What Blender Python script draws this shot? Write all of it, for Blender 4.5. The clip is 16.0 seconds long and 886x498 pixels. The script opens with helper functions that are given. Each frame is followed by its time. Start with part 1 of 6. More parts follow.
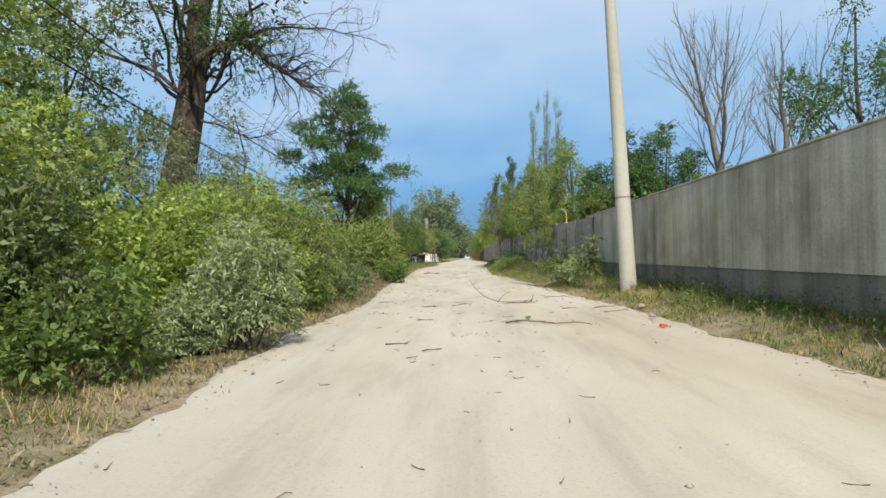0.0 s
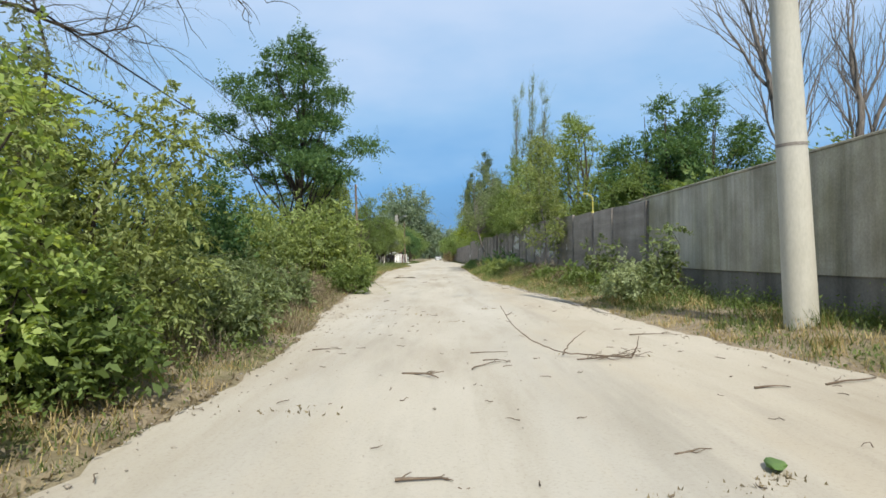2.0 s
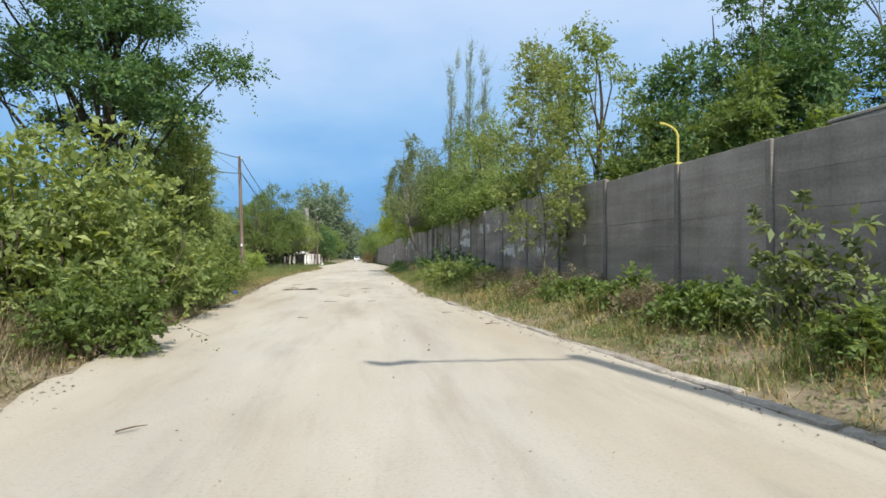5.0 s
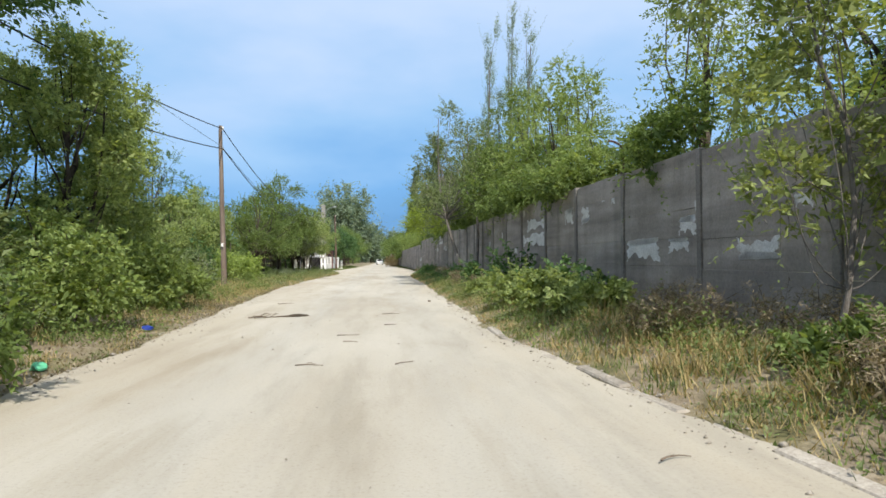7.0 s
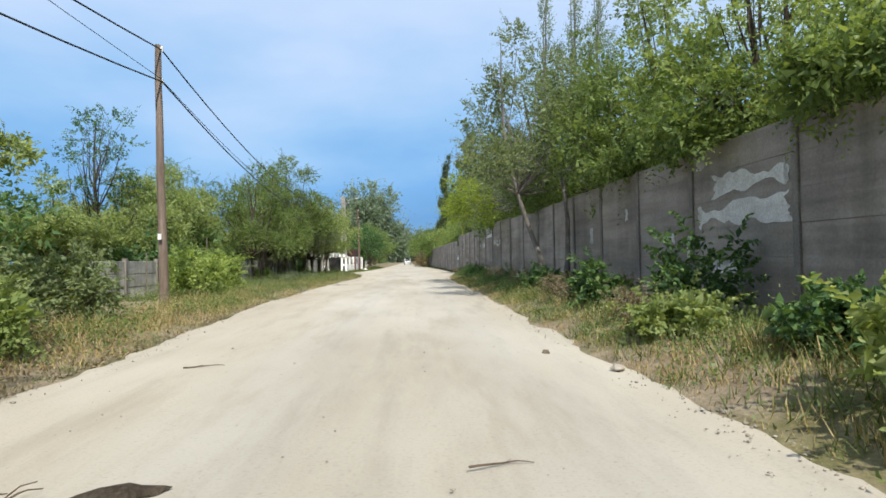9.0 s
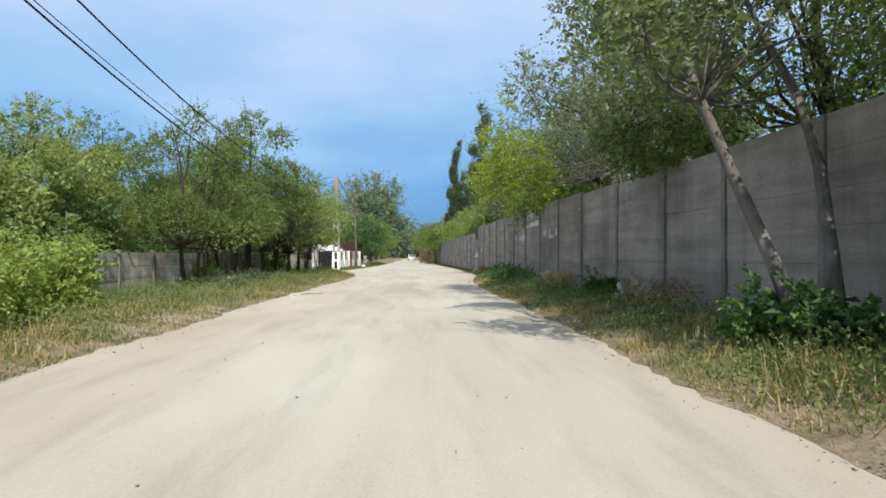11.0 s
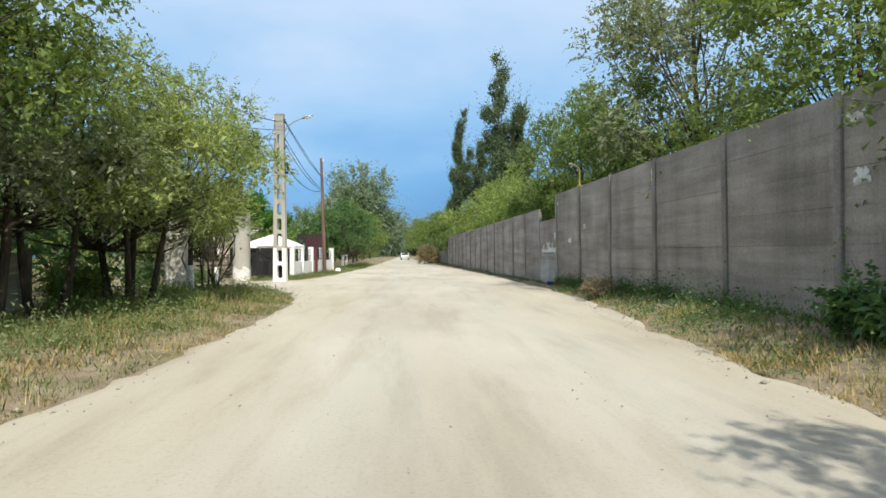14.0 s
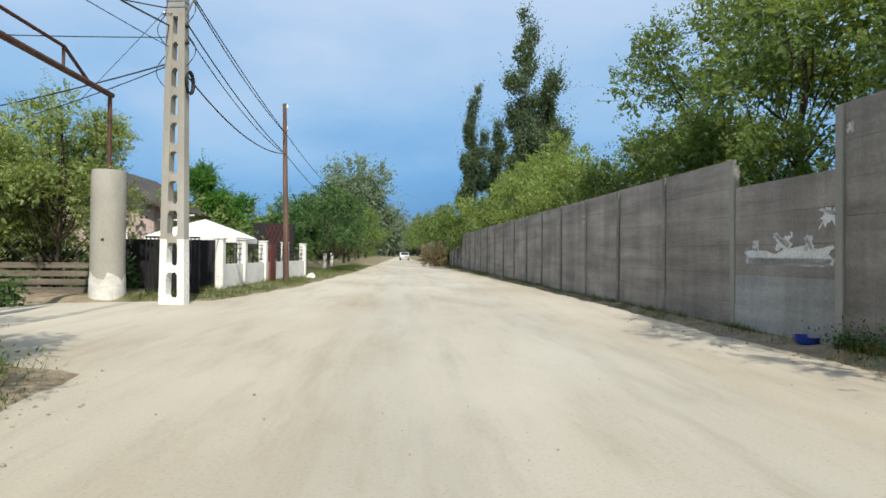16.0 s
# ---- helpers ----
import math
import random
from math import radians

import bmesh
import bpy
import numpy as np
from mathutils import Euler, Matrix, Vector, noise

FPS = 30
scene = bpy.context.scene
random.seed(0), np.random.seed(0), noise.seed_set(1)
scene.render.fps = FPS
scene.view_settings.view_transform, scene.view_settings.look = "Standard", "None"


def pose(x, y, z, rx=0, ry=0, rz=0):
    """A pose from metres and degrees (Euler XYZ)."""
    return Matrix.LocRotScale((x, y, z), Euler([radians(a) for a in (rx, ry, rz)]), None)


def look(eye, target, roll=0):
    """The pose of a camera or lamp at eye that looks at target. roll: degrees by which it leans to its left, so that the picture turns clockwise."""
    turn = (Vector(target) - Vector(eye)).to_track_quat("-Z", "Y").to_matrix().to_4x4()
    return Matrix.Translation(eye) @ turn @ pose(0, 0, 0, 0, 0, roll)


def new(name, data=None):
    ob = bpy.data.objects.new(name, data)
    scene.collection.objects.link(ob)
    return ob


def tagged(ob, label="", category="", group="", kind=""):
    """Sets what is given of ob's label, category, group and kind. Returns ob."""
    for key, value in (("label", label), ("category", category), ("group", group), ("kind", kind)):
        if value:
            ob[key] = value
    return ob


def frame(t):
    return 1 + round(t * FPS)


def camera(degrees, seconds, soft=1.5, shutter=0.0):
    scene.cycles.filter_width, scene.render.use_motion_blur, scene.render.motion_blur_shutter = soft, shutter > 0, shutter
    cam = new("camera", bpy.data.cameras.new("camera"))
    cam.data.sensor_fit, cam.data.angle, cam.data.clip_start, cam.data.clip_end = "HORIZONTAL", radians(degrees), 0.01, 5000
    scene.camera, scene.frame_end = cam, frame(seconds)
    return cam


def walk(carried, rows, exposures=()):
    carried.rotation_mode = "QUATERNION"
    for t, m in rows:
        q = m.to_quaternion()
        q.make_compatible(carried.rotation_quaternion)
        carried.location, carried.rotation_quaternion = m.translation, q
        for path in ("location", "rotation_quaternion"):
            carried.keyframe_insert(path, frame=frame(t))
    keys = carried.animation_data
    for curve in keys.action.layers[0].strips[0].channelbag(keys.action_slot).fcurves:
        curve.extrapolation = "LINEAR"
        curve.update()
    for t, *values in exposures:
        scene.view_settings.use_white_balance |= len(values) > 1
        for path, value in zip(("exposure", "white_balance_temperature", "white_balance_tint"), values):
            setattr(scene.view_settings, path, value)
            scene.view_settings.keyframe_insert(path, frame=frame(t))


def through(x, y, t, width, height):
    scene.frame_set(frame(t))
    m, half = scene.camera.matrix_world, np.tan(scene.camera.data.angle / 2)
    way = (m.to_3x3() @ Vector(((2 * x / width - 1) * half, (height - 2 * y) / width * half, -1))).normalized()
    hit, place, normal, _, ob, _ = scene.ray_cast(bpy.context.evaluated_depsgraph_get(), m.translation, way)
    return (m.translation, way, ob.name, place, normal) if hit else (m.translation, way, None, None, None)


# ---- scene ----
cam = camera(73.2, 16.0, soft=1.6)
PATH = [
    (0, (0.74, 3.568, 1.275), (0.648, 5.566, 1.299), -0.9),
    (0.5, (0.466, 5.687, 1.267), (0.377, 7.685, 1.291), -1.2),
    (1, (0.219, 7.765, 1.24), (0.166, 9.764, 1.266), -0.2),
    (1.5, (0.031, 9.935, 1.257), (0.016, 11.935, 1.29), -0.3),
    (2, (-0.098, 12.037, 1.263), (-0.084, 14.037, 1.288), -0.3),
    (2.5, (-0.204, 14.252, 1.271), (-0.177, 16.251, 1.291), 0.3),
    (3, (-0.283, 16.334, 1.254), (-0.239, 18.333, 1.289), 0.5),
    (3.5, (-0.358, 18.492, 1.238), (-0.241, 20.488, 1.276), 0.8),
    (4, (-0.289, 20.468, 1.211), (-0.071, 22.456, 1.239), 0.9),
    (4.2, (-0.218, 21.223, 1.215), (0.041, 23.206, 1.243), 1.0),
    (6.3, (0.158, 30.079, 1.241), (0.435, 32.059, 1.267), -0.8),
    (6.5, (0.131, 31.081, 1.27), (0.388, 33.065, 1.291), 0.2),
    (7, (0.133, 33.656, 1.253), (0.339, 35.645, 1.29), -0.2),
    (7.5, (0.067, 36.382, 1.234), (0.223, 38.375, 1.268), 0.5),
    (8, (0.012, 38.873, 1.202), (0.152, 40.868, 1.237), 0.2),
    (8.5, (-0.112, 41.344, 1.224), (0.021, 43.339, 1.262), 0.6),
    (9, (-0.184, 43.991, 1.231), (-0.066, 45.987, 1.266), -0.9),
    (9.2, (-0.246, 45.053, 1.261), (-0.134, 47.05, 1.287), 0.4),
    (11.3, (-0.473, 56.932, 1.264), (-0.37, 58.93, 1.286), 0.0),
    (11.5, (-0.61, 58.301, 1.258), (-0.5, 60.298, 1.288), -0.5),
    (12, (-0.779, 62.208, 1.26), (-0.655, 64.204, 1.273), -0.3),
    (12.5, (-0.925, 65.864, 1.212), (-0.787, 67.859, 1.233), 0.0),
    (13, (-1.047, 69.65, 1.241), (-0.904, 71.644, 1.263), -0.8),
    (13.5, (-1.052, 73.273, 1.268), (-0.91, 75.268, 1.284), -0.6),
    (14, (-1.078, 77.127, 1.237), (-0.938, 79.122, 1.252), -0.5),
    (14.5, (-1.062, 80.644, 1.237), (-0.927, 82.639, 1.263), -0.2),
    (15, (-1.145, 84.193, 1.284), (-1.009, 86.188, 1.308), 0.2),
    (15.5, (-1.209, 87.419, 1.257), (-1.071, 89.414, 1.286), 0.7),
    (16, (-1.371, 90.701, 1.268), (-1.223, 92.696, 1.284), 0.6),
]
walk(cam, [(t, look(eye, target, roll)) for t, eye, target, roll in PATH], exposures=((0, -0.04, 6950, 9), (1.5, -0.03, 6750, 9), (4, 0.0, 6650, 10), (7.5, 0.08, 6650, 10), (11.5, 0.0, 6600, 10), (12.5, 0.04, 6650, 9), (13.5, 0.07, 6800, 7), (15, 0.02, 6800, 7), (16, -0.10, 6720, 8)))


# ---- light ----
SUN_EL, SUN_SIDE = radians(47), Vector((0.19, -0.982))  # the sun stands behind the car and to its right
sun_dir = Vector((SUN_SIDE.x * math.cos(SUN_EL), SUN_SIDE.y * math.cos(SUN_EL), math.sin(SUN_EL)))
sun_data = bpy.data.lights.new("sun", "SUN")
sun_data.energy, sun_data.angle, sun_data.color = 5.6, radians(0.53), (1.0, 0.94, 0.84)
sun_ob = new("sun", sun_data)
sun_ob.matrix_world = look((0, 0, 60), Vector((0, 0, 60)) - sun_dir)

world = bpy.data.worlds.new("world")
scene.world = world
world.use_nodes = True
wn, wl = world.node_tree.nodes, world.node_tree.links
wn.clear()
w_out = wn.new("ShaderNodeOutputWorld")
w_bg = wn.new("ShaderNodeBackground")
sky = wn.new("ShaderNodeTexSky")
sky.sky_type, sky.sun_disc, sky.sun_elevation = "NISHITA", False, SUN_EL
sky.sun_rotation = math.atan2(SUN_SIDE.x, SUN_SIDE.y)
w_gain = wn.new("ShaderNodeMix")
w_gain.data_type, w_gain.blend_type = "RGBA", "MULTIPLY"
w_gain.inputs["Factor"].default_value = 1.0
w_gain.inputs["B"].default_value = (0.10, 0.10, 0.10, 1)
wl.new(sky.outputs["Color"], w_gain.inputs["A"])
# a veil of cloud: slate blue low down, paler and whiter high up
w_co = wn.new("ShaderNodeTexCoord")
w_sep = wn.new("ShaderNodeSeparateXYZ")
wl.new(w_co.outputs["Generated"], w_sep.inputs["Vector"])
w_map = wn.new("ShaderNodeMapping")
w_map.inputs["Scale"].default_value = (1.5, 1.5, 3.8)
wl.new(w_co.outputs["Generated"], w_map.inputs["Vector"])
w_noise = wn.new("ShaderNodeTexNoise")
w_noise.inputs["Scale"].default_value, w_noise.inputs["Detail"].default_value = 1.3, 5
w_noise.inputs["Roughness"].default_value = 0.52
wl.new(w_map.outputs["Vector"], w_noise.inputs["Vector"])
w_add = wn.new("ShaderNodeMath")
w_add.operation = "MULTIPLY_ADD"
w_add.inputs[1].default_value, w_add.inputs[2].default_value = 0.46, -0.23
wl.new(w_noise.outputs["Fac"], w_add.inputs[0])
w_h = wn.new("ShaderNodeMath")
w_h.operation = "ADD"
wl.new(w_sep.outputs["Z"], w_h.inputs[0])
wl.new(w_add.outputs["Value"], w_h.inputs[1])
w_ramp = wn.new("ShaderNodeValToRGB")
w_ramp.color_ramp.elements[0].position, w_ramp.color_ramp.elements[0].color = 0.02, (0.095, 0.300, 0.640, 1)
w_ramp.color_ramp.elements[1].position, w_ramp.color_ramp.elements[1].color = 0.55, (0.640, 0.750, 0.930, 1)
for at, colour in ((0.13, (0.150, 0.390, 0.760, 1)), (0.24, (0.305, 0.535, 0.850, 1)), (0.38, (0.520, 0.675, 0.930, 1))):
    w_ramp.color_ramp.elements.new(at).color = colour
wl.new(w_h.outputs["Value"], w_ramp.inputs["Fac"])
w_mix = wn.new("ShaderNodeMix")
w_mix.data_type = "RGBA"
w_mix.inputs["Factor"].default_value = 0.88
wl.new(w_gain.outputs["Result"], w_mix.inputs["A"])
wl.new(w_ramp.outputs["Color"], w_mix.inputs["B"])
wl.new(w_mix.outputs["Result"], w_bg.inputs["Color"])
w_bg.inputs["Strength"].default_value = 1.14
wl.new(w_bg.outputs["Background"], w_out.inputs["Surface"])


# ---- materials ----
def node_set(name):
    m = bpy.data.materials.new(name)
    m.use_nodes = True
    n, l = m.node_tree.nodes, m.node_tree.links
    return m, n, l, n["Principled BSDF"]


def ramp(n, l, source, stops):
    r = n.new("ShaderNodeValToRGB")
    e = r.color_ramp.elements
    e[0].position, e[0].color = stops[0][0], (*stops[0][1], 1)
    e[1].position, e[1].color = stops[-1][0], (*stops[-1][1], 1)
    for at, c in stops[1:-1]:
        e.new(at).color = (*c, 1)
    l.new(source, r.inputs["Fac"])
    return r.outputs["Color"]


def noise_of(n, l, scale, detail=4, rough=0.6, stretch=(1, 1, 1), local=False):
    if local:
        src = n.new("ShaderNodeTexCoord").outputs["Object"]
    else:
        src = n.new("ShaderNodeNewGeometry").outputs["Position"]
    mp = n.new("ShaderNodeMapping")
    mp.inputs["Scale"].default_value = stretch
    l.new(src, mp.inputs["Vector"])
    t = n.new("ShaderNodeTexNoise")
    t.inputs["Scale"].default_value, t.inputs["Detail"].default_value, t.inputs["Roughness"].default_value = scale, detail, rough
    l.new(mp.outputs["Vector"], t.inputs["Vector"])
    return t.outputs["Fac"]


def blend(n, l, a, b, fac, mode="MIX"):
    x = n.new("ShaderNodeMix")
    x.data_type, x.blend_type = "RGBA", mode
    for key, v in (("Factor", fac), ("A", a), ("B", b)):
        if hasattr(v, "links"):
            l.new(v, x.inputs[key])
        elif key == "Factor":
            x.inputs[key].default_value = v
        else:
            x.inputs[key].default_value = (*v, 1)
    return x.outputs["Result"]


def bumped(n, l, b, height, strength, dist=0.02):
    bp = n.new("ShaderNodeBump")
    bp.inputs["Strength"].default_value, bp.inputs["Distance"].default_value = strength, dist
    l.new(height, bp.inputs["Height"])
    l.new(bp.outputs["Normal"], b.inputs["Normal"])


def surface(name, c1, c2, c3, big=0.8, small=14.0, rough=0.85, bump=0.3, metal=0.0, stretch=(1, 1, 1), vary=0.0, dist=0.02, local=False, spec=0.3, grit=1.0):
    """Two scales of variation over three tones, with fine relief."""
    m, n, l, b = node_set(name)
    large = noise_of(n, l, big, 4, 0.6, stretch, local)
    fine = noise_of(n, l, small, 5, 0.65, stretch, local)
    col = ramp(n, l, large, ((0.3, c1), (0.52, c2), (0.72, c3)))
    grain = ramp(n, l, fine, ((0.3, (1 - 0.28 * grit,) * 3), (0.7, (1 + 0.18 * grit,) * 3)))
    col = blend(n, l, col, grain, 1.0, "MULTIPLY")
    if vary:
        info = n.new("ShaderNodeObjectInfo")
        tone = ramp(n, l, info.outputs["Random"], ((0.0, (1 - vary,) * 3), (1.0, (1 + vary,) * 3)))
        col = blend(n, l, col, tone, 1.0, "MULTIPLY")
    l.new(col, b.inputs["Base Color"])
    b.inputs["Roughness"].default_value, b.inputs["Metallic"].default_value = rough, metal
    b.inputs["Specular IOR Level"].default_value = spec
    if bump:
        bumped(n, l, b, fine, bump, dist)
    return m


def leafy(name, dark, mid, light, through=0.45, rough=0.6):
    """Leaves: each leaf takes its own tone, and lets some light through."""
    m, n, l, b = node_set(name)
    geo = n.new("ShaderNodeNewGeometry")
    patch = noise_of(n, l, 1.5, 3)
    own = n.new("ShaderNodeMath")
    own.operation = "MULTIPLY_ADD"
    own.inputs[1].default_value = 0.52
    half = n.new("ShaderNodeMath")
    half.operation = "MULTIPLY"
    half.inputs[1].default_value = 0.48
    l.new(patch, half.inputs[0])
    l.new(geo.outputs["Random Per Island"], own.inputs[0])
    l.new(half.outputs["Value"], own.inputs[2])
    col = ramp(n, l, own.outputs["Value"], ((0.18, dark), (0.5, mid), (0.80, light)))
    l.new(col, b.inputs["Base Color"])
    b.inputs["Roughness"].default_value = rough
    b.inputs["Specular IOR Level"].default_value = 0.2
    tr = n.new("ShaderNodeBsdfTranslucent")
    warm = blend(n, l, col, (1.35, 1.25, 0.55), 1.0, "MULTIPLY")
    l.new(warm, tr.inputs["Color"])
    mx = n.new("ShaderNodeMixShader")
    mx.inputs["Fac"].default_value = through
    l.new(b.outputs["BSDF"], mx.inputs[1])
    l.new(tr.outputs["BSDF"], mx.inputs[2])
    l.new(mx.outputs["Shader"], n["Material Output"].inputs["Surface"])
    return m


def plain(name, c, rough=0.5, metal=0.0, vary=0.12, scale=20.0):
    return surface(name, tuple(v * (1 - vary) for v in c), c, tuple(min(1, v * (1 + vary)) for v in c), 3.0, scale, rough, 0.08, metal, dist=0.004)


def road_material():
    """Pale beaten dust, with wheel tracks, damp-looking darker blots and fine gravel."""
    m, n, l, b = node_set("road_dust")
    big = noise_of(n, l, 0.22, 5, 0.6, (1.6, 0.5, 1))
    mid = noise_of(n, l, 1.1, 5, 0.65, (1.5, 0.20, 1))
    fine = noise_of(n, l, 38.0, 6, 0.75)
    col = ramp(n, l, big, ((0.28, (0.345, 0.304, 0.236)), (0.5, (0.412, 0.380, 0.316)), (0.7, (0.470, 0.442, 0.380))))
    # the beaten middle is greyer than the sandy edges
    where = n.new("ShaderNodeNewGeometry")
    axis = n.new("ShaderNodeSeparateXYZ")
    l.new(where.outputs["Position"], axis.inputs["Vector"])
    sway = n.new("ShaderNodeMath")
    sway.operation = "MULTIPLY_ADD"
    sway.inputs[1].default_value = 3.2
    l.new(mid, sway.inputs[0])
    l.new(axis.outputs["X"], sway.inputs[2])
    scaled = n.new("ShaderNodeMath")
    scaled.operation = "MULTIPLY_ADD"
    scaled.inputs[1].default_value, scaled.inputs[2].default_value = 0.1, 0.34
    l.new(sway.outputs["Value"], scaled.inputs[0])
    beaten = ramp(n, l, scaled.outputs["Value"], ((0.24, (0, 0, 0)), (0.36, (0.8, 0.8, 0.8)), (0.44, (0.45, 0.45, 0.45)), (0.52, (0.45, 0.45, 0.45)), (0.60, (0.8, 0.8, 0.8)), (0.74, (0, 0, 0))))
    grey = ramp(n, l, big, ((0.3, (0.340, 0.322, 0.280)), (0.55, (0.414, 0.400, 0.358)), (0.75, (0.468, 0.455, 0.412))))
    col = blend(n, l, col, grey, beaten)
    blot = ramp(n, l, mid, ((0.34, (0.70, 0.68, 0.64)), (0.5, (1.0, 1.0, 1.0)), (0.75, (1.09, 1.08, 1.06))))
    col = blend(n, l, col, blot, 0.42, "MULTIPLY")
    grit = ramp(n, l, fine, ((0.28, (0.68, 0.66, 0.62)), (0.45, (1, 1, 1)), (0.8, (1.10, 1.10, 1.08))))
    col = blend(n, l, col, grit, 0.75, "MULTIPLY")
    l.new(col, b.inputs["Base Color"])
    b.inputs["Roughness"].default_value = 0.95
    b.inputs["Specular IOR Level"].default_value = 0.15
    add = n.new("ShaderNodeMath")
    add.operation = "MULTIPLY_ADD"
    add.inputs[1].default_value = 3.0
    l.new(mid, add.inputs[0])
    l.new(fine, add.inputs[2])
    bumped(n, l, b, add.outputs["Value"], 0.5, 0.02)
    return m


def wall_stain_material(name, c1, c2, c3, streak, bands=0.0, thin=0.0):
    """Concrete with rain streaks that run straight down."""
    m, n, l, b = node_set(name)
    large = noise_of(n, l, 0.5, 4, 0.6)
    runs = noise_of(n, l, 1.7, 5, 0.66, (1, 1.0, 0.07))
    fine = noise_of(n, l, 22.0, 5, 0.7)
    col = ramp(n, l, large, ((0.37, c1), (0.5, c2), (0.64, c3)))
    wash = ramp(n, l, runs, ((0.34, (1 - streak, 1 - 0.96 * streak, 1 - 1.05 * streak)), (0.5, (1.0, 1.0, 1.0)), (0.7, (1 + 0.55 * streak,) * 3)))
    col = blend(n, l, col, wash, 1.0, "MULTIPLY")
    if thin:
        drips = noise_of(n, l, 6.5, 4, 0.7, (1, 1.0, 0.045))
        col = blend(n, l, col, ramp(n, l, drips, ((0.36, (1 - thin, 1 - 0.96 * thin, 1 - 1.05 * thin)), (0.52, (1.0, 1.0, 1.0)), (0.66, (1 + 0.7 * thin, 1 + 0.72 * thin, 1 + 0.6 * thin)))), 1.0, "MULTIPLY")
        algae = noise_of(n, l, 0.8, 5, 0.7, (1, 1.0, 0.3))
        col = blend(n, l, col, ramp(n, l, algae, ((0.46, (1.0, 1.0, 1.0)), (0.68, (0.97, 0.98, 0.84)))), 1.0, "MULTIPLY")
    if bands:
        lay = noise_of(n, l, 1.5, 4, 0.6, (1, 0.22, 2.2))
        col = blend(n, l, col, ramp(n, l, lay, ((0.34, (1 - bands,) * 3), (0.66, (1 + bands,) * 3))), 1.0, "MULTIPLY")
    grain = ramp(n, l, fine, ((0.3, (0.8, 0.8, 0.8)), (0.7, (1.12, 1.12, 1.12))))
    col = blend(n, l, col, grain, 1.0, "MULTIPLY")
    l.new(col, b.inputs["Base Color"])
    b.inputs["Roughness"].default_value = 0.92
    b.inputs["Specular IOR Level"].default_value = 0.2
    bumped(n, l, b, fine, 0.35, 0.01)
    return m


M_ROAD = road_material()
def earth_material():
    """Sandy earth with crumbs, and scattered dry and green turf in soft patches."""
    m, n, l, b = node_set("verge_earth")
    big = noise_of(n, l, 0.35, 5, 0.62)
    mid = noise_of(n, l, 2.3, 5, 0.65)
    fine = noise_of(n, l, 24.0, 6, 0.72)
    soil = ramp(n, l, mid, ((0.3, (0.185, 0.148, 0.100)), (0.5, (0.275, 0.228, 0.162)), (0.72, (0.375, 0.325, 0.245))))
    turf = ramp(n, l, mid, ((0.3, (0.085, 0.095, 0.040)), (0.5, (0.150, 0.150, 0.062)), (0.72, (0.240, 0.205, 0.100))))
    col = blend(n, l, soil, turf, ramp(n, l, big, ((0.47, (0, 0, 0)), (0.60, (0.85, 0.85, 0.85)))))
    col = blend(n, l, col, ramp(n, l, fine, ((0.3, (0.62, 0.62, 0.62)), (0.7, (1.2, 1.2, 1.2)))), 1.0, "MULTIPLY")
    l.new(col, b.inputs["Base Color"])
    b.inputs["Roughness"].default_value, b.inputs["Specular IOR Level"].default_value = 0.97, 0.1
    bumped(n, l, b, fine, 0.7, 0.03)
    return m


M_EARTH = earth_material()
M_CAST = wall_stain_material("cast_concrete", (0.282, 0.266, 0.212), (0.388, 0.368, 0.308), (0.484, 0.463, 0.400), 0.30, 0.0, 0.13)
M_OLD_SLAB = wall_stain_material("stained_old_slab", (0.230, 0.222, 0.202), (0.385, 0.373, 0.342), (0.550, 0.535, 0.492), 0.45, 0.25)
M_PLINTH = wall_stain_material("damp_plinth", (0.135, 0.130, 0.116), (0.175, 0.168, 0.150), (0.225, 0.216, 0.194), 0.35)
M_PANEL = wall_stain_material("dark_painted_concrete", (0.2415, 0.2140, 0.1900), (0.3003, 0.2680, 0.2375), (0.3654, 0.3260, 0.2888), 0.18, 0.20)
M_PANEL_RAW = wall_stain_material("unpainted_panel_concrete", (0.290, 0.285, 0.270), (0.350, 0.345, 0.330), (0.420, 0.412, 0.395), 0.20, 0.15)
M_BARE = surface("bare_concrete_patch", (0.50, 0.49, 0.46), (0.64, 0.63, 0.60), (0.74, 0.73, 0.70), 3.0, 30.0, 0.9, 0.4)
# Posts are darker than the panels: shadow of their recesses put into the colour.
M_POST = surface("darkened_post_concrete", (0.165, 0.150, 0.133), (0.215, 0.196, 0.175), (0.29, 0.268, 0.243), 1.2, 25.0, 0.9, 0.4)
M_POLE = surface("pole_concrete", (0.262, 0.250, 0.216), (0.335, 0.322, 0.284), (0.41, 0.397, 0.358), 1.0, 30.0, 0.85, 0.15, stretch=(1, 1, 0.35), grit=0.35)
M_POLE_PALE = surface("pale_pole_concrete", (0.330, 0.322, 0.272), (0.420, 0.412, 0.358), (0.500, 0.492, 0.440), 1.0, 30.0, 0.85, 0.15, stretch=(1, 1, 0.35), grit=0.35)
M_WHITE = surface("whitewash", (0.66, 0.66, 0.63), (0.80, 0.80, 0.78), (0.85, 0.85, 0.83), 1.5, 20.0, 0.85, 0.2)
M_WOOD = surface("weathered_pole_wood", (0.105, 0.078, 0.060), (0.170, 0.132, 0.105), (0.245, 0.200, 0.165), 1.2, 24.0, 0.85, 0.5, stretch=(6, 6, 0.4))
M_WOOD_RED = surface("reddish_pole_wood", (0.085, 0.052, 0.040), (0.140, 0.086, 0.066), (0.205, 0.140, 0.112), 1.2, 24.0, 0.85, 0.5, stretch=(6, 6, 0.4))
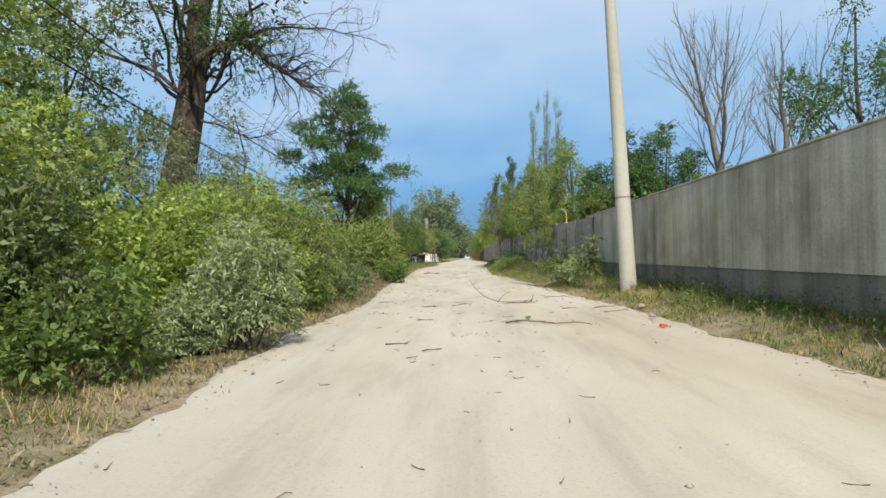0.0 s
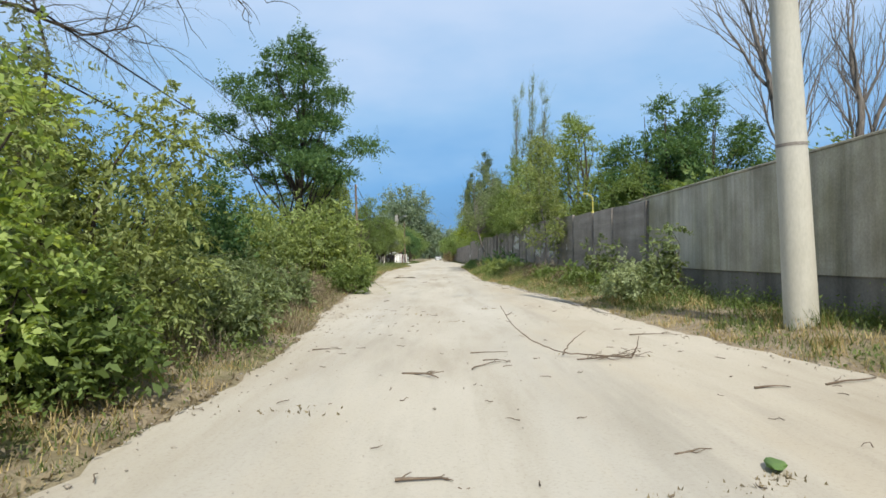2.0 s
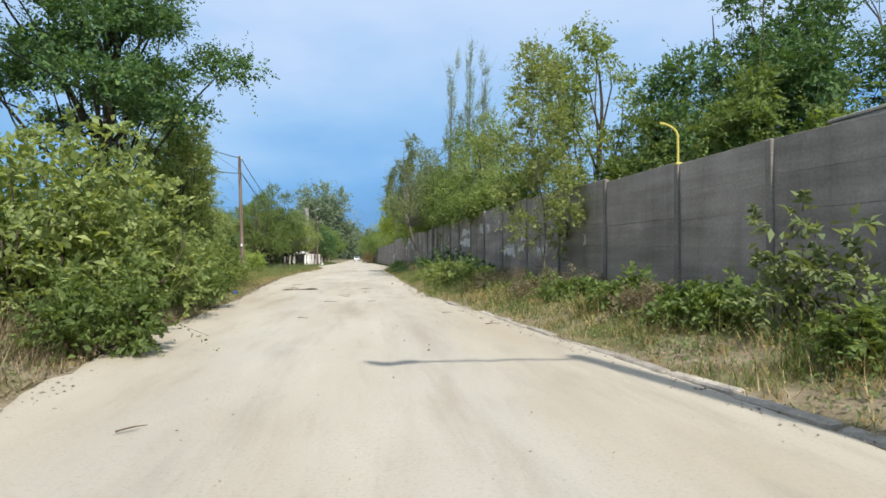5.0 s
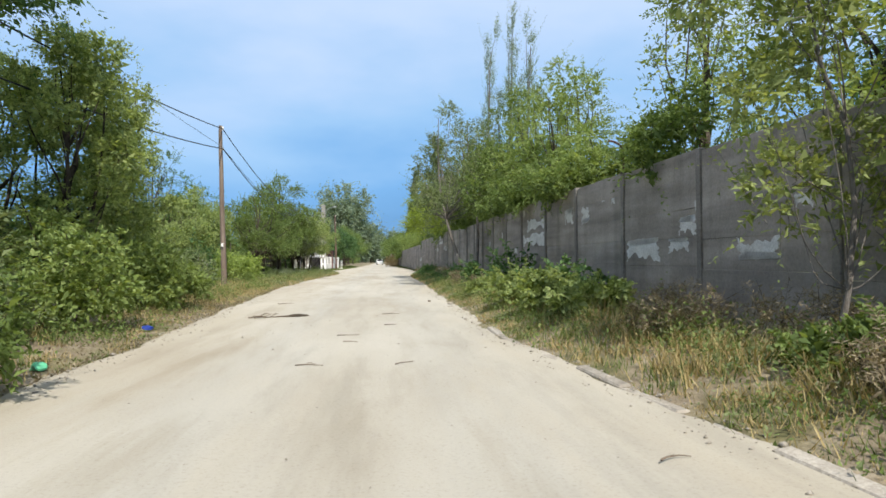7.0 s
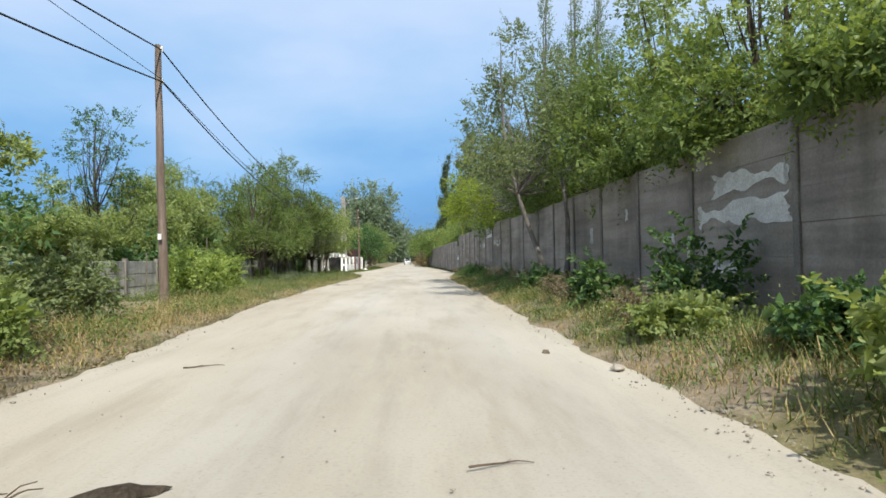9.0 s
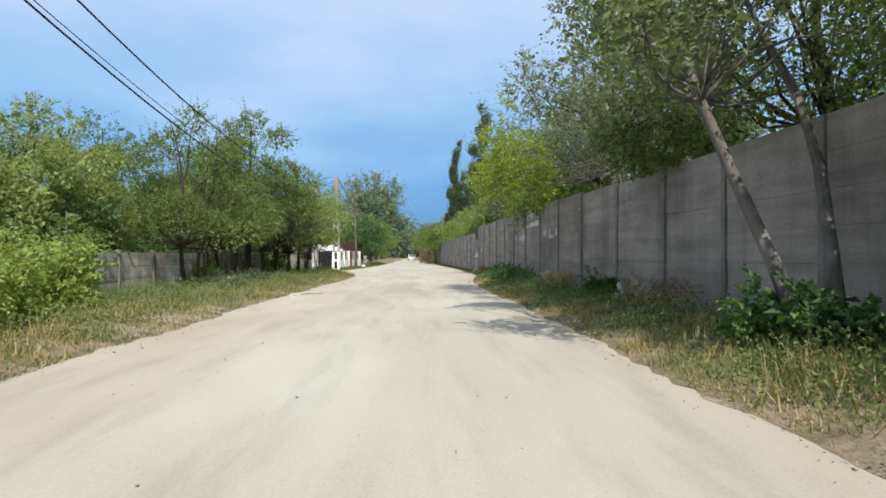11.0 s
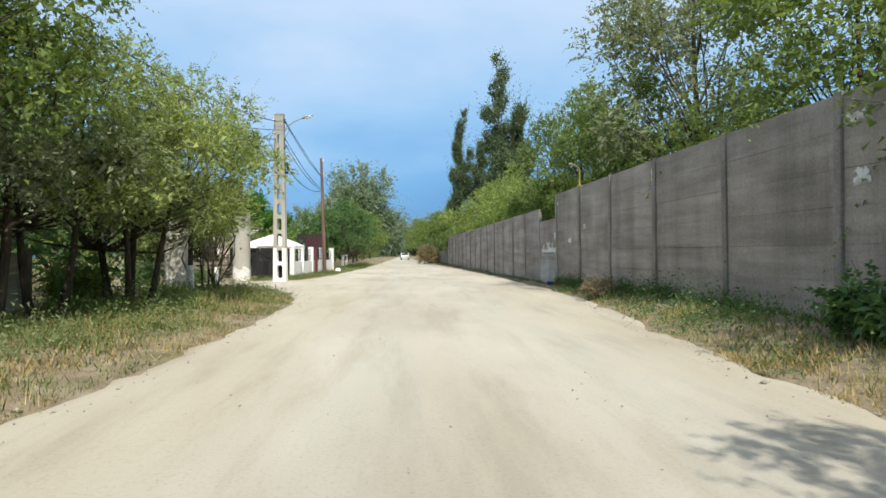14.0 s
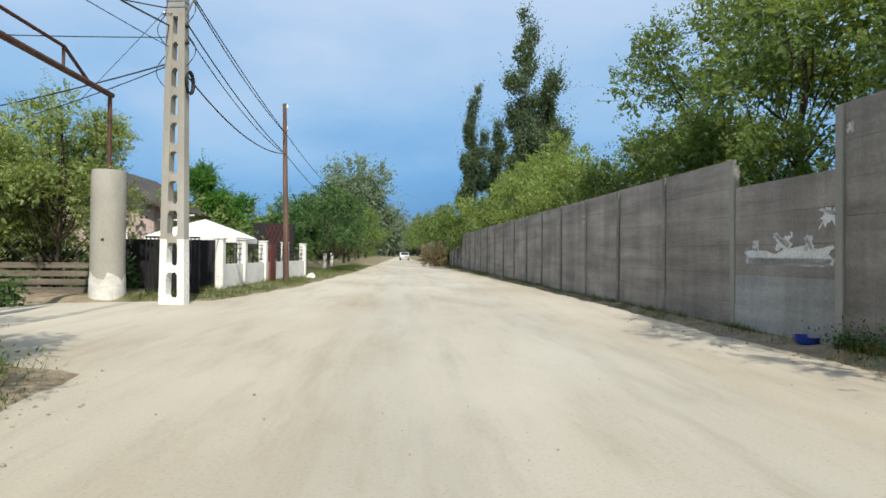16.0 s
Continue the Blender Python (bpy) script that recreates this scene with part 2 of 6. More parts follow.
M_BARK = surface("bark", (0.042, 0.034, 0.026), (0.088, 0.072, 0.056), (0.160, 0.135, 0.108), 3.0, 14.0, 0.95, 1.0, stretch=(3, 3, 0.5), dist=0.05, spec=0.1)
M_PALE_BARK = surface("dead_bark", (0.090, 0.082, 0.074), (0.150, 0.137, 0.124), (0.230, 0.212, 0.195), 2.0, 24.0, 0.9, 0.6, stretch=(3, 3, 0.6))
M_RUST = surface("rusty_steel", (0.060, 0.034, 0.025), (0.105, 0.055, 0.038), (0.165, 0.090, 0.060), 2.5, 30.0, 0.75, 0.3)
M_BLACK = plain("cable_black", (0.018, 0.018, 0.020), 0.55)
M_DARK = plain("dark_metal", (0.030, 0.030, 0.033), 0.5, 0.3)
M_GALV = plain("galvanised_steel", (0.42, 0.43, 0.44), 0.4, 0.8)
M_YELLOW = plain("faded_yellow_paint", (0.52, 0.47, 0.12), 0.6)
M_GLASS = plain("lamp_glass", (0.75, 0.76, 0.76), 0.15)
M_PINK = surface("pink_render", (0.40, 0.31, 0.30), (0.47, 0.37, 0.355), (0.52, 0.42, 0.40), 0.9, 22.0, 0.9, 0.2)
M_ROOF = surface("dark_roof_sheet", (0.045, 0.038, 0.034), (0.070, 0.058, 0.050), (0.100, 0.085, 0.072), 1.2, 16.0, 0.7, 0.3)
M_TENT = plain("white_canvas", (0.80, 0.80, 0.80), 0.8, vary=0.04)
M_RED = plain("dark_red_paint", (0.16, 0.035, 0.030), 0.55)
M_PLANK = surface("grey_boards", (0.10, 0.085, 0.070), (0.17, 0.145, 0.12), (0.25, 0.22, 0.19), 1.5, 26.0, 0.9, 0.4, stretch=(0.5, 0.5, 5), vary=0.2)
M_BLUE = plain("blue_plastic", (0.02, 0.05, 0.30), 0.35)
M_GREEN_PLASTIC = plain("green_plastic", (0.10, 0.42, 0.24), 0.4)
M_RED_PLASTIC = plain("red_plastic", (0.55, 0.06, 0.05), 0.4)
M_STONE = surface("road_stone", (0.26, 0.235, 0.20), (0.36, 0.33, 0.285), (0.47, 0.44, 0.39), 4.0, 40.0, 0.9, 0.4, vary=0.2)
M_TWIG = surface("dry_twig", (0.075, 0.055, 0.040), (0.135, 0.102, 0.075), (0.22, 0.18, 0.14), 3.0, 40.0, 0.9, 0.4)
M_SIGN = plain("sign_white", (0.78, 0.78, 0.77), 0.4, vary=0.05)
M_SIGN_BLUE = plain("sign_blue", (0.03, 0.06, 0.36), 0.4)
M_SIGN_BLACK = plain("sign_black", (0.03, 0.03, 0.03), 0.5)
M_CAR = plain("white_car_paint", (0.78, 0.78, 0.78), 0.25, vary=0.03)
M_TYRE = plain("tyre_rubber", (0.02, 0.02, 0.02), 0.8)
M_PANE = plain("dark_glass", (0.03, 0.035, 0.04), 0.08)

# Several leaf tones carry extra blue, standing in for bluish windscreen haze.
L_GREEN = leafy("leaf_green", (0.071, 0.107, 0.037), (0.140, 0.207, 0.069), (0.244, 0.329, 0.116))
L_DEEP = leafy("leaf_deep_green", (0.035, 0.081, 0.036), (0.079, 0.158, 0.063), (0.169, 0.274, 0.100), 0.36)
L_BRIGHT = leafy("leaf_yellow_green", (0.126, 0.180, 0.059), (0.216, 0.296, 0.100), (0.341, 0.420, 0.164), 0.45)
L_OLIVE = leafy("leaf_olive", (0.088, 0.123, 0.058), (0.169, 0.224, 0.108), (0.278, 0.336, 0.179), 0.40)
L_YELLOW = leafy("leaf_yellow", (0.150, 0.205, 0.040), (0.262, 0.345, 0.066), (0.400, 0.500, 0.120), 0.5)
L_DUSTY = leafy("leaf_dusty", (0.107, 0.137, 0.083), (0.194, 0.237, 0.156), (0.303, 0.350, 0.263), 0.42)
L_ORCHARD = leafy("leaf_orchard", (0.120, 0.168, 0.068), (0.250, 0.325, 0.130), (0.420, 0.495, 0.225), 0.48)
# Brighter version of the yellow-green leaf, with sunlit highlights put into its colour.
L_SUNNY = leafy("leaf_sunny", (0.135, 0.195, 0.055), (0.275, 0.375, 0.115), (0.470, 0.570, 0.215), 0.48)
L_WILLOW = leafy("leaf_willow", (0.130, 0.170, 0.060), (0.230, 0.285, 0.110), (0.370, 0.430, 0.190), 0.42)
L_SILVER = leafy("leaf_silver", (0.149, 0.201, 0.127), (0.298, 0.358, 0.205), (0.480, 0.548, 0.345), 0.36)
L_POPLAR = leafy("leaf_poplar", (0.046, 0.074, 0.042), (0.091, 0.140, 0.075), (0.173, 0.220, 0.135), 0.3)
# Distant leaves are paler and bluer: haze is put into their colour.
L_FAR = leafy("leaf_distant_haze", (0.107, 0.163, 0.117), (0.191, 0.260, 0.183), (0.303, 0.370, 0.274), 0.3)
L_VIVID = leafy("leaf_vivid_green", (0.032, 0.095, 0.016), (0.064, 0.175, 0.030), (0.118, 0.265, 0.045), 0.3)
L_ROSE = leafy("leaf_rose", (0.12, 0.12, 0.05), (0.20, 0.16, 0.08), (0.32, 0.23, 0.16), 0.3)
L_DRY = leafy("grass_dry", (0.220, 0.170, 0.080), (0.360, 0.285, 0.140), (0.500, 0.420, 0.230), 0.25, 0.7)
L_GRASS = leafy("grass_green", (0.059, 0.095, 0.028), (0.112, 0.160, 0.051), (0.204, 0.240, 0.096), 0.35, 0.6)
L_DEAD = leafy("dead_scrub", (0.120, 0.098, 0.066), (0.215, 0.180, 0.122), (0.340, 0.295, 0.210), 0.25, 0.8)


# ---- mesh helpers ----
def part(name, bm, material, parent=None, label="", smooth=False):
    """Links a bmesh as one mesh object, under a thing where parent is given."""
    me = bpy.data.meshes.new(name)
    bmesh.ops.recalc_face_normals(bm, faces=bm.faces)
    bm.to_mesh(me)
    bm.free()
    if smooth:
        me.polygons.foreach_set("use_smooth", [True] * len(me.polygons))
    me.materials.append(material)
    ob = new(name, me)
    if parent:
        ob.parent = parent
    return tagged(ob, label)


def sheet(name, verts, faces, material, parent=None, smooth=False):
    """The same from arrays of points and of quads."""
    verts, faces = np.asarray(verts, np.float32), np.asarray(faces, np.int32)
    me = bpy.data.meshes.new(name)
    me.vertices.add(len(verts))
    me.vertices.foreach_set("co", verts.ravel())
    k = faces.shape[1]
    me.loops.add(faces.size)
    me.loops.foreach_set("vertex_index", faces.ravel())
    me.polygons.add(len(faces))
    me.polygons.foreach_set("loop_start", np.arange(0, faces.size, k, dtype=np.int32))
    if smooth:
        me.polygons.foreach_set("use_smooth", np.ones(len(faces), bool))
    me.update(calc_edges=True)
    me.materials.append(material)
    ob = new(name, me)
    if parent:
        ob.parent = parent
    return ob


def thing(name, at, label, category, group="", kind="", turn=0.0):
    ob = new(name)
    ob.matrix_basis = pose(*at, 0, 0, turn)
    return tagged(ob, label, category, group, kind)


def box(bm, x0, x1, y0, y1, z0, z1, bevel=0.0):
    geo = bmesh.ops.create_cube(bm, size=1.0, matrix=Matrix.Translation(((x0 + x1) / 2, (y0 + y1) / 2, (z0 + z1) / 2)) @ Matrix.Diagonal((x1 - x0, y1 - y0, z1 - z0, 1)))
    if bevel:
        edges = list({e for v in geo["verts"] for e in v.link_edges})
        bmesh.ops.bevel(bm, geom=edges, offset=bevel, segments=1, affect="EDGES")
    return bm


def cube(x0, x1, y0, y1, z0, z1, bevel=0.0):
    return box(bmesh.new(), x0, x1, y0, y1, z0, z1, bevel)


def cone(bm, x, y, z0, z1, r0, r1, n=16):
    bmesh.ops.create_cone(bm, cap_ends=True, segments=n, radius1=r0, radius2=r1, depth=z1 - z0, matrix=Matrix.Translation((x, y, (z0 + z1) / 2)))
    return bm


def tube_arrays(path, radii, sides=6):
    path, radii = np.asarray(path, float), np.asarray(radii, float)
    way = np.gradient(path, axis=0)
    way /= np.linalg.norm(way, axis=1)[:, None] + 1e-9
    ref = np.where(np.abs(way[:, 2:3]) > 0.9, np.array([[1.0, 0, 0]]), np.array([[0, 0, 1.0]]))
    u = np.cross(way, ref)
    u /= np.linalg.norm(u, axis=1)[:, None] + 1e-9
    v = np.cross(way, u)
    a = np.arange(sides) * 2 * np.pi / sides
    ring = u[:, None] * np.cos(a)[None, :, None] + v[:, None] * np.sin(a)[None, :, None]
    verts = (path[:, None] + ring * radii[:, None, None]).reshape(-1, 3)
    i = np.arange(len(path) - 1)[:, None] * sides
    j = np.arange(sides)[None]
    k = (j + 1) % sides
    faces = np.stack([i + j, i + k, i + sides + k, i + sides + j], -1).reshape(-1, 4)
    return verts, faces


def joined(pieces):
    verts, faces, n = [], [], 0
    for v, f in pieces:
        verts.append(v)
        faces.append(f + n)
        n += len(v)
    return np.concatenate(verts), np.concatenate(faces)


def rod(name, path, r, material, parent=None, sides=8, label=""):
    pts = np.asarray(path, float)
    ob = sheet(name, *tube_arrays(pts, np.full(len(pts), r)), material, parent, True) if sides == 6 else sheet(name, *tube_arrays(pts, np.full(len(pts), r), sides), material, parent, True)
    return tagged(ob, label)


def bend(a, b, rng, wobble, n=6, sag=0.0):
    """A gently crooked way from a to b."""
    a, b = np.asarray(a, float), np.asarray(b, float)
    t = np.linspace(0, 1, n)[:, None]
    off = rng.normal(size=3) * wobble * np.sin(np.pi * t) + rng.normal(size=3) * wobble * 0.6 * np.sin(2 * np.pi * t) + rng.normal(size=(n, 3)) * wobble * 0.12 * np.sin(np.pi * t)
    out = a + (b - a) * t + off
    out[:, 2] += sag * np.sin(np.pi * t[:, 0])
    return out


def leaves_at(rng, pos, out, size, aspect=0.5, droop=0.3, fold=0.18, small=False):
    """One folded leaf for each place, turned outwards and upwards."""
    n = len(pos)
    d = out * 0.7 + rng.normal(size=(n, 3)) * 0.8
    d[:, 2] -= droop
    d /= np.linalg.norm(d, axis=1)[:, None] + 1e-9
    up = rng.normal(size=(n, 3)) * 0.55 + np.array([0, 0, 0.8]) + out * 0.35
    side = np.cross(d, up)
    side /= np.linalg.norm(side, axis=1)[:, None] + 1e-9
    nor = np.cross(side, d)
    ln = (size * rng.uniform(0.6, 1.3, n))[:, None]
    w = ln * aspect * 0.5
    if small:
        belly = pos + d * ln * rng.uniform(0.3, 0.6, n)[:, None] + side * w * rng.choice((-1.9, 1.9), n)[:, None]
        verts = np.stack([pos, belly, pos + d * ln + nor * ln * fold], 1).reshape(-1, 3)
        return verts, np.arange(3 * n).reshape(-1, 3)
    mid = pos + d * ln * 0.45
    verts = np.stack([pos, mid + side * w + nor * ln * fold, pos + d * ln, mid - side * w + nor * ln * fold], 1).reshape(-1, 3)
    return verts, np.arange(4 * n).reshape(-1, 4)


def lobes_of(rng, kind, h, r):
    """The masses of a crown: centre and half sizes, above the base."""
    out = []
    if kind == "bush":
        for i in range(15):
            a, q = i * 2.4 + rng.uniform(-0.5, 0.5), r * np.sqrt(rng.uniform(0.02, 0.80))
            top = h * rng.uniform(0.50, 1.0) * (1 - 0.30 * (q / r) ** 2)
            tall = min(top * 0.46, r * rng.uniform(0.35, 0.65))
            wide = r * rng.uniform(0.20, 0.36)
            out.append((q * np.cos(a), q * np.sin(a), top - tall, wide, wide * rng.uniform(0.8, 1.2), tall))
            if top > 2.2 * tall:
                out.append((q * np.cos(a) * 1.05, q * np.sin(a) * 1.05, (top - tall) * 0.45, wide * 1.1, wide * 1.1, (top - tall) * 0.45))
    elif kind == "poplar":
        for i in range(13):
            f = i / 12
            wide = r * (0.34 + 0.78 * np.sin(np.pi * min(1, f * 0.80 + 0.20))) * rng.uniform(0.7, 1.15)
            out.append((rng.normal() * r * 0.16, rng.normal() * r * 0.16, h * (0.12 + 0.83 * f), wide * 0.48, wide * 0.46, h * rng.uniform(0.035, 0.06)))
        for i in range(9):
            # plumes blown to the lee side, with gaps of sky between
            f = 0.16 + 0.52 * i / 8 + rng.uniform(-0.02, 0.02)
            q = r * (0.85 - 0.55 * abs(f - 0.48)) * (1 if i % 3 else -0.55)
            out.append((q * rng.uniform(0.75, 1.1), rng.normal() * r * 0.3, h * f, r * rng.uniform(0.16, 0.28), r * 0.24, h * rng.uniform(0.035, 0.06)))
    elif kind == "tier":
        for i in range(34):
            f = (i + 0.5) / 34
            a = i * 2.4 + rng.uniform(-0.3, 0.3)
            reach = r * (0.62 + 0.38 * np.sin(np.pi * min(1, 0.15 + 0.75 * f))) * (1 - 0.78 * f ** 3.2)
            q = reach * rng.uniform(0.30, 0.80)
            wide = r * rng.uniform(0.22, 0.34) * (1.08 - 0.62 * f)
            out.append((q * np.cos(a), q * np.sin(a), h * (0.40 + 0.53 * f), wide, wide, h * rng.uniform(0.018, 0.032)))
        out.append((0, 0, h * 0.955, r * 0.09, r * 0.09, h * 0.045))
    elif kind == "tall":
        for i in range(18):
            f = i / 17
            a = i * 2.4 + rng.uniform(-0.5, 0.5)
            q = r * (0.25 + 0.50 * np.sin(np.pi * (0.15 + 0.8 * f))) * rng.uniform(0.4, 1.2)
            wide = r * rng.uniform(0.20, 0.36)
            out.append((q * np.cos(a), q * np.sin(a), h * (0.22 + 0.70 * f), wide, wide, h * rng.uniform(0.045, 0.10)))
    else:
        for i in range(26):
            a, q = i * 2.4 + rng.uniform(-0.4, 0.4), r * np.sqrt(rng.uniform(0.02, 0.76))
            z = h * (0.27 + 0.60 * rng.uniform() ** 0.8 * np.sqrt(1 - 0.85 * (q / r) ** 2))
            wide = r * rng.uniform(0.20, 0.34)
            out.append((q * np.cos(a), q * np.sin(a), z, wide, wide * rng.uniform(0.8, 1.2), h * rng.uniform(0.06, 0.11)))
        out.append((0, 0, h * 0.90, r * 0.24, r * 0.24, h * 0.09))
    return np.array(out)


def unit(v):
    return v / (np.linalg.norm(v, axis=-1, keepdims=True) + 1e-9)


def sprays_of(rng, lobes, count, each, size, aspect, droop, reach, shape, sweep):
    """Leafy shoots that grow out of the crown's masses: leaves stand in two ranks along each shoot."""
    area = (lobes[:, 3] * lobes[:, 4] + (lobes[:, 3] + lobes[:, 4]) * lobes[:, 5]) ** 0.9
    pick = rng.choice(len(lobes), count, p=area / area.sum())
    ray = rng.normal(size=(count, 3))
    ray[:, 2] = np.where(ray[:, 2] < -0.3, -ray[:, 2] * rng.choice((1, -1), count), ray[:, 2])
    ray = unit(ray)
    half = lobes[pick, 3:6]
    root = lobes[pick, :3] + ray * half * rng.uniform(0.45, 0.92, count)[:, None]
    way = unit(unit(ray / half) + np.array([0, 0, 0.45 - 0.7 * droop]) + np.array(sweep) + rng.normal(size=(count, 3)) * 0.38)
    # one shoot in nine is a long one that stands out of the outline
    long = np.where(rng.uniform(size=count) < 0.11, rng.uniform(1.5, 2.6, count), rng.uniform(0.45, 1.15, count)) * reach
    across = unit(np.cross(way, np.array([0, 0, 1.0]) + rng.normal(size=(count, 3)) * 0.45))
    face = np.cross(across, way)
    f = (np.arange(each)[None, :] + rng.uniform(0.1, 0.9, (count, each))) / each
    pos = root[:, None] + way[:, None] * (long[:, None] * f)[..., None]
    pos[..., 2] -= droop * long[:, None] * f * f * 0.8
    rank = np.where(np.arange(each) % 2 == 0, 1.0, -1.0)[None, :, None]
    d = unit(way[:, None] * 0.55 + across[:, None] * rank * 0.85 + rng.normal(size=(count, each, 3)) * 0.42 - np.array([0, 0, 0.5 * droop]))
    nor = unit(face[:, None] + rng.normal(size=(count, each, 3)) * 0.45)
    side = unit(np.cross(d, nor))
    nor = np.cross(side, d)
    ln = (size * rng.uniform(0.65, 1.3, (count, each)) * (1.1 - 0.45 * f))[..., None]
    w = ln * aspect * 0.5
    if shape == "oval":
        curl = nor * ln * rng.uniform(-0.02, 0.16, (count, each))[..., None]
        low, high = pos + d * ln * 0.28, pos + d * ln * 0.64 + curl * 0.4
        rim = nor * ln * 0.09
        verts = np.stack([pos, low + side * w + rim, high + side * w * 0.85 + rim, pos + d * ln - curl, high - side * w * 0.85 + rim, low - side * w + rim], 2).reshape(-1, 3)
        base = np.arange(0, len(verts), 6)[:, None]
        return verts, np.concatenate([base + np.array([[0, 1, 2, 3]]), base + np.array([[0, 3, 4, 5]])]), root, way, long
    if shape == "diamond":
        mid = pos + d * ln * 0.42
        verts = np.stack([pos, mid + side * w + nor * ln * 0.12, pos + d * ln, mid - side * w + nor * ln * 0.12], 2).reshape(-1, 3)
        return verts, np.arange(len(verts)).reshape(-1, 4), root, way, long
    belly = pos + d * ln * rng.uniform(0.3, 0.6, (count, each))[..., None] + side * w * 1.9 * rank
    verts = np.stack([pos, belly, pos + d * ln], 2).reshape(-1, 3)
    return verts, np.arange(len(verts)).reshape(-1, 3), root, way, long


def plant(name, at, kind, h, r, leaves, size, leaf, seed, label, category, group="", lean=(0, 0), trunk=None, bark=None, low=None, aspect=0.5, stems=1, droop=0.3, lime=0.0, fork=1, reach=None, fill=0.22, limb=0.34, near=False, sweep=(0, 0, 0), shift=(0, 0)):
    """A tree or bush: trunk with limbs, and a crown of single leaves set along shoots."""
    rng = np.random.default_rng(seed)
    top = thing(name, at, label, category, group)
    lobes = lobes_of(rng, kind, h, r)
    lobes[:, 0] += lean[0] * lobes[:, 2] / h + shift[0]
    lobes[:, 1] += lean[1] * lobes[:, 2] / h + shift[1]
    if low is not None:
        lobes[:, 2] = np.maximum(lobes[:, 2], low + lobes[:, 5])
    # wood
    tr = trunk or max(0.03, h * 0.016)
    pieces = []
    if kind == "bush":
        for i in range(9):
            end = lobes[i % len(lobes), :3]
            a = rng.uniform(0, 6.28)
            foot = (0.22 * r * np.cos(a), 0.22 * r * np.sin(a), -0.1)
            pieces.append(tube_arrays(bend(foot, end, rng, 0.05 * h, 6), np.linspace(tr * 0.6, tr * 0.15, 6), 5))
    else:
        for s in range(stems):
            a = s * 6.28 / max(1, stems) + rng.uniform(0, 1)
            off = np.array([np.cos(a), np.sin(a), 0]) * (0 if stems == 1 else 0.18 * r)
            tip = np.array([lean[0] * 0.85, lean[1] * 0.85, h * 0.88]) + off * 1.8
            stem = bend(off * 0.5 + np.array([0, 0, -0.15]), tip, rng, (0.02 if kind != "poplar" else 0.005) * h, 9)
            rad = np.linspace(1, 0.16, 9) * tr / np.sqrt(stems)
            rad[0] *= 1.5
            pieces.append(tube_arrays(stem, rad, 8))
        sag = 0.0 if kind == "poplar" or (low or 0) > 2.5 else -0.03 * h
        for lobe in lobes:
            i = int(np.clip((lobe[2] / h - 0.18) / 0.88 * 8 - 1, fork, 7))
            pieces.append(tube_arrays(bend(stem[i], lobe[:3], rng, 0.018 * h if kind != "poplar" else 0.006 * h, 6, sag), np.linspace(tr * limb, tr * 0.07, 6), 5 if size < 0.115 else 3))
    each = 20 if kind == "bush" and size < 0.12 else 14 if size < 0.2 else 9
    inner = int(leaves * fill)
    count = max(20, (leaves - inner) // each)
    mean = float(np.cbrt(lobes[:, 3] * lobes[:, 4] * lobes[:, 5]).mean())
    reach = reach or 2.6 * size + 0.30 * mean
    shape = "oval" if near else "diamond" if kind == "bush" and size < 0.1 else "sliver"
    cv, cf, root, way, long = sprays_of(rng, lobes, count, each, size, aspect, droop, reach, shape, sweep)
    if size < 0.15:
        for k in range(0, count, 4):
            end = root[k] + way[k] * long[k] * 0.8
            pieces.append(tube_arrays(np.stack([root[k] - way[k] * long[k] * 0.5, end]), (max(0.005, tr * 0.06), 0.002), 3))
    sheet("trunk", *joined(pieces), bark or M_BARK, top, True)
    if lime:
        bm = bmesh.new()
        cone(bm, 0, 0, 0.0, lime, tr * 1.35, tr * 1.16, 10)
        part("limewash", bm, M_WHITE, top, "white limewash on the foot of the trunk", True)
    # the crown's inner mass
    mass = lobes[:, 3] * lobes[:, 4] * lobes[:, 5]
    deep = rng.choice(len(lobes), inner, p=mass / mass.sum())
    ball = unit(rng.normal(size=(inner, 3))) * rng.uniform(0, 1, inner)[:, None] ** 0.42
    pos = lobes[deep, :3] + ball * lobes[deep, 3:] * 0.85
    iv, jf = leaves_at(rng, pos, unit(ball), np.full(inner, size * (1.6 if size < 0.14 else 1.25)), aspect, droop, small=shape == "sliver")
    verts, faces = joined(((cv, cf), (iv, jf)))
    verts[:, 2] = np.abs(verts[:, 2] - 0.03) + 0.03
    sheet("crown", verts, faces, leaf, top)
    return top


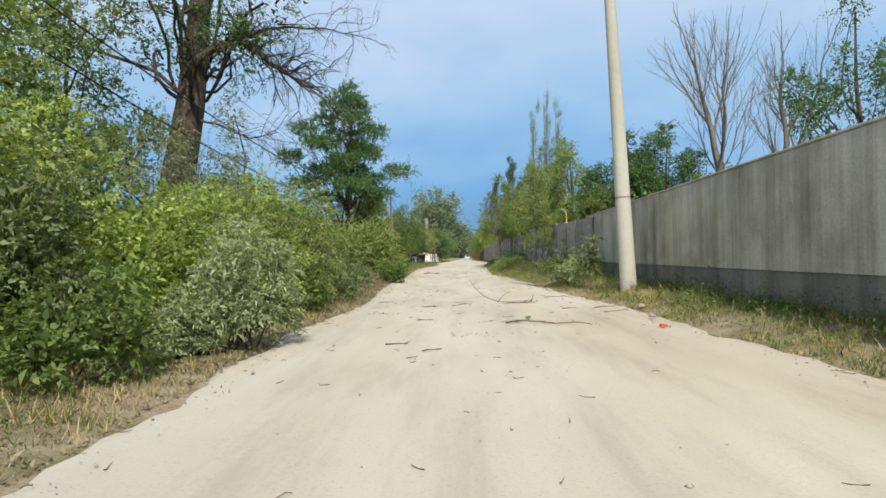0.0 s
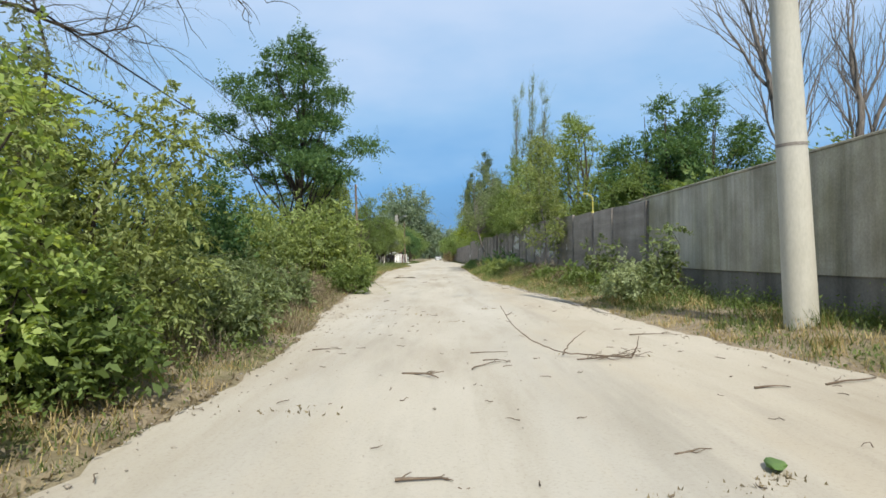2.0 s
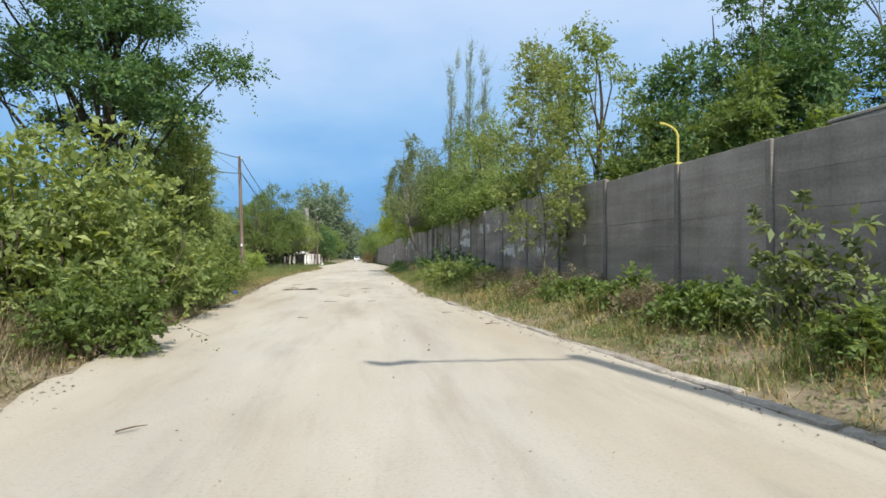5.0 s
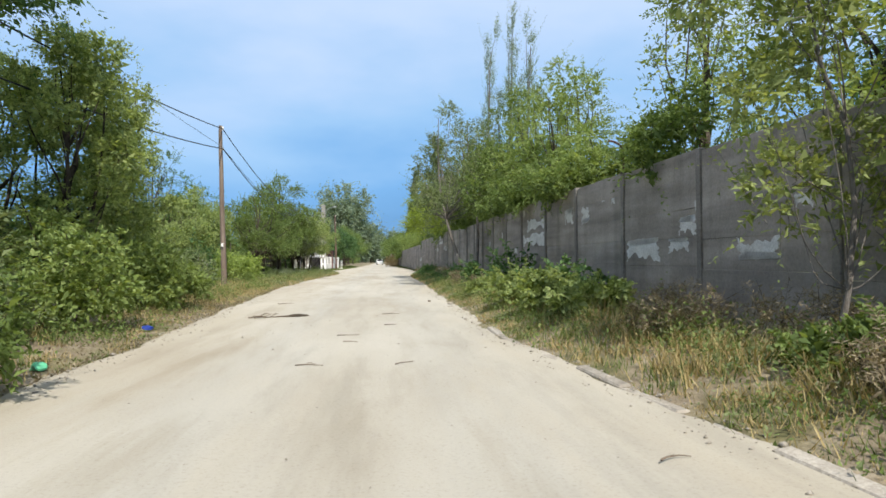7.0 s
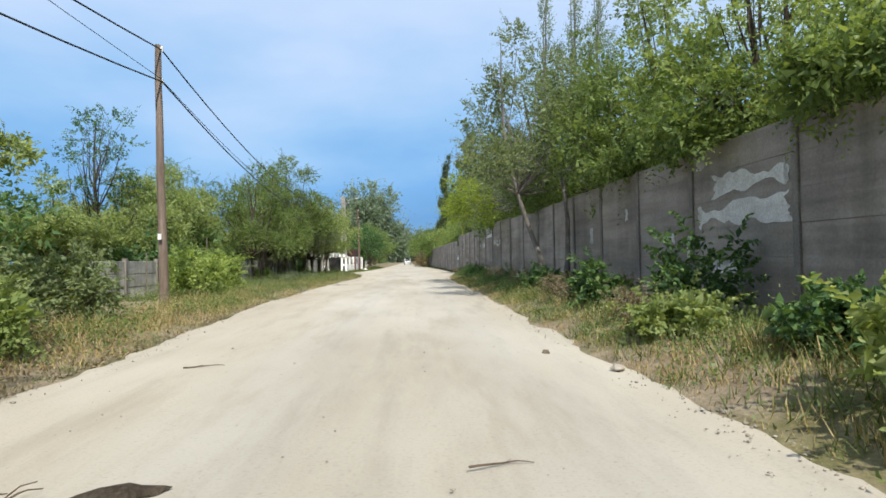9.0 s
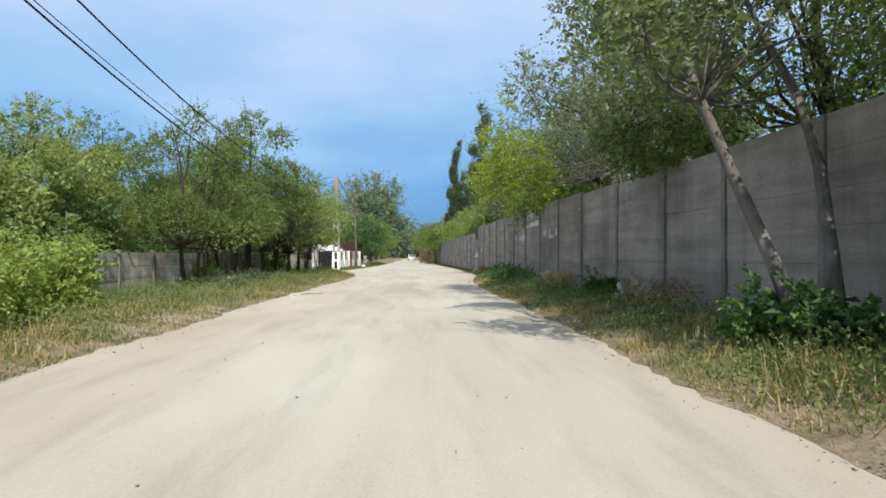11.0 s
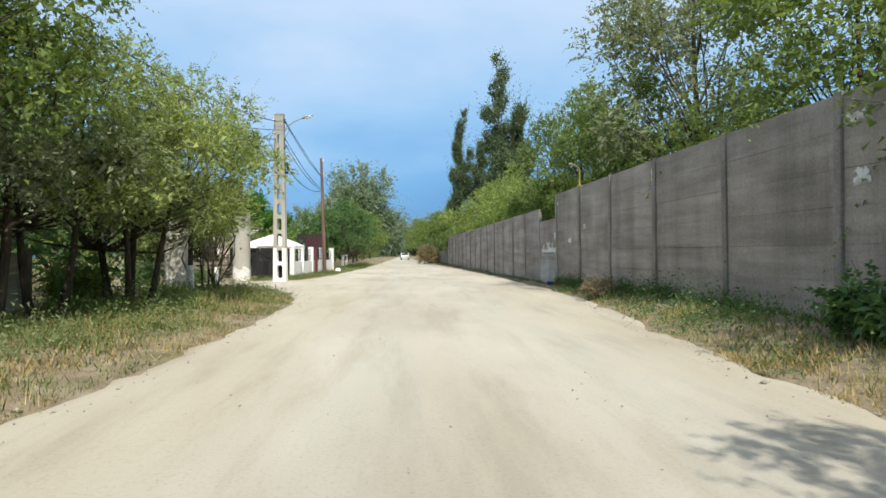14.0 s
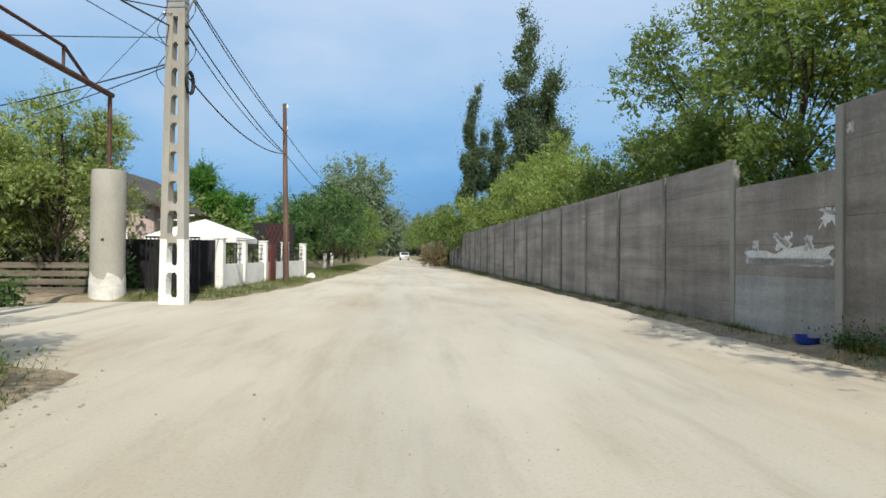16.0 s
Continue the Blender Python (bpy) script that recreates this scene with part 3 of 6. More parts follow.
def bare_tree(name, at, h, seed, label, trunk=0.2, lean=(0, 0), spread=0.5, depth=4, bark=None, forks=3, group="", up=0.5):
    """A leafless tree, forking again and again into rising limbs."""
    rng = np.random.default_rng(seed)
    top = thing(name, at, label, "tree", group)
    limbs = [[]]

    def grow(start, way, length, r, level):
        n = 6
        path = bend(start, start + way * length, rng, length * 0.035, n)
        limbs[-1].append(tube_arrays(path, np.linspace(r, r * 0.6, n), 8 if level == 0 else 5 if level < 3 else 3))
        if level >= depth:
            return
        turn = rng.uniform(0, 6.28)
        ref = unit(np.cross(way, (0.3, 0.9, 0.1)))
        other = np.cross(way, ref)
        kids = forks + (1 if level in (1, 2) else 0)
        for i in range(kids):
            if level == 0:
                limbs.append([])
            f = 1.0 if i == 0 else rng.uniform(0.35, 1.0)
            a = turn + i * 2.4
            w = way + (ref * np.cos(a) + other * np.sin(a)) * spread * (0.35 if i == 0 else rng.uniform(0.7, 1.3))
            w = unit(w + np.array([0, 0, up * 0.3]))
            grow(path[min(n - 1, int(f * (n - 1)))], w, length * rng.uniform(0.55, 0.85), r * (0.62 if i == 0 else 0.40), level + 1)

    grow(np.array([0.0, 0, -0.15]), unit(np.array([lean[0], lean[1], h], float)), h * 0.36, trunk, 0)
    for k, pieces in enumerate(limbs):
        sheet("limb" if k else "trunk", *joined(pieces), bark or M_PALE_BARK, top, True)
    return top


def bough(at, ways, r, seed, label):
    """A dead bough that follows the places given, with drooping twigs along it."""
    rng = np.random.default_rng(seed)
    ob = thing("dead_bough", at, label, "branch", "dead boughs on the old tree")
    key = np.array(ways, float)
    t = np.linspace(0, len(key) - 1, 4 * len(key))
    path = np.stack([np.interp(t, np.arange(len(key)), key[:, k]) for k in range(3)], -1)
    path[1:-1] = (path[:-2] + 2 * path[1:-1] + path[2:]) / 4
    path[1:] += np.cumsum(rng.normal(size=(len(path) - 1, 3)) * 0.025, axis=0)
    sheet("limb", *tube_arrays(path, np.linspace(r, r * 0.22, len(path)), 7), M_BARK, ob, True)

    def twig(pieces, start, way, length, rad, level):
        p = bend(start, start + way * length, rng, length * 0.07, 6, 0.10 * length)
        pieces.append(tube_arrays(p, np.linspace(rad, rad * 0.35, 6), 4 if level == 0 else 3))
        if level < 2:
            for _ in range(4 if level == 0 else 3):
                k = rng.integers(1, 6)
                twig(pieces, p[k], unit(way * 0.9 + rng.normal(size=3) * 0.55 + np.array([0, 0, -0.25])), length * rng.uniform(0.35, 0.65), rad * 0.5, level + 1)

    along = unit(path[-1] - path[0])
    pieces = []
    for k in range(4, len(path)):
        for _ in range(2):
            twig(pieces, path[k], unit(along * 0.8 + rng.normal(size=3) * 0.6 + np.array([0, 0, -0.15])), rng.uniform(0.6, 1.7), r * 0.22, 0)
    tagged(sheet("twig_spray", *joined(pieces), M_BARK, ob, True), "fine drooping dead twigs", kind="stuff")
    return ob


# ---- ground and road ----
def edge_left(y):
    return np.interp(y, (-20, 8, 14, 19, 23, 28, 34, 44, 50, 62, 72, 80, 87, 94, 97.2, 99.5, 104.5, 106.5, 112, 127, 160, 210, 320), (-2.0, -1.95, -2.4, -2.1, -2.4, -2.9, -3.3, -3.5, -3.95, -4.5, -4.35, -4.15, -3.8, -4.0, -4.8, -14, -14, -6.2, -5.3, -4.4, -3.8, -3.1, -2.2))


def edge_right(y):
    return np.interp(y, (-20, 10, 18, 24, 31, 39, 43, 57, 66, 77, 84, 89.5, 93, 99, 112, 130, 160, 210, 320), (4.9, 4.8, 4.4, 3.75, 3.2, 2.6, 2.15, 2.25, 2.45, 2.33, 2.6, 3.4, 3.8, 4.0, 3.9, 3.3, 2.5, 1.6, 0.6))


def wobble(y, seed, scale):
    return np.array([noise.noise((v * scale, seed, 0.3)) for v in np.atleast_1d(y)])


WALL_X = lambda y: 5.70 - 0.0175 * (y - 31.0) + 0.28 * np.clip((31.8 - y) / 2.3, 0, 1)  # noqa: E731


def ground_z(x, y):
    """The height of the verge beside the road, and a shallow bed under it."""
    x, y = np.asarray(x, float), np.asarray(y, float)
    out = np.maximum(edge_left(y) - x, x - edge_right(y))
    rise = np.clip((out + 0.30) / 0.60, 0, 1)
    bank = np.clip(out / 1.6, 0, 1)
    ledge = np.clip((x - edge_right(y)) / 1.3, 0, 1)  # the right verge climbs to the foot of the wall
    return -0.05 + 0.062 * rise * rise * (3 - 2 * rise) + 0.10 * bank * bank * (3 - 2 * bank) + 0.14 * ledge * ledge * (3 - 2 * ledge)


gx = np.concatenate([[-3000, -1200, -500, -250, -120, -70, -45, -30, -22, -17], np.arange(-14, 9.01, 0.25), [11, 14, 19, 27, 40, 60, 100, 200, 450, 1200, 3000]])
gy = np.concatenate([[-1500, -500, -150, -60, -25, -12], np.arange(-6, 132, 0.4), [135, 140, 147, 156, 168, 185, 205, 230, 260, 300, 350, 420, 520, 700, 1000, 1600, 3000]])
X, Y = np.meshgrid(gx, gy)
Z = ground_z(X, Y)
lump = np.array([noise.noise((x * 1.3, y * 1.3, 0)) * 0.035 + noise.noise((x * 3.1, y * 3.1, 9)) * 0.022 + noise.noise((x * 0.4, y * 0.4, 5)) * 0.04 if abs(x) < 15 and -7 < y < 133 else 0.0 for x, y in zip(X.ravel(), Y.ravel())]).reshape(X.shape)
near_edge = np.clip(np.maximum(edge_left(Y) - X, X - edge_right(Y)) / 0.5, 0.55, 1)
Z = Z + lump * near_edge
nx, ny = len(gx), len(gy)
i, j = np.meshgrid(np.arange(nx - 1), np.arange(ny - 1))
q = (j * nx + i).ravel()
ground = sheet("ground", np.stack([X, Y, Z], -1).reshape(-1, 3), np.stack([q, q + 1, q + nx + 1, q + nx], -1), M_EARTH, None, True)
tagged(ground, "dry brown earth of the verges with dust and litter", "ground", kind="structure")

ry = np.concatenate([np.arange(-12, 132, 0.30), np.arange(132, 330, 3.0)])
fx = np.linspace(0, 1, 64)
left = edge_left(ry) - 0.10 + 0.30 * wobble(ry, 1, 0.7) + 0.18 * wobble(ry, 2, 2.6)
right = edge_right(ry) + 0.10 + 0.30 * wobble(ry, 3, 0.7) + 0.18 * wobble(ry, 4, 2.6)
RX = left[:, None] + (right - left)[:, None] * fx[None]
RY = np.repeat(ry[:, None], len(fx), 1)
RZ = np.array([0.016 * noise.noise((x * 0.9, y * 0.5, 2)) + 0.009 * noise.noise((x * 3.2, y * 2.2, 7)) for x, y in zip(RX.ravel(), RY.ravel())]).reshape(RX.shape)
# wheel ruts that wander and cross, with soft ridges between them
for centre, sway, long, phase, deep in ((-1.15, 0.30, 31.0, 0.0, 0.016), (0.35, 0.30, 31.0, 0.1, 0.018), (-0.55, 0.45, 22.0, 2.0, 0.010), (0.95, 0.45, 22.0, 2.1, 0.010), (1.75, 0.35, 40.0, 1.0, 0.008), (-1.9, 0.5, 17.0, 4.0, 0.007)):
    line = centre + sway * np.sin(RY / long * 6.28 + phase) - 0.006 * (RY - 20)
    RZ -= deep * np.exp(-((RX - line) / 0.13) ** 2) - 0.45 * deep * np.exp(-((np.abs(RX - line) - 0.24) / 0.08) ** 2)
RZ[:, 0] -= 0.05
RZ[:, -1] -= 0.05
RZ[:, 1] -= 0.012
RZ[:, -2] -= 0.012
nf = len(fx)
i, j = np.meshgrid(np.arange(nf - 1), np.arange(len(ry) - 1))
q = (j * nf + i).ravel()
road = sheet("road", np.stack([RX, RY, RZ], -1).reshape(-1, 3), np.stack([q, q + 1, q + nf + 1, q + nf], -1), M_ROAD, None, True)
tagged(road, "unpaved road of pale beaten dust and fine gravel", "road", kind="structure")

# ---- the cast wall beside the start ----
cast = thing("wall_1", (6.05, 0, 0), "long cast concrete wall with dark rain streaks", "wall", kind="structure")
bm = bmesh.new()
for y0, y1 in ((-14.0, -2.003), (-2.0, 9.997), (10.0, 20.997), (21.0, 31.2)):
    box(bm, 0.0, 0.24, y0, y1, 0.93, 2.94, 0.006)
part("wall_face", bm, M_CAST, cast)
part("plinth", cube(0.03, 0.22, -14, 31.17, -0.2, 0.932), M_PLINTH, cast, "dark damp foot of the wall")
part("coping", cube(-0.025, 0.265, -14, 31.23, 2.943, 2.985, 0.008), M_CAST, cast)


# ---- the panel wall ----
posts_y = [29.5, 31.85, 34.2, 37.2, 40.2, 43.2, 46.25, 49.25, 52.1, 55.1, 57.65, 60.2, 62.75, 65.2, 67.6, 70.4, 73.5, 76.25, 79.1, 81.92, 84.66, 87.4, 90.22, 93.0, 95.62, 98.25, 100.75]
posts_y += [100.75 + 2.6 * k for k in range(1, 17)]
ROW = 0.5
LOW_BAY = 98.25  # here the top slabs are gone


def wall_top(y):
    """The height of the wall's top, which follows the ground in steps."""
    return float(np.interp(y, (31, 34.2, 43, 55, 70, 76, 98.2, 98.3, 100.7, 100.8, 142), (2.85, 2.87, 3.12, 3.2, 3.14, 3.3, 3.33, 2.47, 2.47, 2.98, 2.88)))


fence = thing("wall_2", (0, 0, 0), "dark painted wall of stacked concrete panels between posts, paint peeling", "wall", kind="structure")
post_me = {}
for key, mat in (("painted", M_POST), ("raw", M_POLE)):
    pb = cube(-0.05, 0.07, -0.07, 0.07, -3.45, 0.0, 0.012)
    post_me[key] = bpy.data.meshes.new("post")
    pb.to_mesh(post_me[key])
    pb.free()
    post_me[key].materials.append(mat)
panel_me = {}
wall_rng = np.random.default_rng(5)
for k, y in enumerate(posts_y):
    high = max(wall_top(y - 0.1), wall_top(y + 0.1)) if abs(y - 100.75) > 0.2 else 2.86
    ob = new("post", post_me["raw" if y in (LOW_BAY, 100.75) else "painted"])
    ob.parent = fence
    ob.matrix_basis = pose(WALL_X(y), y, high + wall_rng.uniform(-0.02, 0.03), wall_rng.uniform(-0.4, 0.4), wall_rng.uniform(-0.5, 0.5), 0)
    if k + 1 == len(posts_y):
        break
    span = posts_y[k + 1] - y
    ym = y + span / 2
    for row in range(5 if y == LOW_BAY else 6):
        mat = M_PANEL_RAW if y == LOW_BAY and row > 2 else M_PANEL
        key = (round(span, 2), mat.name)
        if key not in panel_me:
            pb = cube(-0.028, 0.028, -span / 2, span / 2, -ROW, 0.0, 0.005)
            panel_me[key] = bpy.data.meshes.new("panel")
            pb.to_mesh(panel_me[key])
            pb.free()
            panel_me[key].materials.append(mat)
        ob = new("panel", panel_me[key])
        ob.parent = fence
        ob.matrix_basis = pose(WALL_X(ym) + 0.02 + wall_rng.uniform(-0.007, 0.007), ym, wall_top(ym) - row * ROW, wall_rng.uniform(-0.15, 0.15), wall_rng.uniform(-0.3, 0.3), math.degrees(math.atan((WALL_X(y) - WALL_X(y + span)) / span)))
    # the cast footing under the panels
    foot = wall_top(ym) - (5 if y == LOW_BAY else 6) * ROW
    part("footing", cube(WALL_X(ym) - 0.01, WALL_X(ym) + 0.05, y + 0.06, y + span - 0.06, -0.2, foot - 0.004), M_PANEL, fence)
# far stretch of the same wall
bm = bmesh.new()
for k in range(22):
    y = posts_y[-1] + 2.6 * k
    box(bm, WALL_X(y) - 0.03, WALL_X(y) + 0.05, y + 0.1, y + 2.52, -0.1, 2.86)
    box(bm, WALL_X(y) - 0.085, WALL_X(y) + 0.085, y - 0.09, y + 0.09, -0.1, 2.92)
part("far_panels", bm, M_PANEL, fence)


def bare_patch(y0, y1, z0, z1, seed):
    """A spot where the dark paint has come off the panels."""
    rng = np.random.default_rng(seed)
    bm = bmesh.new()
    pts = []
    w, h = y1 - y0, z1 - z0
    steps = 72
    p1, p2, p3 = rng.uniform(0, 6.28, 3)
    for k in range(steps):
        f = 4.0 * k / steps
        side, u = int(f), f - int(f)
        c = ((u, 0.0), (1.0, u), (1.0 - u, 1.0), (0.0, 1.0 - u))[side]
        bite = 0.17 + 0.13 * math.sin(5 * f + p1) + 0.10 * math.sin(13 * f + p2) + 0.06 * math.sin(29 * f + p3) + rng.uniform(-0.04, 0.05)
        inner = min(w, h) * min(0.42, max(0.0, bite))
        y = y0 + w * c[0]
        z = z0 + h * c[1]
        y += (inner if side == 3 else -inner if side == 1 else 0.0)
        z += (inner if side == 0 else -inner if side == 2 else 0.0)
        pts.append(bm.verts.new((WALL_X(y) - 0.013, y, z)))
    face = bm.faces.new(pts)
    grown = bmesh.ops.extrude_face_region(bm, geom=[face])
    for v in grown["geom"]:
        if isinstance(v, bmesh.types.BMVert):
            v.co.x += 0.010
    part("bare_patch", bm, M_BARE, fence, "pale bare concrete where the paint peeled")


PATCHES = (
    (44.6, 46.1, 1.20, 1.68), (43.55, 44.3, 1.36, 1.64), (43.3, 43.9, 1.66, 2.02), (43.21, 43.36, 2.08, 2.40), (42.4, 43.1, 0.82, 1.02),
    (49.5, 50.24, 2.22, 2.68), (48.3, 48.9, 2.18, 2.63), (46.7, 46.9, 2.5, 2.68), (47.3, 47.5, 2.62, 2.8), (41.2, 42.2, 1.24, 1.58), (40.6, 40.95, 1.9, 2.12), (38.3, 38.5, 1.5, 1.8),
    (52.2, 54.9, 1.70, 2.17), (52.25, 54.4, 2.22, 2.66), (52.18, 52.7, 1.37, 1.67), (55.85, 56.25, 1.47, 1.70), (55.14, 55.34, 0.98, 1.62), (53.6, 54.4, 0.86, 1.16), (54.6, 54.95, 2.8, 3.1),
    (79.2, 81.75, 2.29, 2.76), (80.4, 81.84, 2.82, 3.20), (79.2, 79.7, 2.82, 3.22), (82.0, 83.3, 1.92, 2.28), (82.0, 82.5, 2.0, 2.3), (78.1, 78.6, 1.98, 2.30), (76.95, 77.7, 1.92, 2.08), (77.4, 77.68, 1.94, 2.30), (76.45, 76.75, 2.02, 2.30), (73.6, 74.1, 0.86, 1.17), (73.62, 73.85, 2.70, 3.08), (76.7, 77.25, 0.92, 1.04), (84.2, 84.55, 2.88, 3.05), (84.14, 84.44, 2.06, 2.30),
    (98.35, 100.4, 1.14, 1.44), (98.28, 98.66, 1.66, 1.97), (99.2, 99.65, 1.36, 1.66), (98.75, 98.95, 1.36, 1.60), (100.0, 100.2, 1.36, 1.55), (96.5, 96.88, 1.54, 1.74), (95.05, 95.32, 1.94, 2.12), (98.02, 98.15, 2.9, 3.06), (60.9, 61.2, 1.6, 2.1), (58.3, 58.5, 2.1, 2.4), (90.3, 90.42, 2.75, 3.15), (108.6, 108.9, 2.2, 2.5),
)
for k, (y0, y1, z0, z1) in enumerate(PATCHES):
    bare_patch(y0, y1, z0, z1, 40 + k)


def hook(y, paint, tone):
    """A bent bracket that once held barbed wire, on a post of the wall."""
    ob = thing("bracket", (WALL_X(y), y, wall_top(y - 0.1)), "bent " + tone + " steel bracket on top of a wall post", "bracket", "brackets on the wall")
    a = np.linspace(0, 1, 12)
    path = np.stack([-0.42 * np.clip(a - 0.45, 0, 1) ** 1.4 * 1.9, 0 * a, np.where(a < 0.5, a * 1.1, 0.55 + 0.16 * np.sin((a - 0.5) * 3.3))], -1)
    rod("arm", path, 0.023, paint, ob)
    part("foot_plate", cube(-0.06, 0.06, -0.05, 0.05, -0.02, 0.03, 0.005), paint, ob)


# The middle bracket gets a dark brown that paints in its backlit look.
for y, paint, tone in ((34.2, M_YELLOW, "faded yellow"), (46.25, M_RUST, "backlit dark"), (95.62, M_YELLOW, "faded yellow")):
    hook(y, paint, tone)

# ---- poles and cables ----
def round_pole(x, y):
    """A spun concrete pole, tapered, with the mould's joint round it."""
    ob = thing("utility_pole", (x, y, 0.05), "tall round tapered concrete pole standing in the grass by the wall", "pole")
    z = np.array([-0.3, 1.5, 3.0, 6.0, 9.0, 11.5])
    sheet("shaft", *tube_arrays(np.stack([-0.045 * z, 0 * z, z], -1), 0.235 - 0.0095 * z, 24), M_POLE_PALE, ob, True)
    z = np.array([2.79, 2.84])
    sheet("mould_joint", *tube_arrays(np.stack([-0.045 * z, 0 * z, z], -1), 0.2385 - 0.0095 * z, 24), M_POST, ob, True)
    # Unseen arm and lamp, added to cast a streak of shadow across the road.
    rod("lamp_arm", [(-0.50, 0, 10.9), (-0.60, 0, 11.3), (-1.2, -0.02, 11.42), (-2.6, -0.06, 11.55)], 0.035, M_GALV, ob)
    part("lamp_head", cube(-3.05, -2.45, -0.16, 0.04, 11.48, 11.60, 0.03), M_GALV, ob, "grey street lamp head")
    return ob


round_pole(5.22, 20.75)


def wooden_pole(x, y, h, lean, label, tag, wood):
    ob = thing("utility_pole", (x, y, 0.0), label, "pole", "wooden poles")
    z = np.linspace(-0.3, h, 9)
    rng = np.random.default_rng(int(y))
    path = np.stack([lean * z / h + 0.006 * rng.normal(size=9), abs(lean) * 1.6 * z / h + 0.006 * rng.normal(size=9), z], -1)
    back = abs(lean) * 1.6
    sheet("shaft", *tube_arrays(path, np.linspace(0.125, 0.080, 9), 12), wood, ob, True)
    bm = bmesh.new()
    cone(bm, lean, back, h, h + 0.02, 0.085, 0.07, 12)
    part("top_cap", bm, wood, ob)
    for dz in (0.12, 1.0):
        ins = part("insulator", cone(cone(bmesh.new(), lean + 0.11, back - 0.02, h - dz - 0.05, h - dz + 0.06, 0.035, 0.045, 10), lean + 0.11, back - 0.02, h - dz + 0.06, h - dz + 0.1, 0.03, 0.02, 10), M_WHITE, ob, "white porcelain insulator")
        rod("bracket", [(lean, back - 0.02, h - dz), (lean + 0.11, back - 0.02, h - dz)], 0.012, M_GALV, ob)
    if tag:
        part("tag", cube(lean * 0.25 - 0.03, lean * 0.25 + 0.06, -0.10, -0.085, 1.86, 2.01), M_SIGN, ob, "small white tag nailed to the pole")
    return ob


wooden_pole(-6.52, 59.9, 7.12, -0.32, "brown weathered wooden pole with a small white tag", True, M_WOOD)
wooden_pole(-5.90, 115.3, 7.36, -0.22, "reddish brown wooden pole beside the white fence", False, M_WOOD_RED)


def lattice_pole(x, y):
    """A concrete pole with a row of openings, its foot whitewashed, and a street lamp on an arm."""
    ob = thing("street_lamp_pole", (x, y, 0.0), "grey concrete pole with a ladder of openings and whitewashed foot", "pole", turn=-8)
    hh = 7.80
    wide = lambda z: 0.31 - 0.0125 * z  # noqa: E731  half the width of its front
    deep = lambda z: 0.135 - 0.004 * z  # noqa: E731
    tops = [0.16, 0.92, 1.62, 2.38, 3.08, 3.78, 4.46, 5.12, 5.76, 6.38]

    def length(z0, z1, material, name, label=""):
        bm = bmesh.new()

        def slab(xa0, xb0, xa1, xb1, za, zb, d0, d1):
            v = [bm.verts.new(p) for p in ((xa0, -d0, za), (xb0, -d0, za), (xb0, d0, za), (xa0, d0, za), (xa1, -d1, zb), (xb1, -d1, zb), (xb1, d1, zb), (xa1, d1, zb))]
            for f in ((0, 1, 2, 3), (4, 5, 6, 7), (0, 1, 5, 4), (1, 2, 6, 5), (2, 3, 7, 6), (3, 0, 4, 7)):
                bm.faces.new([v[k] for k in f])

        for s in (-1, 1):
            a0, a1 = wide(z0), wide(z1)
            leg = 0.165
            slab(*sorted((s * a0, s * (a0 - leg))), *sorted((s * a1, s * (a1 - leg))), z0, z1, deep(z0), deep(z1))
        for k, t in enumerate(tops):
            if z0 <= t < z1:
                # the bar under each opening, with coved ends
                slab(-wide(t) + 0.16, wide(t) - 0.16, -wide(t) + 0.16, wide(t) - 0.16, t - 0.16, t, deep(t) * 0.86, deep(t) * 0.86)
                for s in (-1, 1):
                    for zc, sg in ((t, 1), (t - 0.16, -1)):
                        w = wide(t) - 0.16
                        p = [bm.verts.new((s * xx, yy, zc + sg * zz)) for yy in (-deep(t) * 0.86, deep(t) * 0.86) for xx, zz in ((w, 0), (w - 0.05, 0), (w, 0.08))]
                        for f in ((0, 1, 2), (3, 4, 5), (0, 1, 4, 3), (1, 2, 5, 4), (2, 0, 3, 5)):
                            bm.faces.new([p[q] for q in f])
        return part(name, bm, material, ob, label)

    length(-0.3, 1.55, M_WHITE, "whitewashed_foot", "whitewashed foot of the pole")
    length(1.551, 6.9, M_POLE, "shaft")
    bm = bmesh.new()
    v = [bm.verts.new((sx * wide(z), sy * deep(z), z)) for z in (6.82, hh) for sx, sy in ((-1, -1), (1, -1), (1, 1), (-1, 1))]
    for f in ((0, 1, 2, 3), (4, 5, 6, 7), (0, 1, 5, 4), (1, 2, 6, 5), (2, 3, 7, 6), (3, 0, 4, 7)):
        bm.faces.new([v[k] for k in f])
    part("head", bm, M_POLE, ob)
    for z in (7.05, 7.2, 7.45, 7.75):
        b = cube(-wide(z) - 0.012, wide(z) + 0.012, -deep(z) - 0.012, deep(z) + 0.012, z - 0.02, z + 0.02)
        part("steel_band", b, M_GALV, ob, "bright steel band")
    arm = rod("lamp_arm", [(wide(7.1), 0, 6.92), (wide(7.1) + 0.15, -0.02, 7.18), (0.75, -0.06, 7.42), (1.12, -0.10, 7.54)], 0.024, M_GALV, ob)
    lamp = bmesh.new()
    bmesh.ops.create_uvsphere(lamp, u_segments=14, v_segments=8, radius=1, matrix=Matrix.Translation((1.36, -0.12, 7.60)) @ Matrix.Rotation(radians(-14), 4, "Y") @ Matrix.Diagonal((0.29, 0.11, 0.065, 1)))
    head = part("lamp_head", lamp, M_GALV, ob, "grey street lamp head", True)
    glass = bmesh.new()
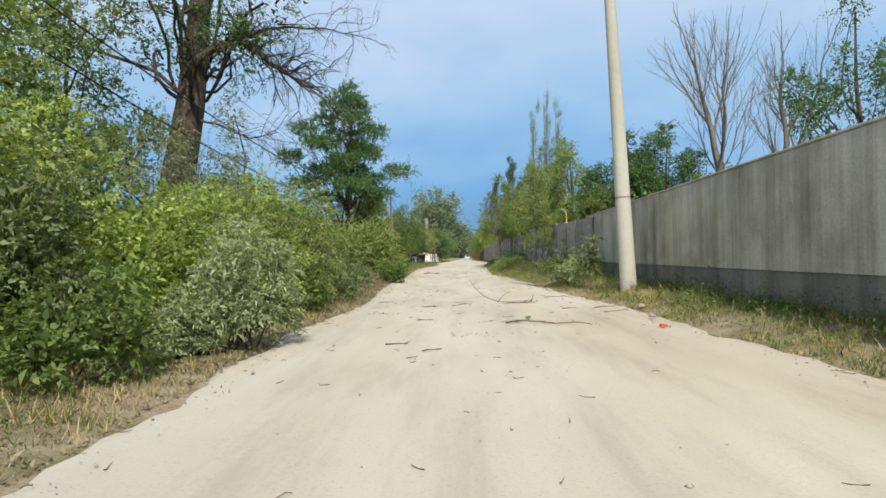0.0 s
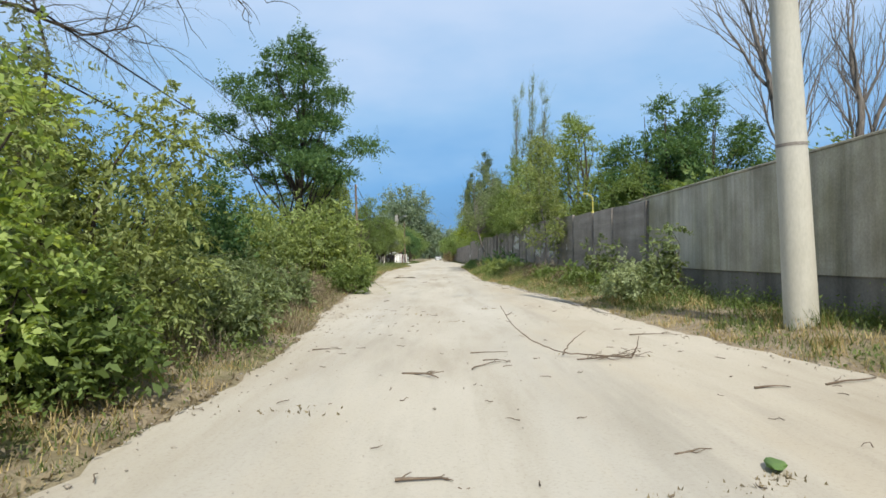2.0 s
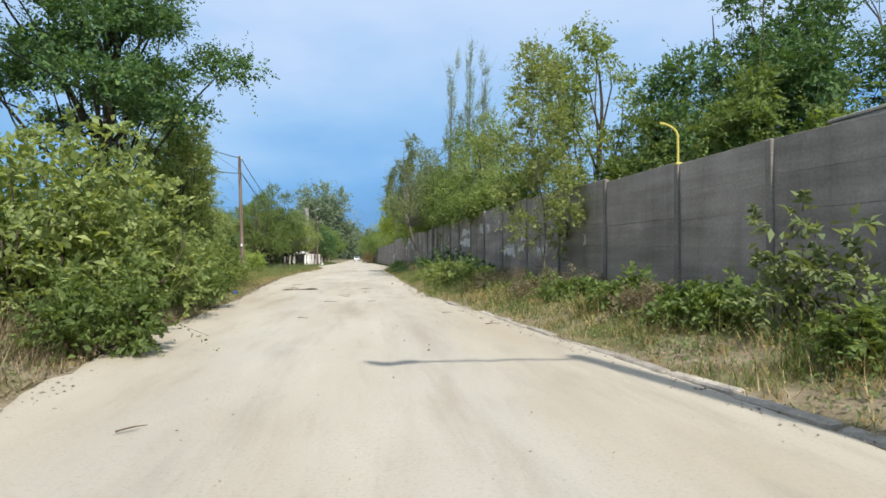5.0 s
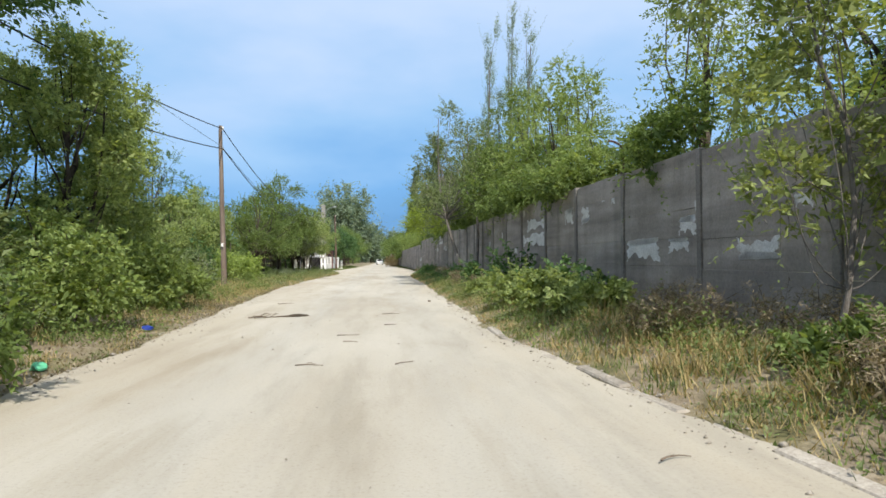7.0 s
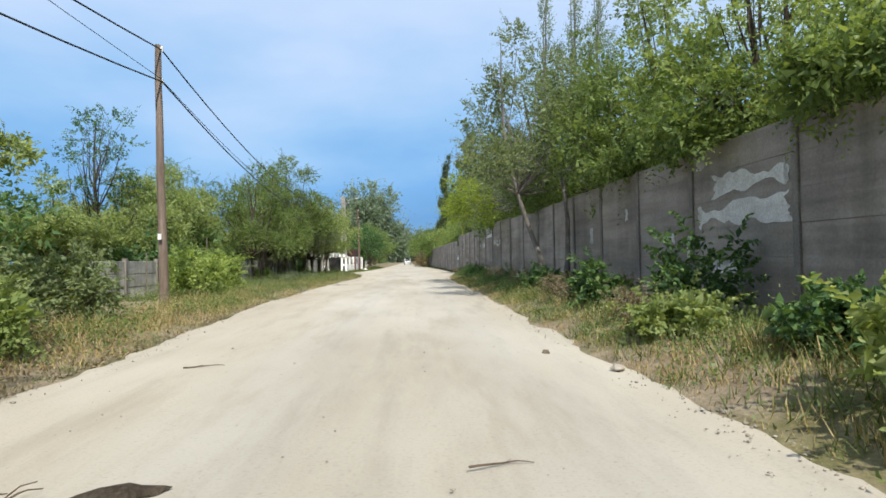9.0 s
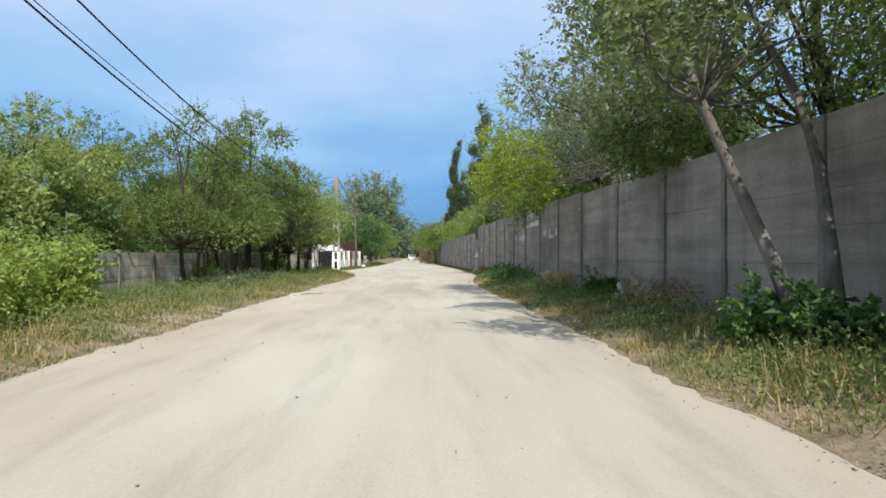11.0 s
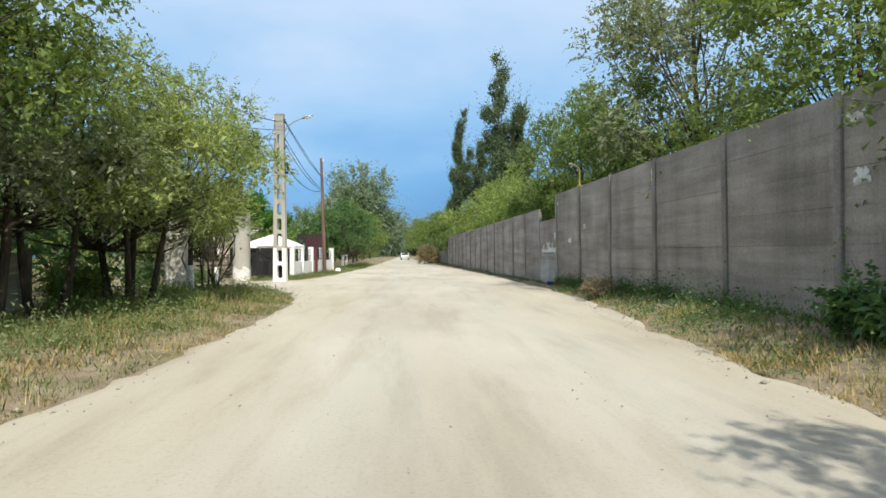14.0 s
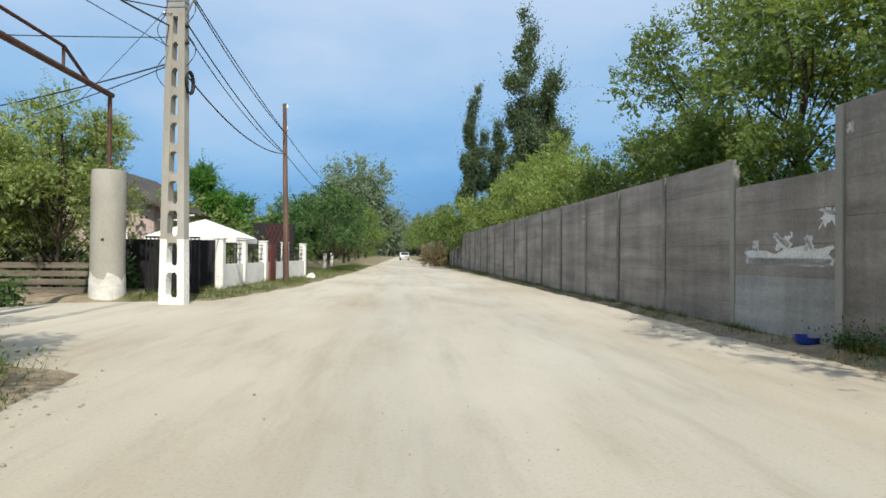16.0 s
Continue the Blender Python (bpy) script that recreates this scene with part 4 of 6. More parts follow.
    bmesh.ops.create_uvsphere(glass, u_segments=12, v_segments=6, radius=1, matrix=Matrix.Translation((1.40, -0.12, 7.565)) @ Matrix.Rotation(radians(-14), 4, "Y") @ Matrix.Diagonal((0.20, 0.085, 0.055, 1)))
    g = part("lamp_glass", glass, M_GLASS, head, "", True)
    a = np.linspace(0, 2 * np.pi, 25)
    for k in range(3):
        coil = rod("cable_coil", np.stack([wide(5.2) + 0.08 + 0.02 * k + 0 * a, -0.06 + (0.16 + 0.012 * k) * np.cos(a), 5.25 + (0.24 + 0.015 * k) * np.sin(a)], -1), 0.022, M_BLACK, ob, 6, "coil of black cable")
    for s, z in ((1, 6.6), (1, 6.2), (-1, 6.9), (-1, 7.5), (1, 7.5)):
        b = bmesh.new()
        bmesh.ops.create_uvsphere(b, u_segments=8, v_segments=6, radius=0.055, matrix=Matrix.Translation((s * (wide(z) + 0.05), -0.08, z)))
        part("clamp", b, M_BLACK if s > 0 else M_GALV, ob)
    rng = np.random.default_rng(4)
    for k in range(4):
        z = 6.9 - 0.5 * k
        t = np.linspace(0, 1, 9)
        s = -1 if k % 2 else 1
        rod("loose_wire", np.stack([s * (wide(z) + 0.02 + 0.22 * np.sin(np.pi * t)), -0.05 + 0 * t, z + 0.5 - 0.75 * t], -1), 0.010, M_BLACK, ob, 6)
    return ob


lattice_pole(-6.68, 105.3)


def cable(a, b, sag, r, label="black overhead cable between the poles"):
    t = np.linspace(0, 1, 25)[:, None]
    pts = np.asarray(a) + (np.asarray(b) - np.asarray(a)) * t
    pts[:, 2] -= sag * 4 * (t * (1 - t))[:, 0]
    ob = sheet("cable", *tube_arrays(pts, np.full(25, r), 5), M_BLACK, None, True)
    return tagged(ob, label, "cable", "overhead cables")


cable((-7.4, 4.0, 7.4), (-6.73, 60.4, 7.00), 1.8, 0.021)
cable((-7.4, 4.0, 6.6), (-6.70, 60.35, 6.12), 2.05, 0.021)
cable((-7.4, 4.0, 7.9), (-6.70, 60.35, 6.18), 0.55, 0.008, "thin dark overhead wire beside the thicker cables")
cable((-6.73, 60.4, 7.00), (-6.85, 105.2, 7.45), 2.0, 0.021)
cable((-6.70, 60.35, 6.12), (-6.85, 105.2, 6.60), 2.0, 0.021)
cable((-6.70, 60.35, 6.15), (-6.85, 105.2, 6.10), 1.6, 0.010)
cable((-6.45, 105.2, 7.55), (-6.05, 115.3, 6.15), 0.10, 0.016)
cable((-6.45, 105.2, 7.50), (-6.02, 115.3, 6.10), 0.22, 0.016)
cable((-6.40, 105.2, 6.62), (-6.10, 115.2, 5.35), 0.20, 0.018)
cable((-6.40, 105.2, 6.35), (-6.10, 115.2, 5.30), 0.28, 0.014)
cable((-6.40, 105.2, 5.40), (-6.10, 115.2, 5.25), 0.42, 0.020)
cable((-6.05, 115.3, 6.15), (-5.2, 155.0, 6.5), 1.0, 0.016)
cable((-6.05, 115.3, 5.30), (-5.2, 155.0, 5.8), 1.1, 0.016)
cable((-6.95, 105.3, 6.35), (-22.0, 101.0, 5.6), 0.35, 0.013, "thin service cable that runs off to the houses")
cable((-6.95, 105.3, 5.70), (-22.0, 112.0, 5.0), 0.35, 0.018, "bundle of service cable that runs off to the houses")
cable((-6.95, 105.3, 5.64), (-21.0, 113.0, 4.8), 0.50, 0.013, "bundle of service cable that runs off to the houses")
cable((-6.95, 105.3, 7.05), (-18.0, 99.0, 7.6), 0.25, 0.016, "black service cable that runs off to the houses")
cable((-6.95, 105.3, 7.00), (-15.0, 112.0, 3.6), 0.10, 0.008, "thin service wire that runs down to the house")


# ---- side lane: portal, gate, sign ----
def pillar(x, y, r, h):
    ob = thing("gate_pillar", (x, y, 0.0), "thick round concrete pillar, pale and chipped at the foot", "pillar", "pillars of the portal")
    z = np.array([-0.2, 0.02, 0.5, 1.5, 2.5, h - 0.03, h])
    rr = np.array([1.06, 1.05, 1.01, 1.0, 1.0, 1.0, 0.975]) * r
    sheet("shaft", *tube_arrays(np.stack([0 * z, 0 * z, z], -1), rr, 28), M_POLE, ob, True)
    part("top", cone(bmesh.new(), 0, 0, h - 0.02, h + 0.004, r * 0.97, r * 0.96, 28), M_POLE, ob)
    a = np.linspace(0, 2 * np.pi, 29)[:-1]
    jag = 0.62 + 0.09 * np.sin(5 * a) + 0.05 * np.sin(11 * a + 1)
    low = np.stack([r * 1.075 * np.cos(a), r * 1.075 * np.sin(a), 0 * a - 0.1], -1)
    high = np.stack([r * 1.03 * np.cos(a), r * 1.03 * np.sin(a), jag], -1)
    k = np.arange(28)
    m = (k + 1) % 28
    sheet("limewash", np.concatenate([low, high]), np.stack([k, m, m + 28, k + 28], -1), M_BARE, ob, True)
    part("fixing_hole", cube(0.05 * r, 0.05 * r + 0.07, -r - 0.012, -r + 0.03, 1.5, 1.56, 0.004), M_DARK, ob)
    return ob


pillar(-8.72, 106.4, 0.40, 3.28)
pillar(-8.75, 98.2, 0.40, 3.28)
portal = thing("gate_portal", (-8.72, 0, 0), "rusty steel truss portal across the side lane", "portal")
rod("upright", [(0, 106.4, 3.25), (0, 106.4, 5.22)], 0.055, M_RUST, portal)
rod("upright", [(0, 98.2, 3.25), (0, 98.2, 5.22)], 0.055, M_RUST, portal)
rod("lower_chord", [(0, 106.5, 5.22), (0, 98.1, 5.22)], 0.075, M_RUST, portal)
rod("upper_chord", [(0, 104.3, 5.72), (0, 99.9, 5.72)], 0.04, M_RUST, portal)
rod("brace", [(0, 105.4, 5.22), (0, 104.3, 5.72)], 0.04, M_RUST, portal)
rod("brace", [(0, 98.4, 5.22), (0, 99.9, 5.72)], 0.03, M_RUST, portal)
for y in (104.28, 102.1, 99.92):
    rod("strut", [(0, y, 5.72), (0, y, 5.22)], 0.035, M_RUST, portal)


def text_bars(parent, rows, y0, y1, x):
    for z0, z1, cuts, mat in rows:
        for a, b in cuts:
            part("line_of_text", cube(x - 0.001, x + 0.004, y0 + (y1 - y0) * a, y0 + (y1 - y0) * b, z0, z1), mat, parent)


sign = thing("sign_board", (-8.55, 100.15, 0.0), "white sign board with black lettering and a blue band", "sign")
part("board", cube(-0.012, 0.012, -1.15, 1.15, 2.25, 4.0, 0.003), M_SIGN, sign)
part("blue_band", cube(0.012, 0.017, -1.1, 1.1, 3.0, 3.28), M_SIGN_BLUE, sign)
text_bars(sign, ((3.72, 3.86, ((0.12, 0.5), (0.55, 0.88)), M_SIGN_BLACK), (2.70, 2.78, ((0.3, 0.7),), M_SIGN_BLACK), (2.40, 2.50, ((0.15, 0.45), (0.5, 0.85)), M_SIGN_BLACK)), -1.15, 1.15, 0.013)
text_bars(sign, ((3.07, 3.21, ((0.06, 0.34), (0.40, 0.93)), M_SIGN),), -1.15, 1.15, 0.018)
words = bpy.data.curves.new("lettering", "FONT")
words.body, words.size, words.align_x, words.extrude = "PUBLICE", 0.24, "CENTER", 0.002
lettering = new("lettering", words)
lettering.data.materials.append(M_SIGN_BLACK)
lettering.parent = sign
lettering.matrix_basis = pose(0.0165, 0.2, 3.40, 90, 0, 90)
for y in (-1.0, 1.0):
    rod("hanger", [(-0.05, y, 2.3), (-0.05, y, 4.0), (-0.17, y, 5.2)], 0.03, M_RUST, sign)

slat_gate = thing("slatted_fence", (-9.2, 107.3, 0.0), "low fence of grey horizontal boards with gaps", "fence")
for k in range(4):
    part("board", cube(-5.2, 0.0, -0.015, 0.015, 0.12 + 0.22 * k, 0.27 + 0.22 * k, 0.003), M_PLANK, slat_gate)
for x in (-5.1, -3.4, -1.7, -0.1):
    part("post", cube(x - 0.04, x + 0.04, 0.016, 0.09, -0.1, 1.05, 0.004), M_PLANK, slat_gate)

rail = thing("metal_fence", (-8.2, 107.6, 0.0), "black metal railing with upright bars", "fence")
part("rail", cube(-0.1, 1.35, -0.02, 0.02, 1.62, 1.67), M_DARK, rail)
part("rail", cube(-0.1, 1.35, -0.02, 0.02, 0.18, 0.23), M_DARK, rail)
part("sheet_panel", cube(-0.1, 1.35, 0.021, 0.03, 0.05, 0.95), M_DARK, rail)
for k in range(14):
    part("bar", cube(-0.08 + 0.108 * k, -0.055 + 0.108 * k, -0.012, 0.012, 0.232, 1.618), M_DARK, rail)

gate = thing("metal_gate", (-7.05, 109.75, 0.0), "black sheet metal yard gate", "gate", turn=4)
part("leaf", cube(-1.55, -0.02, -0.02, 0.02, 0.08, 1.62, 0.004), M_DARK, gate)
part("leaf", cube(-3.1, -1.59, -0.02, 0.02, 0.08, 1.62, 0.004), M_DARK, gate)
for k in range(8):
    part("rib", cube(-1.5 + 0.19 * k, -1.47 + 0.19 * k, -0.034, -0.02, 0.12, 1.58), M_DARK, gate)
part("handle", cube(-1.52, -1.44, -0.07, -0.034, 0.95, 0.99, 0.006), M_GALV, gate)

# white yard fence: low wall, pillars and grilles
yard = thing("yard_fence", (0, 0, 0), "white rendered low wall with square pillars and dark grilles", "fence")
fx_ = lambda y: -7.0 + 0.085 * (y - 109.9)  # noqa: E731
marks = [109.95, 112.0, 114.35, 117.4, 120.6]
for k, y in enumerate(marks):
    x = fx_(y)
    part("pillar", cube(x - 0.15, x + 0.15, y - 0.15, y + 0.15, -0.1, 1.66, 0.01), M_WHITE, yard)
    part("pillar_cap", cube(x - 0.18, x + 0.18, y - 0.18, y + 0.18, 1.662, 1.70, 0.006), M_WHITE, yard)
    if k + 1 < len(marks):
        y2 = marks[k + 1]
        bm = bmesh.new()
        box(bm, x - 0.10, x + 0.10, y + 0.151, y2 - 0.151, -0.1, 0.86)
        for v in bm.verts:
            v.co.x += fx_(v.co.y) - x
        part("low_wall", bm, M_WHITE, yard)
        for z in (0.98, 1.18, 1.38, 1.52):
            rod("grille_rail", [(fx_(y) + 0.02, y + 0.15, z), (fx_(y2) + 0.02, y2 - 0.15, z)], 0.014, M_DARK, yard, 6)
        for q in range(1, 7):
            yy = y + (y2 - y) * q / 7
            rod("grille_bar", [(fx_(yy) + 0.02, yy, 0.87), (fx_(yy) + 0.02, yy, 1.56)], 0.011, M_DARK, yard, 6)
wicket = thing("yard_door", (fx_(115.1) + 0.16, 115.05, 0.0), "dark red metal wicket door beside the white fence", "door")
part("leaf", cube(-0.03, 0.03, -0.5, 0.5, 0.05, 1.62, 0.005), M_RED, wicket)
part("handle", cube(0.03, 0.07, 0.34, 0.42, 0.9, 0.94, 0.006), M_GALV, wicket)

screen = thing("yard_screen", (-8.0, 121.0, 0.0), "dark netting screen behind the white fence with a red lattice", "screen")
part("netting", cube(-0.6, 1.4, -0.02, 0.02, 0.0, 2.7), M_DARK, screen)
for k in range(6):
    rod("red_lattice", [(-0.1 + 0.22 * k, -0.04, 1.75), (0.35 + 0.18 * k, -0.04, 2.65)], 0.014, M_RED, screen, 6)
    rod("red_lattice", [(0.35 + 0.18 * k, -0.04, 1.75), (-0.1 + 0.22 * k, -0.04, 2.65)], 0.014, M_RED, screen, 6)


def gazebo(x, y):
    ob = thing("party_tent", (x, y, 0.0), "white canvas party tent with a pointed roof", "tent")
    bm = bmesh.new()
    half, n = 1.62, 9
    grid = {}
    for a in range(n):
        for b in range(n):
            u, v = a / (n - 1) * 2 - 1, b / (n - 1) * 2 - 1
            d = max(abs(u), abs(v))
            z = 1.78 + 0.74 * (1 - d) ** 0.88 - 0.03 * (1 - min(1, abs(abs(u) - abs(v)) * 0 + 1)) + 0.03 * (min(abs(u), abs(v)) * d)
            grid[a, b] = bm.verts.new((u * half, v * half, z))
    for a in range(n - 1):
        for b in range(n - 1):
            bm.faces.new((grid[a, b], grid[a + 1, b], grid[a + 1, b + 1], grid[a, b + 1]))
    roof = part("roof", bm, M_TENT, ob)
    roof.modifiers.new("thick", "SOLIDIFY").thickness = 0.006
    bm = bmesh.new()
    for s in (-1, 1):
        box(bm, -half - 0.01, half + 0.01, s * half - 0.006, s * half + 0.006, 1.60, 1.80)
        box(bm, s * half - 0.006, s * half + 0.006, -half + 0.008, half - 0.008, 1.60, 1.80)
    part("valance", bm, M_TENT, ob)
    for sx in (-1, 1):
        for sy in (-1, 1):
            rod("leg", [(sx * (half - 0.05), sy * (half - 0.05), 0.0), (sx * (half - 0.05), sy * (half - 0.05), 1.76)], 0.022, M_GALV, ob)
    return ob


gazebo(-8.95, 114.7)


def house(x, y):
    """A pink rendered house with a dark roof over open rafters; only its end shows."""
    ob = thing("house", (x, y, 0.0), "small pink rendered house with dark overhanging roof", "house")
    part("wall", cube(-6.0, 0.0, 0.0, 7.0, -0.1, 3.3), M_PINK, ob)
    bm = bmesh.new()
    p = [bm.verts.new(v) for v in ((-6.0, 0.002, 3.3), (0.0, 0.002, 3.3), (-3.0, 0.002, 5.0), (-6.0, 0.2, 3.3), (0.0, 0.2, 3.3), (-3.0, 0.2, 5.0))]
    for f in ((0, 1, 2), (3, 4, 5), (0, 1, 4, 3), (1, 2, 5, 4), (2, 0, 3, 5)):
        bm.faces.new([p[k] for k in f])
    part("gable", bm, M_PINK, ob)
    for s in (-1, 1):
        bm = bmesh.new()
        e = 3.0 + 0.55
        a = [(-3.0 + s * e, 5.06 - 1.7 / 3.0 * e), (-3.0, 5.06)]
        v = [bm.verts.new((xx, yy, zz + dz)) for dz in (0, 0.10) for yy in (-0.7, 7.7) for xx, zz in a]
        for f in ((0, 1, 3, 2), (4, 5, 7, 6), (0, 1, 5, 4), (2, 3, 7, 6), (0, 2, 6, 4), (1, 3, 7, 5)):
            bm.faces.new([v[k] for k in f])
        part("roof", bm, M_ROOF, ob)
    win = part("window", cube(-2.3, -1.1, -0.03, 0.02, 1.0, 2.2), M_WHITE, ob)
    part("pane", cube(-2.22, -1.74, -0.04, -0.031, 1.08, 2.12), M_PANE, win)
    part("pane", cube(-1.66, -1.18, -0.04, -0.031, 1.08, 2.12), M_PANE, win)
    side = part("window", cube(-0.02, 0.03, 2.4, 3.6, 1.0, 2.2), M_WHITE, ob)
    part("pane", cube(0.031, 0.04, 2.48, 2.96, 1.08, 2.12), M_PANE, side)
    part("pane", cube(0.031, 0.04, 3.04, 3.52, 1.08, 2.12), M_PANE, side)
    for k in range(3):
        part("eave_board", cube(0.02, 0.95, 0.4 + 0.9 * k, 0.52 + 0.9 * k, 2.62 + 0.16 * k, 2.68 + 0.16 * k), M_WHITE, ob, "pale boards under the eave")
    return ob


house(-12.0, 117.5)


# low grey fence behind the trees on the left
old_fence = thing("garden_fence", (0, 0, 0), "low fence of grey concrete slabs, stained and overgrown", "fence")
ofx = lambda y: -9.6 + 0.012 * (y - 62)  # noqa: E731
slab_me = None
for k in range(13):
    y = 62.0 + 2.4 * k
    part("post", cube(ofx(y) - 0.07, ofx(y) + 0.07, y - 0.07, y + 0.07, -0.1, 1.42, 0.01), M_POST, old_fence)
    if k == 12:
        break
    for row in range(3):
        if slab_me is None:
            first = part("slab", cube(-0.025, 0.025, -1.12, 1.12, 0.006, 0.434, 0.01), M_OLD_SLAB, old_fence)
            slab_me, ob = first.data, first
        else:
            ob = new("slab", slab_me)
            ob.parent = old_fence
        ob.matrix_basis = pose(ofx(y + 1.2) + wall_rng.uniform(-0.01, 0.01), y + 1.2, 0.02 + 0.44 * row, 0, wall_rng.uniform(-1, 1), -0.7)


# ---- plants ----
def veg(kind, rows, leaves, size, leaf, label, name, category, group="", **kw):
    """Plants of one sort: rows of x, y, height, radius."""
    for x, y, h, r in rows:
        seed = int(abs(x * 131 + y * 977 + h * 31)) + 7
        plant(name, (x, y, float(ground_z(x, y))), kind, h, r, leaves, size, leaf, seed, label, category, group, **kw)


SCRUB = dict(category="bush", group="scrub beside the road")
# left of the road at the start
veg("bush", ((-7.0, 13.0, 5.2, 2.0), (-5.2, 15.2, 4.4, 1.6)), leaves=15000, size=0.085, leaf=L_DUSTY, aspect=0.40, label="dusty grey-green roadside bush with pale new leaves", name="bush", **SCRUB)
veg("bush", ((-4.3, 18.6, 4.2, 1.5),), leaves=32000, size=0.072, leaf=L_WILLOW, aspect=0.36, droop=0.75, near=True, label="pale yellow-green willow-like bush hung with narrow leaves", name="bush", **SCRUB)
veg("bush", ((-6.4, 20.2, 6.4, 1.9),), leaves=18000, size=0.110, leaf=L_DUSTY, aspect=0.36, droop=0.75, label="tall pale willow-like bush hung with dusty leaves", name="bush", **SCRUB)
veg("bush", ((-5.1, 11.2, 3.9, 1.7), (-4.1, 13.8, 3.2, 1.3), (-4.3, 16.4, 3.5, 1.4)), leaves=18000, size=0.074, leaf=L_SUNNY, near=True, label="yellow-green leafy bush in full sun", name="bush", **SCRUB)
veg("bush", ((-6.2, 12.2, 5.2, 1.8), (-7.4, 9.6, 5.4, 1.9)), leaves=18000, size=0.076, leaf=L_ORCHARD, label="yellow-green leafy bush in full sun", name="bush", **SCRUB)
veg("bush", ((-6.0, 32.0, 3.7, 1.7), (-4.6, 33.6, 3.9, 1.5), (-4.2, 36.2, 3.4, 1.3), (-6.3, 35.4, 4.2, 1.8)), leaves=9000, size=0.110, leaf=L_ORCHARD, near=True, label="yellow-green bush with broad leaves in tiers", name="bush", **SCRUB)
veg("bush", ((-2.55, 11.9, 2.1, 0.75), (-3.0, 11.2, 0.9, 0.4), (-4.0, 16.8, 1.7, 0.8)), leaves=7500, size=0.085, leaf=L_SILVER, label="silvery grey-green narrow-leaved bush at the road's edge", name="bush", aspect=0.24, droop=0.5, near=True, **SCRUB)
veg("bush", ((-3.4, 9.2, 1.5, 0.9), (-3.6, 15.0, 1.6, 0.9), (-3.3, 17.2, 1.3, 0.8), (-3.2, 32.4, 1.5, 0.8), (-3.9, 39.2, 1.7, 1.0)), leaves=5000, size=0.082, leaf=L_GREEN, aspect=0.45, label="low green bush leaning towards the road", name="bush", **SCRUB)
veg("bush", ((-3.3, 20.6, 1.0, 0.8), (-4.6, 21.6, 1.4, 1.1), (-3.6, 22.8, 1.2, 0.9), (-5.4, 23.6, 1.5, 1.2), (-4.0, 25.2, 1.3, 1.0), (-5.2, 26.2, 1.6, 1.1)), leaves=5500, size=0.085, leaf=L_OLIVE, aspect=0.45, near=True, label="low tangled green scrub with dry stems", name="bush", **SCRUB)
veg("bush", ((-3.7, 27.0, 0.9, 0.7), (-4.2, 28.6, 1.0, 0.8), (-3.9, 30.3, 0.9, 0.6)), leaves=2600, size=0.085, leaf=L_DEAD, aspect=0.16, label="dry brown twiggy brush at the foot of the bushes", name="bush", fill=0.1, **SCRUB)
veg("bush", ((-6.9, 7.2, 5.4, 2.0), (-4.5, 9.4, 2.9, 1.2)), leaves=16000, size=0.075, leaf=L_OLIVE, near=True, label="green leafy bush close beside the road", name="bush", **SCRUB)
veg("bush", ((-8.4, 15.6, 6.4, 2.3), (-6.4, 28.4, 4.2, 1.2), (-8.6, 26.6, 4.6, 1.8), (-7.9, 31.0, 4.6, 1.6), (-8.6, 36.0, 4.4, 2.2)), leaves=9000, size=0.115, leaf=L_DEEP, label="tall dark green thicket bush", name="bush", **SCRUB)
veg("bush", ((-5.3, 39.8, 2.5, 1.2), (-5.7, 42.0, 2.3, 1.1), (-6.6, 52.6, 2.2, 1.4), (-6.9, 56.0, 1.8, 1.1)), leaves=8500, size=0.090, leaf=L_OLIVE, label="olive green bush mixed with dry stems", name="bush", **SCRUB)
veg("tall", ((-6.5, 47.4, 6.4, 1.6), (-6.9, 50.0, 6.2, 1.8), (-8.4, 48.6, 6.2, 2.2), (-7.9, 53.0, 5.4, 1.8)), leaves=16000, size=0.10, leaf=L_ORCHARD, label="young leafy tree grown down to the ground", name="tree", category="tree", group="young trees beside the road", low=0.3, stems=3)
veg("bush", ((-5.4, 44.4, 2.4, 1.3), (-5.5, 48.4, 2.2, 1.2), (-5.8, 51.4, 1.7, 1.0)), leaves=8500, size=0.09, leaf=L_BRIGHT, label="bright bush with fresh shoots under the young trees", name="bush", **SCRUB)
# the large tree with tiers of leaves
plant("tree", (-7.9, 42.8, 0.1), "tier", 12.9, 4.9, 50000, 0.15, L_DEEP, 11, "large dark green tree with spreading tiers of leaves", "tree", trunk=0.24, lean=(0.9, 0), fill=0.15)
# the old trunk with bare boughs
plant("tree", (-9.35, 22.2, 0.1), "tall", 19.0, 4.0, 15000, 0.13, L_DEEP, 12, "old thick-trunked tree with rough bark and thin crown", "tree", trunk=0.68, low=7.0, lean=(2.4, 0), fork=3, fill=0.08, limb=0.12)
bough((-7.9, 22.1, 7.5), ((-0.3, 0, -0.3), (0.5, -0.05, 0.42), (1.4, -0.1, 0.72), (2.2, -0.2, 0.2), (2.9, -0.4, -0.5), (3.6, -0.5, -0.9)), 0.15, 15, "dead arching bough without leaves on the old tree")
bough((-6.6, 22.0, 8.2), ((0.0, 0, 0.0), (1.2, -0.3, 0.15), (2.6, -0.7, 0.05), (4.0, -1.0, -0.25)), 0.06, 17, "thin dead bough without leaves on the old tree")
bough((-8.1, 22.2, 5.6), ((-0.2, 0, 0.2), (0.7, 0.1, 0.1), (1.8, 0.2, -0.35), (2.6, 0.3, -0.2)), 0.045, 16, "thin dead bough without leaves on the old tree")
